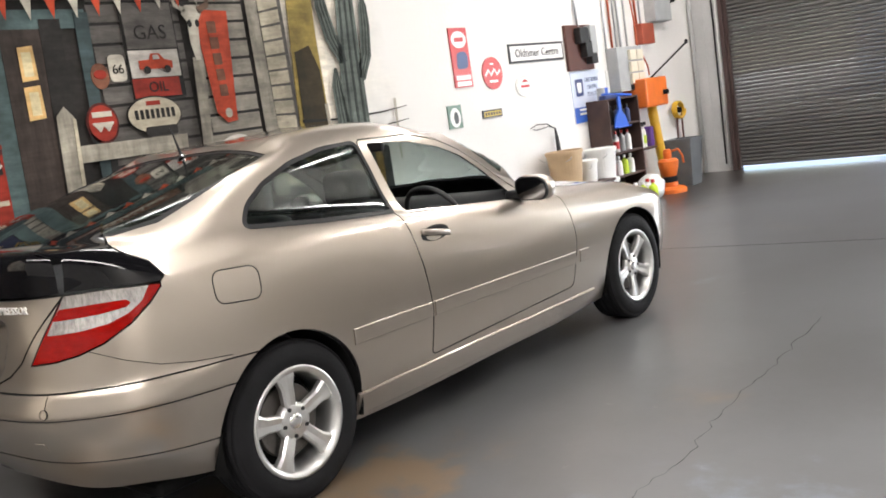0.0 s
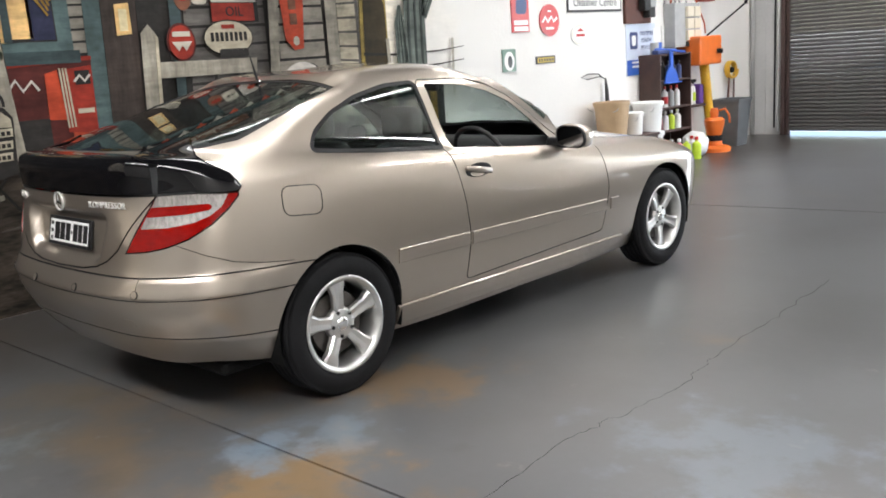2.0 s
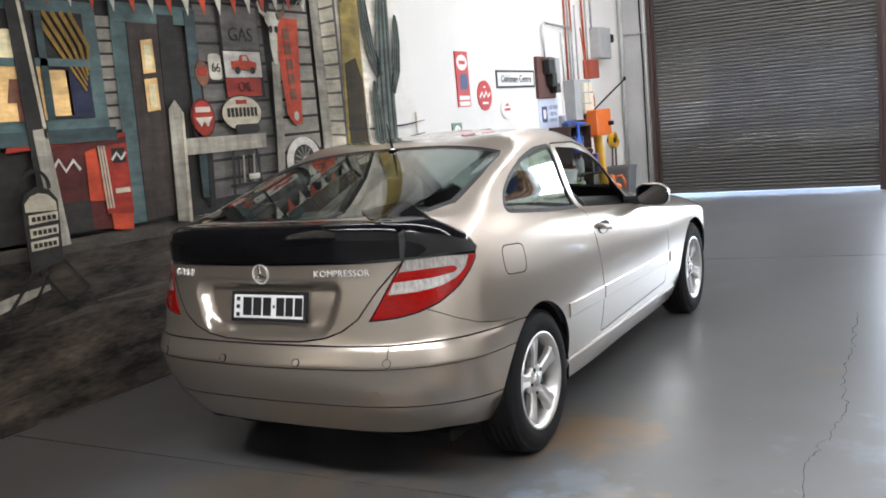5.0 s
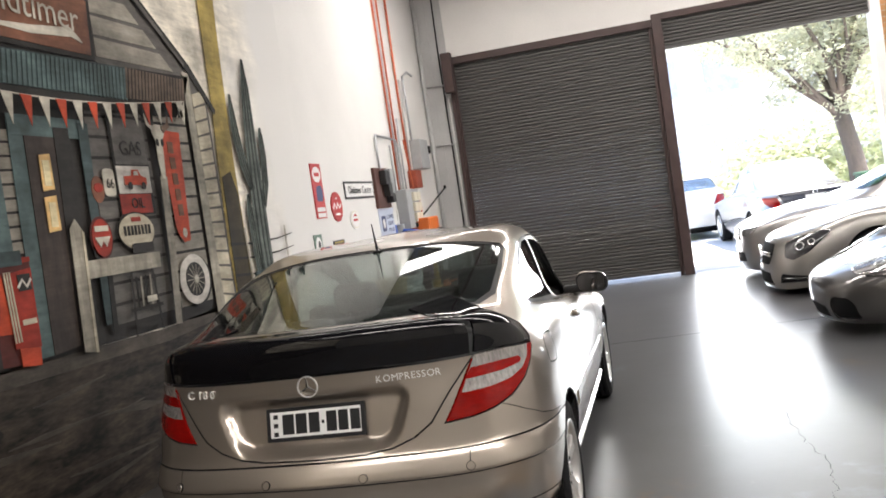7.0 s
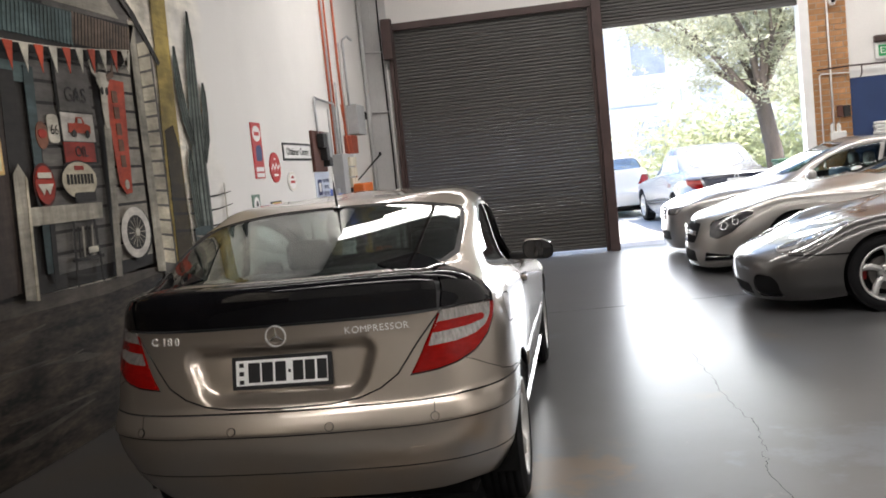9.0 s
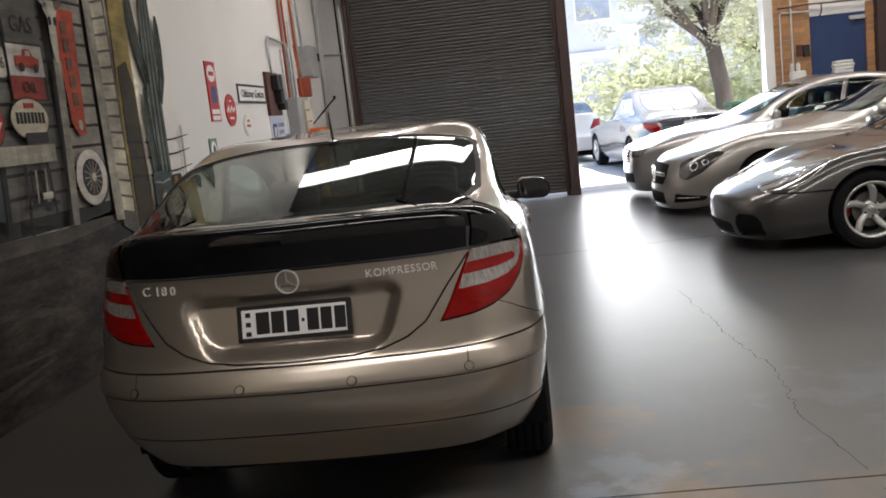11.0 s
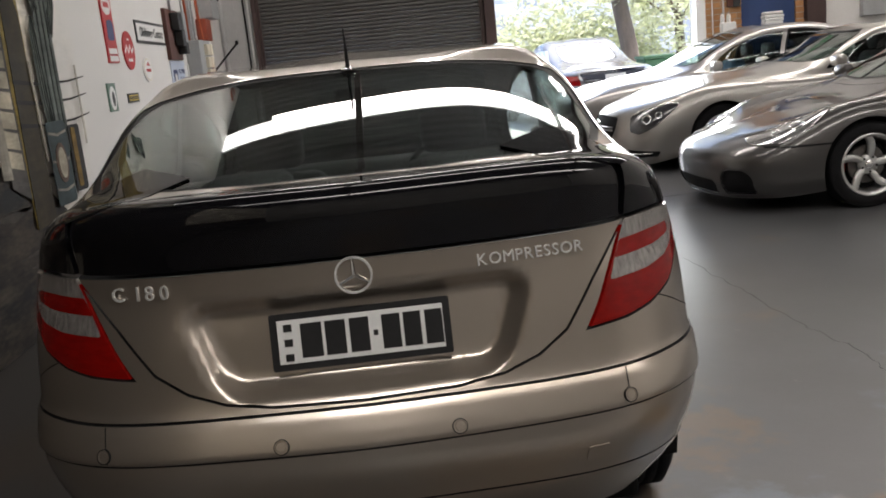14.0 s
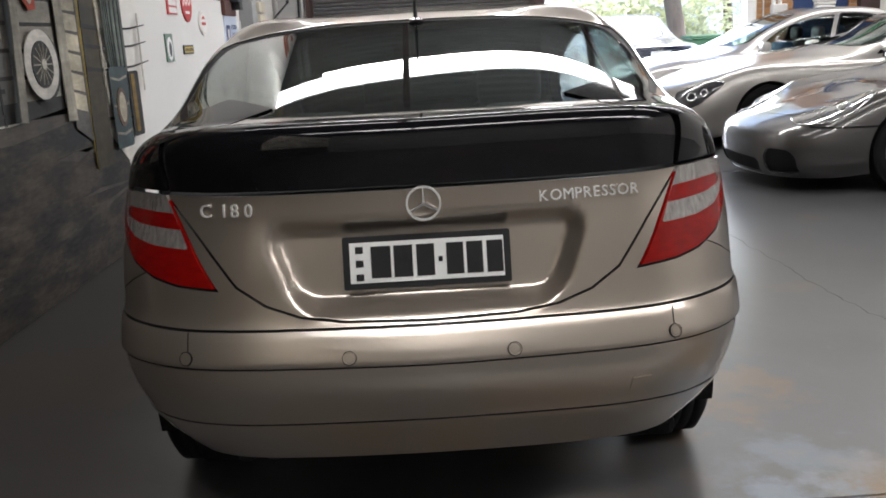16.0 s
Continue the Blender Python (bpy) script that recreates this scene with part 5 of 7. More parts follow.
    part("panel_corner", mirrored(caps, "panel_corner"), black_m, gate)
    ends = finish(black_end, sh, False, "panel_end")
    part("panel_end", ends, black_m, gate)
    part("panel_end", mirrored(ends, "panel_end"), black_m, gate)
    part("fuel_flap", made[1][0], paint, car)
    right = part("door", doors, paint, car)
    left = part("door", mirrored(doors, "door"), paint, car)
    # tail lamps
    lens_clear = cut(lamp_all, diagonal(LAMP_CLEAR), "INTERSECT")
    lens_red = cut(lamp_all, diagonal(grown(LAMP_CLEAR, .0004)), "DIFFERENCE")
    bar = cut(lens_clear, diagonal(LAMP_BAR), "INTERSECT")
    lens_clear = cut(lens_clear, diagonal(grown(LAMP_BAR, .0004)), "DIFFERENCE")
    meshes = [(finish(lens_red, sh, False, "red_lens", .002), M["red_lens"], "red_lens"), (finish(lens_clear, sh, False, "clear_lens", .002), M["clear_lens"], "clear_lens"),
              (finish(bar, sh, False, "red_bar", .002), M["red_lens"], "red_bar")]
    for side in (1, -1):
        lamp = part("tail_lamp", bpy.data.meshes.new("tail_lamp"), None, car, "red and clear wrap-round tail lamp")
        for me, ma, nm in meshes:
            part(nm, me if side > 0 else mirrored(me, nm), ma, lamp)
    # panes
    q = finish(cut(pane.copy(), along_x(grown(QUARTER, .004), .35, 1.2), "INTERSECT"), sh, False, "quarter_window")
    d = finish(cut(pane.copy(), along_x(grown(DOOR_WIN, .004), .35, 1.2), "INTERSECT"), sh, False, "door_window")
    glassy = [part("quarter_window", q, M["glass"], car), part("quarter_window", mirrored(q, "quarter_window"), M["glass"], car),
              part("door_window", mirrored(d, "door_window"), M["glass"], left),
              part("rear_window", finish(cut(pane.copy(), along_z(grown(REAR_GLASS, .004), 1.0, 1.6), "INTERSECT"), sh, True, "rear_window"), M["glass"], car),
              part("windscreen", finish(cut(pane.copy(), along_z(grown(SCREEN, .004), .9, 1.6), "INTERSECT"), sh, True, "windscreen"), M["glass"], car)]
    for o in glassy:
        o.visible_shadow = False
    # black seals round the side windows, a dark band round the rear glass
    for poly, host in ((QUARTER, car), (DOOR_WIN, right)):
        ring = cut(cut(sh.solid(-.0015, .006), along_x(grown(poly, .010), .35, 1.2), "INTERSECT"), along_x(grown(poly, -.008), .3, 1.3), "DIFFERENCE")
        ring = finish(ring, sh, False, "window_seal")
        part("window_seal", ring, M["trim"], host)
        part("window_seal", mirrored(ring, "window_seal"), M["trim"], host if host is car else left)
    inner = grown(REAR_GLASS, -.020)
    inner = [(-.05, inner[0][1])] + inner[1:-1] + [(-.05, inner[-1][1])]
    band = cut(cut(sh.solid(.004, .0095), along_z(grown(REAR_GLASS, .006), 1.0, 1.6), "INTERSECT"), along_z(inner, .9, 1.7), "DIFFERENCE")
    part("glass_border", finish(band, sh, True, "glass_border"), M["trim"], car)
    # side mouldings and sill
    for side in (1, -1):
        for host, a, b in ((car, 1.195, 1.685), (right if side > 0 else left, 1.705, 2.90), (car, 2.945, 3.03)):
            bm = moulding(sh, line_pts([(a, .556 - (a - 1.2) * .026), (b, .556 - (b - 1.2) * .026)], 24, lambda y, z: (0.9, y, z)), .034, .006)
            if side < 0:
                for v in bm.verts:
                    v.co.x = -v.co.x
                bmesh.ops.reverse_faces(bm, faces=bm.faces)
            part("side_moulding", bm, paint, host)
        bm = moulding(sh, line_pts([(1.20, .262), (3.10, .245)], 30, lambda y, z: (0.9, y, z)), .055, .010)
        if side < 0:
            for v in bm.verts:
                v.co.x = -v.co.x
            bmesh.ops.reverse_faces(bm, faces=bm.faces)
        part("sill", bm, paint, car)
    # door handles
    for side, host in ((1, right), (-1, left)):
        p, n = sh.at((1.4, 1.80, .868), (-1, 0, 0))
        # dark oval laid on the skin for the shaded hollow behind the handle
        cup = lathe([(0, -.004), (.030, -.002), (.042, .002), (.046, .0)], 28, axis="x")
        for v in cup.verts:
            v.co = Vector((side * (p.x + .004 + v.co.x), p.y + v.co.y * 2.1, p.z + v.co.z * .8))
        part("handle_recess", cup, M["trim"], host, smooth=True)
        hb = cube((p.x + .012, 1.71, .855), (p.x + .036, 1.90, .885), .011, 3)
        for v in hb.verts:
            f = (v.co.y - 1.805) / .095
            v.co.x = side * (v.co.x - .022 * f * f)
            v.co.z -= .018 * (v.co.y - 1.805) / .1
        bmesh.ops.recalc_face_normals(hb, faces=hb.faces)
        part("door_handle", hb, paint, host, smooth=True)
    # mirrors
    for side, host in ((1, right), (-1, left)):
        cxm = Vector((.885, 2.56, .955))
        bm = bmesh.new()
        bmesh.ops.create_uvsphere(bm, u_segments=24, v_segments=14, radius=1)
        for v in bm.verts:
            c = v.co.copy()
            sq = lambda a: math.copysign(abs(a) ** .7, a)
            y = max(c.y, -.42)
            v.co = Vector((sq(c.x) * .092 + cxm.x, y * .10 + cxm.y, sq(c.z) * .064 + cxm.z - .015 * c.x))
            v.co.x *= side
        bmesh.ops.recalc_face_normals(bm, faces=bm.faces)
        house = part("door_mirror", bm, paint, host, smooth=True)
        for nm, ma, k, y0, y1 in (("mirror_bezel", M["trim"], .93, -.046, -.034), ("mirror_glass", M["mirror"], .83, -.049, -.0462)):
            rim = rounded([(cxm.x + a * k, cxm.z + b * k) for a, b in ((-.104, -.040), (-.070, -.066), (.070, -.070), (.104, -.040), (.104, .020), (.060, .060), (-.070, .066), (-.104, .040))], .03)
            bm = along_y([(side * a, b) for a, b in rim], cxm.y + y0, cxm.y + y1)
            part(nm, bm, ma, house)
        bm = cube((.70, 2.53, .895), (.84, 2.60, .945), .015)
        for v in bm.verts:
            v.co.x *= side
        bmesh.ops.recalc_face_normals(bm, faces=bm.faces)
        part("mirror_foot", bm, M["trim"], house, smooth=True)
    # wheel houses and underside
    for y in (.868, 3.583):
        for side in (1, -1):
            bm = lathe([(.35, .82), (.352, .44), (0, .44)], 48, axis="x")
            for v in bm.verts:
                v.co = Vector((v.co.x * side, v.co.y + y, v.co.z + .318))
            bmesh.ops.bisect_plane(bm, geom=bm.verts[:] + bm.edges[:] + bm.faces[:], plane_co=(0, 0, .22), plane_no=(0, 0, -1), clear_outer=True)
            part("wheel_house", bm, M["dark"], car)
    part("underbody", cube((-.66, .34, .20), (.66, 4.0, .26), .02), M["dark"], car)
    for y, w_at in ((.868, .735), (3.583, .742)):
        for side in (1, -1):
            wheel(car, (side * w_at, y, .316), side, turn=.10 if y < 2 else .55)
    # exhaust, sensors, badges, plate
    for k in (-.50, -.43):
        part("exhaust_pipe", tube([(k, .55, .30), (k, .30, .295), (k, .21, .285)], .024, 14), M["trim"], car, smooth=True)
    for x in (-.576, -.189, .189, .573):
        p, n = sh.at((abs(x), -1, .612), (0, 1, 0))
        n = Vector((n.x * (1 if x > 0 else -1), n.y, n.z))
        p = Vector((x, p.y, p.z))
        q = n.to_track_quat("X", "Z").to_matrix().to_4x4()
        bm = lathe([(0, .0025), (.0095, .0025), (.0105, .001), (.0120, .001), (.0130, .003), (.0148, .003), (.0152, -.002)], 24, axis="x")
        eye = part("parking_sensor", bm, paint, car, m=Matrix.Translation(p + n * .0018) @ q)
        part("sensor_ring", lathe([(.0150, .0005), (.0154, .0034), (.0166, .0032), (.0172, -.001)], 24, axis="x"), M["trim"], eye)
    p, n = sh.at((.495, -1, .485), (0, 1, 0))
    q = n.to_track_quat("X", "Z").to_matrix().to_4x4()
    part("tow_eye_cover", prism(rounded([(-.026, -.02), (.026, -.02), (.026, .02), (-.026, .02)], .006), -.004, .0022, (0, 1, 0), (0, 0, 1), (1, 0, 0)), paint, car, m=Matrix.Translation(p) @ q)
    plate = part("number_plate", cube((-.180, 0, -.0475), (.180, .004, .0475), .001), M["plate_white"], car, "white number plate in a black frame", m=pose(0, .078, .811, -13))
    fr = prism(rounded([(-.196, -.062), (.196, -.062), (.196, .062), (-.196, .062)], .006), -.001, .012, (1, 0, 0), (0, 0, 1), (0, 1, 0))
    part("plate_frame", fr, M["trim"], plate, m=Matrix.Translation((0, .0035, 0)))
    for x0, x1 in ((-.130, -.084), (-.077, -.033), (-.024, .018), (.046, .086), (.093, .131), (.140, .178)):
        part("plate_bar", cube((x0, -.0016, -.037), (x1, 0, .037), 0), M["trim"], plate)
    part("plate_bar", cube((.027, -.0016, -.006), (.037, 0, .006), 0), M["trim"], plate)
    for z in (-.034, -.002, .030):
        part("plate_bar", cube((-.166, -.0016, z - .008), (-.148, 0, z + .008), 0), M["trim"], plate)
    p, n = sh.at((0, -1, .948), (0, 1, 0))
    ring = lathe([(.036, -.004), (.036, .004), (.0405, .004), (.0405, -.004)], 40, axis="x", closed=True)
    star = part("badge", ring, M["badge"], gate, "chrome ring badge with three spokes", m=Matrix.Translation(p + n * .004) @ n.to_track_quat("X", "Z").to_matrix().to_4x4())
    for a in (90, 210, 330):
        part("badge_spoke", rod((.002, 0, 0), (.002, .038 * math.cos(radians(a)), .038 * math.sin(radians(a))), .0062, .002, 6), M["chrome"], star)
    for text, x, size, sp in (("C 180", -.45, .044, .34), ("KOMPRESSOR", .385, .036, .14)):
        p, n = sh.at((abs(x), -1, .947), (0, 1, 0))
        n = Vector((n.x * (1 if x > 0 else -1), n.y, n.z))
        yaw = math.degrees(math.atan2(n.x, -n.y))
        letters(text, size, .0025, M["badge"], gate, pose(x, p.y - .003, .947, 90 - math.degrees(math.asin(n.z)), 0, yaw), "badge_letter", sp)
    # aerial
    p, n = sh.at((0, 1.13, 3), (0, 0, -1))
    mast = part("aerial", rod(p, p + Vector((0, -.03, .13)), .0075, .0022, 8), M["trim"], car)
    part("aerial_foot", lathe([(.024, 0), (.020, .005), (.010, .009), (0, .010)], 20), M["chrome"], mast, smooth=True, m=Matrix.Translation(p))
    # interior
    part("cabin_floor", cube((-.68, .55, .24), (.68, 3.05, .30), .02), M["dark"], car)
    part("dashboard", dash_mesh(), M["dash"], car, smooth=True)
    for x in (-.36, .36):
        seat(car, x, 1.95)
    for x in (-.32, .32):
        seat(car, x, 1.12, low=True)
    st = part("steering_wheel", tube([(.180 * math.cos(a), 0, .180 * math.sin(a)) for a in np.linspace(0, 2 * math.pi, 36, endpoint=False)], .014, 8, True), M["leather"], car, smooth=True, m=pose(.36, 2.36, .86, 24))
    part("wheel_boss", cube((-.07, -.01, -.07), (.07, .05, .05), .03, 3), M["dash"], st, smooth=True)
    for a, b in (((-.17, 0, 0), (.17, 0, 0)), ((0, 0, -.17), (0, 0, 0))):
        part("wheel_spoke", rod(a, b, .018), M["dash"], st)
    part("parcel_shelf", cube((-.66, .26, .93), (.66, .98, .96), .01), M["dash"], car)
    part("rear_mirror", cube((-.12, 2.28, 1.24), (.12, 2.31, 1.30), .012), M["trim"], car)
    return car, sh


def dash_mesh():
    poly = rounded([(2.50, .55), (2.48, .80), (2.56, .93), (2.75, .935), (2.95, .90), (2.98, .55)], .05)
    return prism(poly, -.66, .66, (0, 1, 0), (0, 0, 1), (1, 0, 0))


def seat(car, x, y, low=False):
    """A car seat with cushion, backrest and head restraint."""
    w = .25
    base = part("seat", bpy.data.meshes.new("seat"), None, car, "black leather car seat", m=Matrix.Translation((x, y, 0)))
    part("seat_cushion", cube((-w, -.05, .30), (w, .48, .50), .07, 3), M["leather"], base, smooth=True)
    bm = cube((-w * .96, -.07, .42), (w * .96, .07, 1.00), .06, 3)
    for v in bm.verts:
        v.co.y -= (v.co.z - .45) * .34
        v.co.x *= 1 - max(0, v.co.z - .75) * .5
    part("seat_back", bm, M["leather"], base, smooth=True)
    bm = cube((-.13, -.05, 1.02 if not low else .98), (.13, .05, 1.19 if not low else 1.10), .045, 3)
    for v in bm.verts:
        v.co.y -= .20
    part("head_restraint", bm, M["leather"], base, smooth=True)
    for s in (-.05, .05):
        part("restraint_post", rod((s, -.19, .93), (s, -.20, 1.05), .007), M["chrome"], base)


hero, hero_skin = hero_coupe(Matrix.Identity(4))

# ---------- the other cars ----------
M["silver"] = mat("silver_paint", (0.40, 0.39, 0.38), 0.36, 0.78, 0.012, 2, 30, coat=1.0, uneven=0.1)
M["gunmetal"] = mat("grey_silver_paint", (0.095, 0.091, 0.088), 0.36, 0.78, 0.012, 2, 30, coat=1.0, uneven=0.1)
M["ivory_silver"] = mat("warm_silver_paint", (0.42, 0.405, 0.375), 0.36, 0.78, 0.012, 2, 30, coat=1.0, uneven=0.1)
M["navy_paint"] = mat("dark_navy_paint", (0.02, 0.022, 0.035), 0.12, 0, 0.1, 2, 200, coat=1.0)
M["saloon_grey"] = mat("pale_grey_metallic", (0.34, 0.35, 0.37), 0.22, 0.5, 0.012, 2, 30, coat=1.0, uneven=0.1)
M["white_car"] = mat("white_car_paint", (0.75, 0.75, 0.74), 0.2, 0, 0.03, 2, 200, coat=1.0)
M["caliper"] = mat("red_brake_caliper", (0.40, 0.02, 0.015), 0.4, 0, 0.1, 9, 80)
M["lamp_inside"] = mat("lamp_reflector", (0.55, 0.55, 0.56), 0.18, 0.9, 0.35, 30, 150, 0.5, 90)
M["clear_lamp"] = mat("clear_headlamp", (0.48, 0.48, 0.485), 0.10, 0.7, 0.30, 22, 90, 0.12, 30, coat=1.0)
# opaque pale pane for the saloon: the bright sky's reflection is put into its colour
M["sky_painted_pane"] = mat("window_painted_as_sky", (0.86, 0.87, 0.88), 0.25, 0.3, 0.05, 2, 30, coat=1.0)
M["paper"] = mat("white_paper", (0.75, 0.75, 0.73), 0.7, 0, 0.05, 9, 90)
M["blue_cloth"] = mat("blue_cover", (0.06, 0.14, 0.24), 0.6, 0, 0.3, 9, 90, 0.3)


def morph(ys, yd, zs, wide, blunt=.0):
    """The coupe's cage stretched to another car: length map, height factors along it (lower and upper), width."""
    lines = []
    for j in range(11):
        y = np.array(HERO_Y[j])
        z = np.array(HERO_Z[j])
        ny = np.interp(y, ys, yd)
        k = np.interp(y, zs[0], zs[1]) if j < 5 else np.interp(y, zs[0], zs[2])
        x = np.array(HERO_X[j]) * wide
        front = np.arange(14) >= 10
        if j < 2:
            z = z - front * (.09, .07)[j] / np.maximum(k, .5)
            ny = ny + front * (.07, .05)[j]
        if blunt and j < 6:
            ny[11] += blunt
            x[11] += blunt * .35
            ny[12] += blunt * .35
        lines.append(list(zip(x, ny, z * k)))
    return lines


def front_end(cage, xs, ys, zs):
    """Reshapes a cage ahead of the front axle: one row of five stations for each line."""
    for j in range(11):
        cage[j][9:] = list(zip(xs[j], ys[j], zs[j]))


def corner_front(poly, lo, hi):
    """(s, z) along the front corner, s growing towards the flank."""
    return prism(poly, -hi, -lo, (S, -S, 0), (0, 0, 1), (-S, -S, 0))


def plain_car(name, label, m, cage, paint, axles, track, r, glasses, panels, spoke_style="flat", spokes=5, tint="glass", rims=.225):
    """A car from a cage: body with cut windows, panels and lamps laid in, wheels, dark inside."""
    car = thing(name, label, "car", m)
    g = loft(cage, [9, 8, 7, 5, 6, 7, 7, 8, 8, 8, 7, 8, 9], [2, 4, 4, 5, 5, 5, 4, 5, 4, 5])
    sh = Shell(g)
    body = sh.mesh
    pane = sh.solid(.005, .0085)
    for y in axles:
        body = cut(body, rod((.40, y, r + .004), (1.2, y, r + .004), r + .035, n=48), "DIFFERENCE")
    for pname, tool, ma, lift, both, host in panels:
        got = cut(body, tool(-.002), "INTERSECT")
        body = cut(body, tool(.002), "DIFFERENCE")
        me = finish(got, sh, both, pname, lift, (ma, M["trim"]))
        part(pname, me, ma, car)
        if not both:
            part(pname, mirrored(me, pname), ma, car)
    for pname, tool, both in glasses:
        body = cut(body, tool(0), "DIFFERENCE")
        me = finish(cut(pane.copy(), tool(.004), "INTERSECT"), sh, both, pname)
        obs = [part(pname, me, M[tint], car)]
        if not both:
            obs.append(part(pname, mirrored(me, pname), M[tint], car))
        for o in obs:
            o.visible_shadow = False
        ring = cut(cut(sh.solid(-.001, .006), tool(.012), "INTERSECT"), tool(-.010), "DIFFERENCE")
        me = finish(ring, sh, both, "window_seal")
        part("window_seal", me, M["trim"], car)
        if not both:
            part("window_seal", mirrored(me, "window_seal"), M["trim"], car)
    part("body", finish(body, sh, True, "body", 0, (paint, M["trim"])), paint, car)
    w = .74 * track
    for k, y in enumerate(axles):
        for side in (1, -1):
            wheel(car, (side * w, y, r), side, r=r, rim=rims, w=.225, spokes=spokes, style=spoke_style, turn=.2, dish=.03)
            bm = lathe([(r + .033, .80 * track), (r + .034, .42), (0, .42)], 40, axis="x")
            for v in bm.verts:
                v.co = Vector((v.co.x * side, v.co.y + y, v.co.z + r + .004))
            bmesh.ops.bisect_plane(bm, geom=bm.verts[:] + bm.edges[:] + bm.faces[:], plane_co=(0, 0, .2), plane_no=(0, 0, -1), clear_outer=True)
            part("wheel_house", bm, M["dark"], car)
    lo, hi = axles[0] - .4, axles[1] + .45
    part("underbody", cube((-.66, lo, .14), (.66, hi, .22), .02), M["dark"], car)
    part("cabin_floor", cube((-.62, lo + .4, .24), (.62, axles[1] - .45, .30), .02), M["dark"], car)
    return car, sh


def facing_west(x_nose, y_mid, length):
    """The pose of a car whose nose points to -x."""
    return Matrix.Translation((x_nose + length, y_mid, 0)) @ Matrix.Rotation(radians(90), 4, "Z")


def offset_tool(make, poly, lo, hi):
    return lambda d: make(grown(poly, d), lo, hi)


# rear-engined sports car
SP_Y = ([-.1, 0, .868, 1.5, 1.98, 2.66, 3.05, 3.583, 4.0, 4.343, 4.5], [-.1, 0, 1.10, 1.62, 2.05, 2.72, 3.10, 3.42, 3.92, 4.45, 4.6])
sp_cage = morph(*SP_Y, ([0, .5, .9, 1.5, 2.1, 2.7, 3.1, 3.6, 4.0, 4.35], [.85, .9, 1, 1, .97, .95, .95, .93, .88, .80], [.70, .80, .93, .925, .925, .925, .90, .895, .85, .79]), 1.05, .05)
front_end(sp_cage,
    [(.83, .80, .66, .35, 0), (.88, .85, .72, .39, 0), (.905, .875, .745, .40, 0), (.91, .875, .74, .395, 0), (.91, .865, .72, .385, 0), (.895, .84, .685, .36, 0), (.85, .79, .635, .33, 0), (.74, .70, .56, .28, 0), (.56, .54, .44, .22, 0), (.30, .28, .24, .12, 0), (0,) * 5],
    [(3.42, 3.92, 4.22, 4.38, 4.42), (3.42, 3.93, 4.26, 4.42, 4.45), (3.42, 3.93, 4.27, 4.43, 4.46), (3.42, 3.92, 4.25, 4.41, 4.44), (3.42, 3.90, 4.19, 4.35, 4.38), (3.42, 3.84, 4.07, 4.24, 4.28), (3.40, 3.74, 3.93, 4.10, 4.16), (3.36, 3.62, 3.79, 3.96, 4.02), (3.30, 3.5, 3.66, 3.84, 3.9), (3.25, 3.45, 3.6, 3.75, 3.8), (3.22, 3.42, 3.57, 3.70, 3.75)],
    [(.18, .13, .12, .12, .12), (.28, .22, .20, .20, .20), (.40, .35, .34, .34, .34), (.50, .45, .44, .44, .44), (.60, .535, .505, .50, .50), (.70, .63, .57, .55, .55), (.775, .715, .64, .595, .59), (.805, .765, .695, .635, .63), (.78, .745, .70, .665, .66), (.795, .755, .72, .695, .69), (.805, .765, .73, .705, .70)])
sp_lamp = rounded([(.47, 4.19), (.58, 4.22), (.68, 4.20), (.80, 4.06), (.84, 3.86), (.785, 3.68), (.715, 3.69), (.60, 3.90)], .04)
sp_side = rounded([(1.55, .90), (2.45, .86), (2.75, .845), (2.52, .98), (2.30, 1.10), (2.05, 1.18), (1.72, 1.20), (1.40, 1.12)], .04)
sp_screen = [(0, 2.22), (.3, 2.20), (.50, 2.14), (.56, 2.22), (.62, 2.62), (.60, 2.76), (.52, 2.88), (.3, 3.0), (0, 3.04)]
sp_in = rounded([(.50, .15), (.73, .16), (.75, .29), (.70, .345), (.54, .345), (.49, .29)], .04)
sp_mid = rounded([(-.01, .14), (.40, .14), (.42, .22), (.38, .25), (-.01, .25)], .01)
sp_hood = [(-.01, 3.12), (.30, 3.10), (.55, 3.02), (.60, 3.3), (.58, 3.72), (.50, 4.0), (.44, 4.14), (.25, 4.21), (-.01, 4.23)]
sp_seam = [(3.60, .505), (4.00, .500), (4.16, .505), (4.16, .514), (4.00, .509), (3.60, .514)]
sports, sp_sh = plain_car("sports_car", "grey metallic rear-engined sports coupe with teardrop headlamps", facing_west(2.57, 5.42, 4.45), sp_cage, M["gunmetal"], (1.12, 3.42), 1.06, .318,
    [("windscreen", offset_tool(along_z, sp_screen, .8, 1.5), True), ("side_window", offset_tool(along_x, sp_side, .35, 1.2), False)],
    [("headlamp", offset_tool(along_z, sp_lamp, .40, 1.3), M["clear_lamp"], .004, False, None), ("front_intake", offset_tool(along_y, sp_in, 3.6, 4.8), M["black"], -.012, False, None),
     ("centre_intake", offset_tool(along_y, sp_mid, 3.6, 4.8), M["black"], -.010, True, None), ("bonnet", offset_tool(along_z, sp_hood, .5, 1.3), M["gunmetal"], 0, True, None), ("panel_seam", offset_tool(along_x, sp_seam, .3, 1.2), M["black"], -.003, False, None)], "swirl", 5)
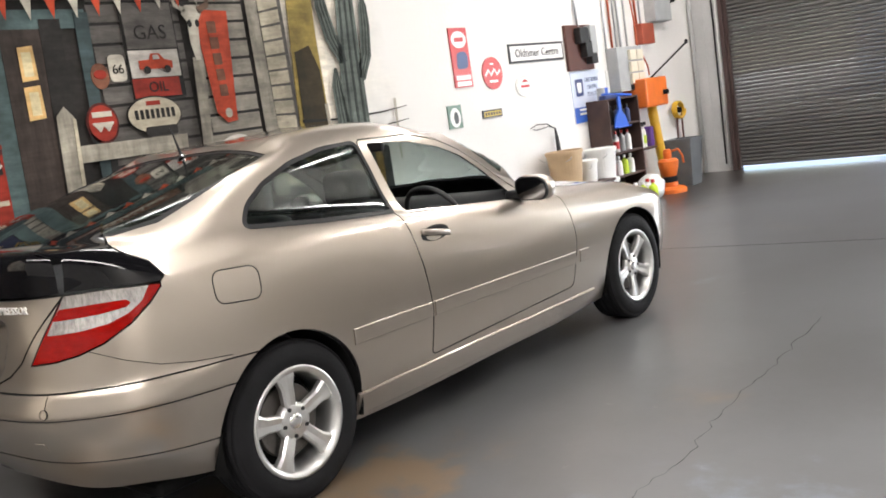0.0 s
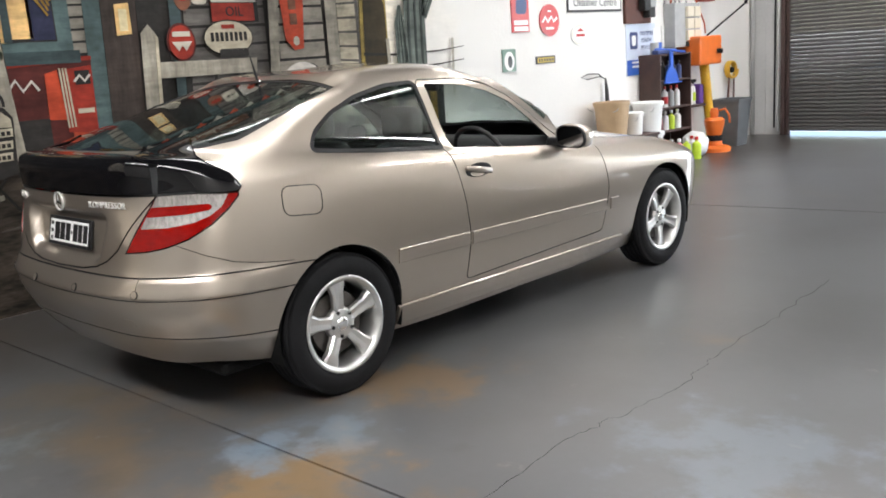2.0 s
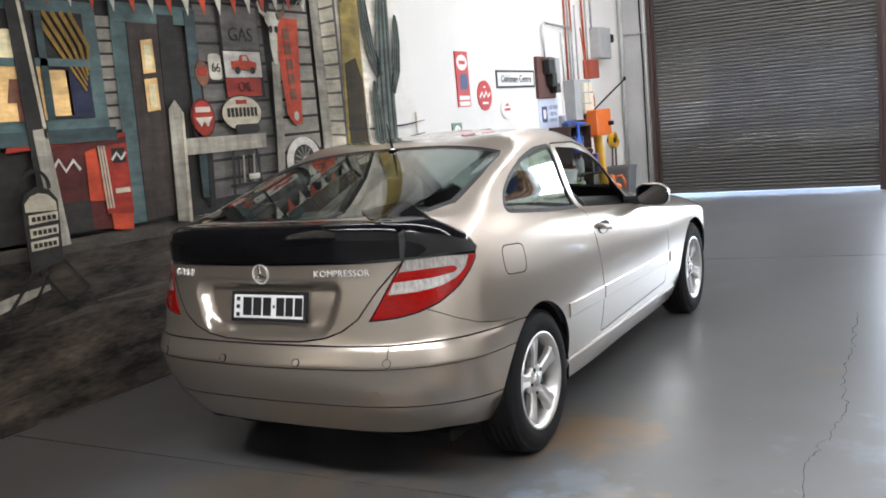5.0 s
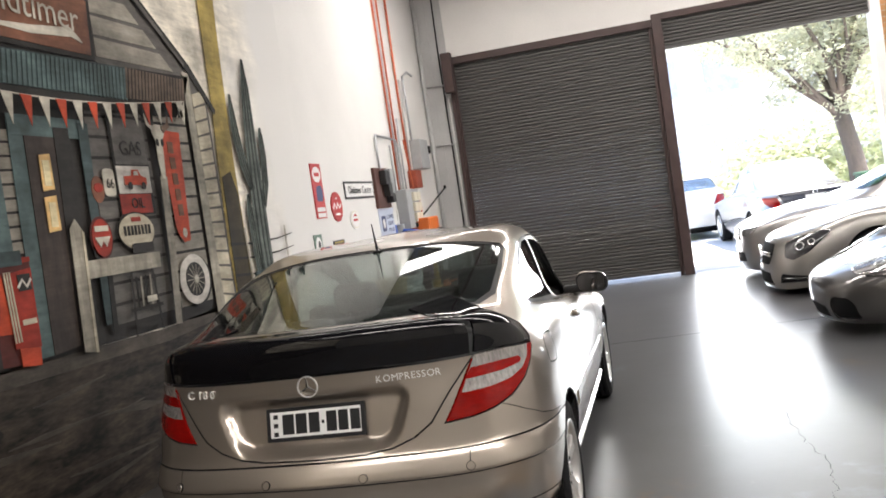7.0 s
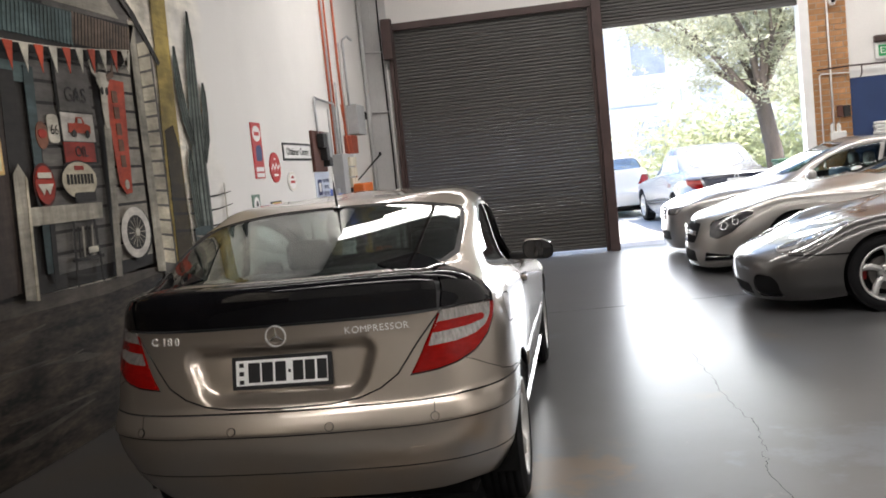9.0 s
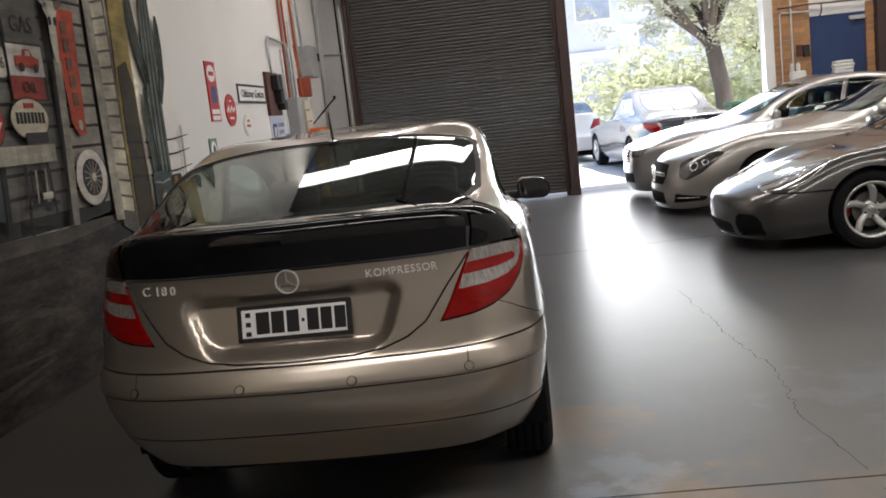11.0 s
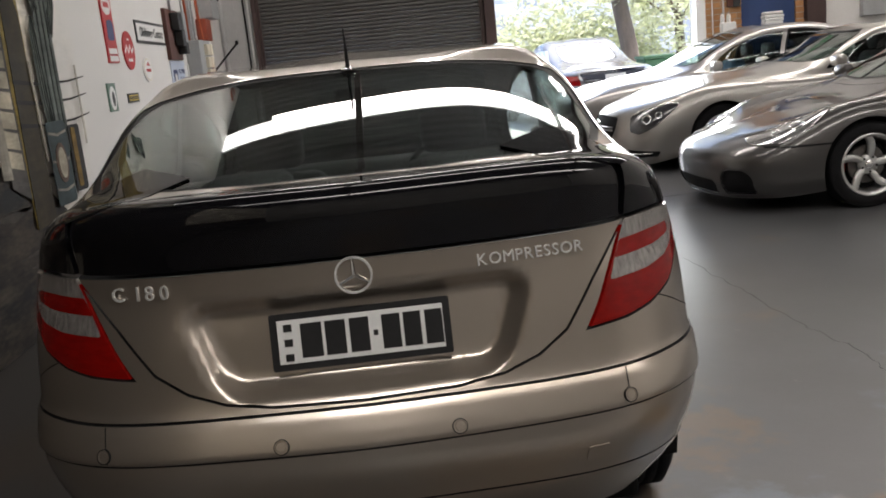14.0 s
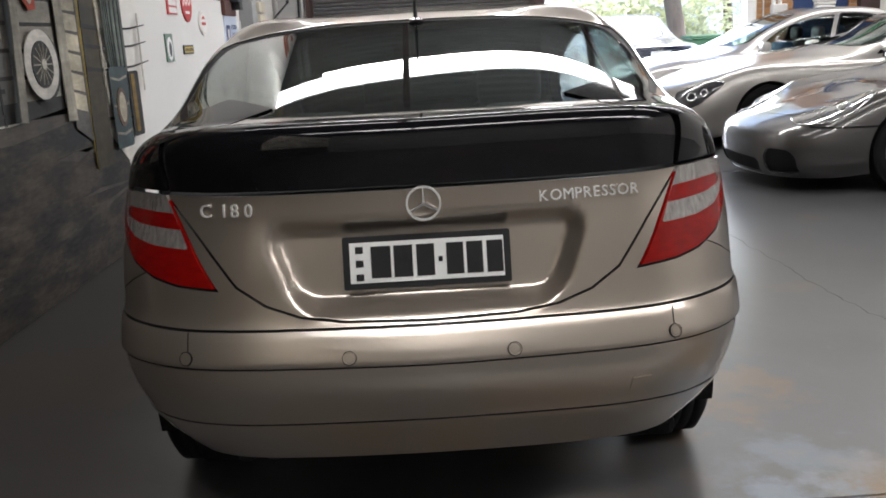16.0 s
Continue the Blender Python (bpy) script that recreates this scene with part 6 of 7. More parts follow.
for side in (1, -1):
    for bx, by, br in ((.715, 3.90, .058), (.66, 4.03, .045)):
        p, n = sp_sh.at((bx, by, 3), (0, 0, -1))
        n = Vector((n.x * side, n.y, n.z))
        bowl = lathe([(0, -.012), (br * .35, -.010), (br * .8, 0), (br, .004), (br * 1.05, .001)], 20, axis="x")
        part("lamp_bowl", bowl, M["chrome"], sports, smooth=True, m=Matrix.Translation((p.x * side, p.y, p.z)) @ Matrix.Translation(n * .006) @ n.to_track_quat("X", "Z").to_matrix().to_4x4())
    rim_pts = [sp_sh.at((bx, by, 3), (0, 0, -1))[0] for bx, by in sp_lamp]
    part("lamp_rim", tube([(q.x * side, q.y, q.z + .004) for q in rim_pts], .006, 6, True), M["chrome"], sports, smooth=True)
    part("brake_caliper", cube((side * .76 - .03, 3.56, .26), (side * .76 + .03, 3.66, .40), .02), M["caliper"], sports)
    hd = cube((side * .93 - .10, 2.62, .86), (side * .93 + .10, 2.74, .98), .045, 3)
    part("door_mirror", hd, M["gunmetal"], sports, smooth=True)
    part("mirror_foot", rod((side * .80, 2.66, .84), (side * .90, 2.68, .90), .02), M["trim"], sports)
part("dashboard", cube((-.6, 2.5, .55), (.6, 2.95, .83), .06), M["dash"], sports, smooth=True)
part("paper_sheet", cube((-.05, 2.55, .842), (.30, 2.85, .846)), M["paper"], sports)
for k in (-.3, .3):
    seat(sports, k, 1.75)

# long-bonnet roadster with closed top
RO_Y = ([-.1, 0, .868, 1.5, 1.98, 2.66, 3.05, 3.583, 4.0, 4.343, 4.5], [-.1, 0, 1.05, 1.45, 1.75, 2.32, 2.72, 3.68, 4.16, 4.60, 4.75])
ro_cage = morph(*RO_Y, ([0, .5, .9, 1.5, 2.1, 2.7, 3.1, 3.6, 4.0, 4.35], [.9, .95, 1, 1, 1, 1, 1, 1.03, 1.04, 1.06], [.86, .90, .94, .93, .93, .95, .98, 1.03, 1.04, 1.06]), 1.055)
front_end(ro_cage,
    [(.82, .80, .64, .34, 0), (.87, .845, .70, .37, 0), (.90, .87, .725, .385, 0), (.905, .87, .72, .385, 0), (.90, .86, .705, .375, 0), (.88, .83, .67, .36, 0), (.82, .77, .615, .33, 0), (.70, .66, .53, .28, 0), (.50, .47, .39, .20, 0), (.27, .26, .22, .12, 0), (0,) * 5],
    [(3.68, 4.14, 4.42, 4.54, 4.58), (3.68, 4.14, 4.44, 4.58, 4.61), (3.68, 4.13, 4.43, 4.57, 4.60), (3.68, 4.11, 4.40, 4.54, 4.58), (3.68, 4.08, 4.36, 4.51, 4.55), (3.66, 4.03, 4.30, 4.46, 4.50), (3.62, 3.95, 4.20, 4.37, 4.42), (3.50, 3.80, 4.03, 4.20, 4.25), (3.40, 3.68, 3.88, 4.05, 4.10), (3.35, 3.60, 3.78, 3.93, 3.98), (3.32, 3.55, 3.73, 3.87, 3.92)],
    [(.19, .11, .08, .08, .08), (.30, .19, .16, .16, .16), (.45, .37, .34, .34, .34), (.56, .48, .46, .46, .46), (.66, .58, .55, .55, .55), (.76, .68, .64, .63, .63), (.83, .765, .71, .69, .69), (.875, .82, .765, .735, .73), (.90, .855, .80, .77, .76), (.925, .88, .83, .795, .785), (.935, .89, .84, .805, .795)])
ro_screen = [(0, 1.88), (.3, 1.86), (.50, 1.80), (.56, 1.88), (.62, 2.22), (.60, 2.36), (.52, 2.50), (.3, 2.62), (0, 2.66)]
ro_side = rounded([(1.20, .97), (2.05, .92), (2.32, .89), (2.14, 1.02), (1.98, 1.12), (1.75, 1.20), (1.45, 1.22), (1.22, 1.15)], .04)
ro_grille = rounded([(-.01, .345), (.42, .36), (.47, .47), (.44, .585), (-.01, .605)], .02)
ro_low = rounded([(-.01, .125), (.50, .13), (.46, .265), (-.01, .275)], .02)
ro_fog = rounded([(-2.72, .155), (-2.36, .175), (-2.33, .225), (-2.68, .265)], .02)
ro_lamp = rounded([(-2.66, .595), (-2.63, .445), (-2.52, .415), (-2.36, .49), (-2.17, .69), (-2.27, .71), (-2.48, .665)], .03)
roadster, ro_sh = plain_car("roadster", "warm silver roadster with closed roof and twin-bar grille", facing_west(2.45, 8.22, 4.6), ro_cage, M["ivory_silver"], (1.05, 3.48), 1.06, .325,
    [("windscreen", offset_tool(along_z, ro_screen, .8, 1.5), True), ("side_window", offset_tool(along_x, ro_side, .35, 1.2), False)],
    [("headlamp", offset_tool(corner_front, ro_lamp, 3.1, 4.2), M["headlamp"], .004, False, None), ("grille", offset_tool(along_y, ro_grille, 4.2, 4.9), M["black"], -.012, True, None),
     ("lower_intake", offset_tool(along_y, ro_low, 4.1, 4.9), M["black"], -.012, True, None), ("fog_recess", offset_tool(corner_front, ro_fog, 3.1, 4.2), M["black"], -.008, False, None)], "flat", 5)
gp, gn = ro_sh.at((.05, 6, .465), (0, -1, 0))
for gz in (.455, .485):
    part("grille_bar", tube([(x, gp.y + .004 - .22 * x * x, gz) for x in np.linspace(-.42, .42, 9)], .011, 8), M["silver"], roadster, smooth=True)
part("grille_bar", lathe([(.085, -.006), (.085, .006), (.10, .006), (.10, -.006)], 32, axis="x", closed=True), M["chrome"], roadster, "chrome ring badge", m=Matrix.Translation((0, gp.y + .012, .465)) @ Matrix.Rotation(radians(90), 4, "Z"))
for side in (1, -1):
    def corner(k, z):
        """A point of the front corner's skin."""
        return ro_sh.at((k * S + 4.5 * S, -k * S + 4.5 * S, z), (-S, -S, 0))

    sq = [corner(k, .215)[0] for k in np.linspace(-2.66, -2.40, 7)]
    part("lamp_strip", tube([(q.x * side, q.y + .004, q.z) for q in sq if q], .008, 6), M["chrome"], roadster, smooth=True)
    sq = [corner(k, z)[0] for k, z in ((-2.64, .605), (-2.56, .64), (-2.46, .668), (-2.36, .69), (-2.27, .71), (-2.18, .70))]
    part("lamp_strip", tube([(q.x * side * 1.004, q.y + .004, q.z) for q in sq if q], .009, 6), M["chrome"], roadster, smooth=True)
    for bk, bz, br in ((-2.46, .56, .052), (-2.345, .60, .04)):
        p, n = corner(bk, bz)
        n = Vector((n.x * side, n.y, n.z))
        bowl = lathe([(br * .55, -.006), (br * .8, 0), (br, .004), (br * 1.05, .001)], 20, axis="x")
        part("lamp_bowl", bowl, M["lamp_inside"], roadster, smooth=True, m=Matrix.Translation((p.x * side, p.y, p.z)) @ Matrix.Translation(n * .006) @ n.to_track_quat("X", "Z").to_matrix().to_4x4())
    part("door_mirror", cube((side * .94 - .10, 2.22, .92), (side * .94 + .10, 2.34, 1.04), .045, 3), M["ivory_silver"], roadster, smooth=True)
    part("mirror_foot", rod((side * .80, 2.26, .88), (side * .90, 2.28, .95), .02), M["trim"], roadster)
part("dashboard", cube((-.6, 2.1, .55), (.6, 2.5, .87), .06), M["dash"], roadster, smooth=True)
sheet = part("paper_sheet", cube((-.02, -.16, 0), (.24, .16, .003)), M["paper"], roadster, m=pose(.30, 2.32, .90, 18))
for k in (-.3, .3):
    seat(roadster, k, 1.40)

# silver coupe by the door
co_cage = morph([-.1, 0, 4.343, 4.5], [-.1, 0, 4.5, 4.66], ([0, 2, 3, 4.35], [1, 1, 1.02, 1.05], [1, 1, 1.02, 1.05]), 1.02)
co_side = [(y * 1.036, z * 1.005) for y, z in DOOR_WIN]
co_q = [(y * 1.036, z * 1.005) for y, z in QUARTER]
co_scr = [(x, y * 1.036) for x, y in SCREEN]
co_grille = rounded([(-.01, .50), (.30, .50), (.35, .68), (-.01, .69)], .02)
co_low = rounded([(-.01, .22), (.5, .24), (.48, .36), (-.01, .36)], .02)
co_lamp = rounded([(.44, .58), (.70, .60), (.76, .70), (.60, .73), (.46, .70)], .05)
silver_coupe, co_sh = plain_car("coupe", "silver two-door coupe with chrome barred grille by the doorway", facing_west(2.36, 10.12, 4.5), co_cage, M["silver"], (.90, 3.71), 1.02, .316,
    [("windscreen", offset_tool(along_z, co_scr, .9, 1.6), True), ("side_window", offset_tool(along_x, co_side, .35, 1.2), False), ("quarter_window", offset_tool(along_x, co_q, .35, 1.2), False)],
    [("headlamp", offset_tool(along_y, co_lamp, 3.7, 4.9), M["clear_lamp"], .004, False, None), ("grille", offset_tool(along_y, co_grille, 3.9, 4.9), M["black"], -.012, True, None),
     ("lower_intake", offset_tool(along_y, co_low, 4.0, 4.9), M["black"], -.012, True, None)], "flat", 5)
for k in range(4):
    p, n = co_sh.at((0, 6, .53 + k * .042), (0, -1, 0))
    bm = bmesh.new()
    tube([(x, p.y + .006 - x * x * .25, .53 + k * .042) for x in np.linspace(-.29, .29, 11)], .009, 8, bm=bm)
    part("grille_bar", bm, M["chrome"], silver_coupe, smooth=True)
for side in (1, -1):
    part("door_mirror", cube((side * .93 - .10, 2.60, .92), (side * .93 + .10, 2.72, 1.04), .045, 3), M["silver"], silver_coupe, smooth=True)
    part("mirror_foot", rod((side * .78, 2.64, .88), (side * .88, 2.66, .95), .02), M["trim"], silver_coupe)
part("dashboard", cube((-.6, 2.5, .55), (.6, 2.9, .90), .06), M["dash"], silver_coupe, smooth=True)
for k in (-.34, .34):
    seat(silver_coupe, k, 1.95)
part("seat_cover", cube((.12, 1.85, .5), (.56, 2.05, 1.0), .06, 3), M["blue_cloth"], silver_coupe, smooth=True)

# dark saloon outside, tail towards the hall
se_cage = morph([-.1, 0, .6, 1.2, 4.343, 4.5], [-.1, 0, 1.0, 1.5, 4.9, 5.05], ([0, .5, 1.0, 1.5, 4.35], [1, 1, 1, 1.02, 1.06], [.98, .92, .97, 1.06, 1.06]), 1.05)
for j, row in ((5, ((.05, .07, .14, .30, .45, 1.2), (.90, .90, .90, .905, .92, .97))), (6, ((.05, .07, .15, .31, .5, 1.2), (.95, .95, .95, .96, .97, 1.01))), (7, ((.06, .08, .16, .33, .6, 1.25), (.97, .97, .975, .985, 1.0, 1.12))),
               (8, ((.09, .11, .2, .4, .75, 1.42), (.985, .985, .99, 1.01, 1.035, 1.27))), (9, ((.11, .14, .25, .5, .9, 1.5), (.995, 1.0, 1.01, 1.035, 1.06, 1.32))), (10, ((.12, .16, .3, .55, .98, 1.55), (1.0, 1.005, 1.015, 1.04, 1.07, 1.335)))):
    for i in range(6):
        se_cage[j][i] = (se_cage[j][i][0], row[0][i], row[1][i])
se_side = rounded([(1.15, 1.06), (2.9, .92), (2.6, 1.12), (2.2, 1.34), (1.6, 1.37)], .05)
se_glass = [(0, 1.04), (.3, 1.06), (.46, 1.12), (.50, 1.25), (.50, 1.52), (.46, 1.64), (0, 1.68)]
saloon, se_sh = plain_car("saloon", "pale grey saloon with dark boot panel parked outside in the sun", pose(3.95, 13.1, 0, 0, 0, 7), se_cage, M["saloon_grey"], (1.1, 3.98), 1.05, .33,
    [("side_window", offset_tool(along_x, se_side, .35, 1.2), False), ("rear_window", offset_tool(along_z, se_glass, .9, 1.7), True)],
    [("tail_lamp", offset_tool(diagonal, [(.50, .73), (.70, .75), (.84, .83), (.82, .92), (.53, .90)], -.2, .8), M["red_lens"], .003, False, None),
     ("boot_panel", offset_tool(along_y, [(-.01, .76), (.50, .78), (.585, .945), (-.01, .96)], -.3, .5), M["navy_paint"], .001, True, None)], "flat", 5, tint="sky_painted_pane")
pl = part("number_plate", cube((-.18, -.012, .79), (.18, -.006, .89)), M["plate_white"], saloon)
p, n = se_sh.at((0, -1, .925), (0, 1, 0))
part("badge", lathe([(.034, -.004), (.034, .004), (.042, .004), (.042, -.004)], 24, axis="x", closed=True), M["chrome"], saloon, m=Matrix.Translation((0, p.y - .01, .925)) @ Matrix.Rotation(radians(90), 4, "Z"))

# white hatchback farther out
wh, wh_sh = plain_car("hatchback", "white hatchback parked outside in full sun", pose(2.1, 18.0, 0, 0, 0, 4), [list(l) for l in co_cage], M["white_car"], (.90, 3.71), 1.02, .316,
    [("side_window", offset_tool(along_x, co_side, .35, 1.2), False), ("rear_window", offset_tool(along_z, REAR_GLASS, 1.0, 1.6), True)],
    [("tail_lamp", offset_tool(diagonal, LAMP, -.2, .75), M["red_lens"], .002, False, None)])

# ---------- things along the white wall ----------
C = {k: mat(k, c, r, me, v, 8, 70) for k, c, r, me, v in (
    ("sign_red", (.50, .02, .02), .35, 0, .08), ("sign_white", (.78, .77, .75), .4, 0, .05), ("sign_navy", (.03, .05, .16), .4, 0, .1), ("sign_black", (.02, .02, .02), .45, 0, .1), ("sign_yellow", (.60, .42, .04), .4, 0, .1),
    ("sign_green", (.10, .18, .13), .4, 0, .15), ("sign_blue", (.03, .10, .42), .4, 0, .08), ("panel_brown", (.09, .032, .022), .55, 0, .2), ("tan_plastic", (.48, .34, .20), .5, 0, .1), ("white_plastic", (.75, .75, .73), .4, 0, .06),
    ("blue_plastic", (.03, .11, .50), .4, 0, .1), ("shelf_wood", (.055, .028, .022), .55, 0, .25), ("orange", (.68, .15, .02), .4, 0, .1), ("yellow_tube", (.62, .36, .02), .35, 0, .1), ("grey_box", (.36, .37, .37), .5, 0, .1),
    ("cream_box", (.68, .63, .50), .5, 0, .08), ("grey_bin", (.13, .14, .15), .55, 0, .15), ("lime", (.50, .65, .04), .4, 0, .1), ("purple", (.10, .03, .22), .45, 0, .1), ("red_plastic", (.50, .03, .03), .4, 0, .1), ("black_rubber", (.02, .02, .02), .6, 0, .2), ("exit_green", (.02, .30, .10), .4, 0, .05), ("copper_red", (.30, .06, .03), .45, 0, .2), ("pink", (.55, .18, .22), .4, 0, .1), ("calendar", (.58, .64, .76), .4, 0, .06), ("fire_red", (.45, .03, .03), .4, 0, .1))}


def wall_sign(name, label, poly, material, thick=.012, x=None):
    """A flat sign fixed on the side wall, (y, z) outline."""
    x0 = XW if x is None else x
    return thing(name, label, "sign", bm=prism(poly, x0, x0 + thick, (0, 1, 0), (0, 0, 1), (1, 0, 0)), material=material)


def on_sign(host, name, poly, material, layer=1, x=None):
    x0 = (XW if x is None else x) + .012 + .0016 * layer
    return part(name, prism(poly, x0 - .0015, x0, (0, 1, 0), (0, 0, 1), (1, 0, 0)), material, host)


s = wall_sign("enamel_sign", "tall red enamel advertising sign with blue figure patch", rect(5.72, 1.62, 6.00, 2.20), C["sign_red"])
on_sign(s, "sign_disc", oval(5.86, 2.085, .115, .082), C["sign_white"])
on_sign(s, "sign_bar", rect(5.79, 2.065, 5.93, 2.105), C["sign_red"], 2)
on_sign(s, "sign_patch", rect(5.735, 1.76, 5.985, 1.98), C["sign_red"])
on_sign(s, "sign_patch", rounded([(5.78, 1.80), (5.95, 1.80), (5.97, 1.92), (5.93, 1.97), (5.80, 1.96)], .04), C["sign_navy"], 2)
for z in (1.715, 1.655):
    on_sign(s, "sign_bar", rect(5.75, z - .022, 5.975, z + .022), C["sign_white"], 2)
s = wall_sign("round_sign", "round red enamel drinks sign with white script", oval(6.35, 1.73, .17, .165), C["sign_red"])
on_sign(s, "sign_script", stroke([(6.22, 1.71), (6.28, 1.765), (6.32, 1.71), (6.38, 1.77), (6.42, 1.715), (6.48, 1.755)], .028), C["sign_white"])
on_sign(s, "sign_bar", rect(6.28, 1.635, 6.42, 1.66), C["sign_white"])
on_sign(s, "sign_bar", rect(6.32, 1.815, 6.38, 1.832), C["sign_white"])
s = wall_sign("name_sign", "long white sign with black border and blackletter lettering", rect(6.68, 1.805, 7.75, 2.01), C["sign_black"])
on_sign(s, "sign_face", rect(6.705, 1.83, 7.725, 1.985), C["sign_white"])
words("Oldtimer Centre", .125, .0008, C["sign_black"], s, Matrix.Translation((XW + .0172, 7.215, 1.905)) @ Euler((radians(90), 0, radians(90))).to_matrix().to_4x4(), "lettering", 1.0)
s = wall_sign("round_sign", "round white sign with small red emblem", oval(6.90, 1.565, .165, .115), C["sign_white"])
on_sign(s, "sign_ring", [(p) for p in oval(6.90, 1.565, .15, .103)], C["cream_box"])
on_sign(s, "sign_face", oval(6.90, 1.565, .135, .092), C["sign_white"], 2)
on_sign(s, "sign_emblem", [(6.83, 1.60), (6.90, 1.635), (6.97, 1.60)], C["sign_red"], 3)
on_sign(s, "sign_bar", rect(6.82, 1.545, 6.98, 1.572), C["sign_red"], 3)
s = wall_sign("small_sign", "small square sign with white bird emblem", rect(5.54, 1.235, 5.75, 1.46), C["sign_green"])
on_sign(s, "sign_emblem", oval(5.645, 1.34, .08, .095), C["sign_white"])
on_sign(s, "sign_emblem", oval(5.655, 1.335, .035, .06), C["sign_black"], 2)
s = wall_sign("small_sign", "small black and yellow tyre maker's sign", rect(6.09, 1.285, 6.42, 1.365), C["sign_black"])
on_sign(s, "sign_bar", rect(6.11, 1.30, 6.40, 1.35), C["sign_yellow"])
for k in range(6):
    on_sign(s, "sign_bar", rect(6.125 + k * .046, 1.31, 6.155 + k * .046, 1.34), C["sign_black"], 2)
# fuse board
fb = thing("fuse_board", "dark brown timber board with black electrical gear", "fuse board", bm=cube((XW, 7.80, 1.66), (XW + .04, 8.36, 2.18), .004), material=C["panel_brown"])
for a, b, ma in (((7.98, 1.96), (8.16, 2.14), "sign_black"), ((8.08, 1.80), (8.22, 1.98), "sign_black"), ((8.20, 1.84), (8.34, 2.16), "grey_box"), ((8.18, 1.72), (8.32, 1.84), "sign_black")):
    part("switch_box", cube((XW + .04, a[0], a[1]), (XW + .13, b[0], b[1]), .01), C[ma], fb)
# calendar
cal = wall_sign("calendar", "white and blue wall calendar with crest", rect(7.84, 1.05, 8.50, 1.655), C["calendar"], .008)
on_sign(cal, "calendar_foot", rect(7.845, 1.055, 8.495, 1.235), C["sign_blue"])
on_sign(cal, "calendar_crest", rounded([(7.92, 1.36), (8.08, 1.36), (8.09, 1.56), (7.91, 1.56)], .03), C["sign_navy"])
on_sign(cal, "calendar_crest", rounded([(7.96, 1.40), (8.04, 1.40), (8.05, 1.52), (7.95, 1.52)], .03), C["sign_white"], 2)
for k, text in enumerate(("OLDTIMER", "CENTRE", "PTY LTD")):
    words(text, .068, .0006, C["sign_navy"], cal, Matrix.Translation((XW + .0150, 8.29, 1.54 - k * .085)) @ Euler((radians(90), 0, radians(90))).to_matrix().to_4x4(), "lettering", .95)
for z in (1.155, 1.205):
    on_sign(cal, "calendar_bar", rect(7.95, z - .012, 8.30, z + .012), C["sign_white"], 2)
# notes pinned beside it
for y0, z0, y1, z1, ma in ((8.46, 1.44, 8.62, 1.60, "white_plastic"), (8.48, 1.30, 8.66, 1.42, "blue_plastic"), (8.66, 1.36, 8.80, 1.62, "white_plastic"), (8.50, 1.14, 8.64, 1.27, "white_plastic")):
    thing("pinned_note", "small paper note pinned to the white wall", "note", group="pinned notes", bm=cube((XW, y0, z0), (XW + .01, y1, z1)), material=C[ma])
# switchboard with cream covers
sb = thing("switchboard", "grey steel switchboard with cream breaker covers", "switchboard", bm=cube((XW, 8.72, 1.34), (XW + .16, 9.36, 1.88), .008), material=C["grey_box"])
for k in range(3):
    for j in range(2):
        part("breaker_cover", cube((XW + .16, 8.98 + j * .18, 1.42 + k * .145), (XW + .20, 9.14 + j * .18, 1.545 + k * .145), .006), C["cream_box"], sb)
part("switchboard_foot", cube((XW + .16, 8.98, 1.345), (XW + .19, 9.34, 1.41), .006), C["sign_black"], sb)
rb = thing("junction_box", "rust red electrical junction box on the wall", "junction box", bm=cube((XW, 9.52, 1.90), (XW + .12, 9.86, 2.16), .01), material=C["copper_red"])
gm = thing("meter_box", "tall grey steel meter box on the wall", "meter box", bm=cube((XW, 9.86, 2.18), (XW + .16, 10.34, 2.62), .012), material=C["grey_box"])


def pipe(label, pts, r, material, name="conduit"):
    return thing(name, label, "conduit", bm=tube(pts, r, 8), material=material, smooth=True)


for y, z0 in ((8.86, 1.88), (9.08, 1.88)):
    pipe("rust orange conduit running up the wall", [(XW + .03, y, z0), (XW + .03, y, 3.2), (XW + .03, y, HC - .25)], .015, M["conduit_red"])
pipe("rust orange conduit running up the wall", [(XW + .03, 9.56, 2.15), (XW + .03, 9.52, 3.2), (XW + .03, 9.56, HC - .25)], .017, M["conduit_red"])
for y, z0, z1 in ((8.72, 1.88, 2.5), (8.98, 1.88, HC - .25), (9.26, 1.88, 2.9), (9.68, 2.15, 3.5)):
    pipe("grey plastic conduit running up the wall", [(XW + .025, y, z0), (XW + .025, y, z1)], .013, M["conduit_grey"])
pipe("galvanised bent pipe over the fuse board", [(XW + .03, 8.10, 2.16), (XW + .03, 8.08, 2.56), (XW + .03, 8.14, 2.61), (XW + .03, 9.02, 2.58), (XW + .03, 9.08, 2.50), (XW + .03, 9.08, 1.88)], .016, M["galv"])
pipe("galvanised pipe with bend in the corner", [(XW + .06, 9.80, 2.60), (XW + .06, 9.80, 3.55), (XW + .10, 9.95, 3.62), (XW + .10, 10.2, 3.60)], .018, M["galv"])
pipe("thin red cable looping down to the switchboard", [(XW + .04, 9.40, 2.6), (XW + .06, 9.44, 2.2), (XW + .09, 9.40, 1.9), (XW + .14, 9.52, 1.62), (XW + .10, 9.62, 1.5)], .010, M["conduit_red"], "cable")
pipe("grey conduit across the front wall", [(XW + .10, YN - .03, 2.56), (-1.62, YN - .03, 2.55)], .013, M["conduit_grey"])
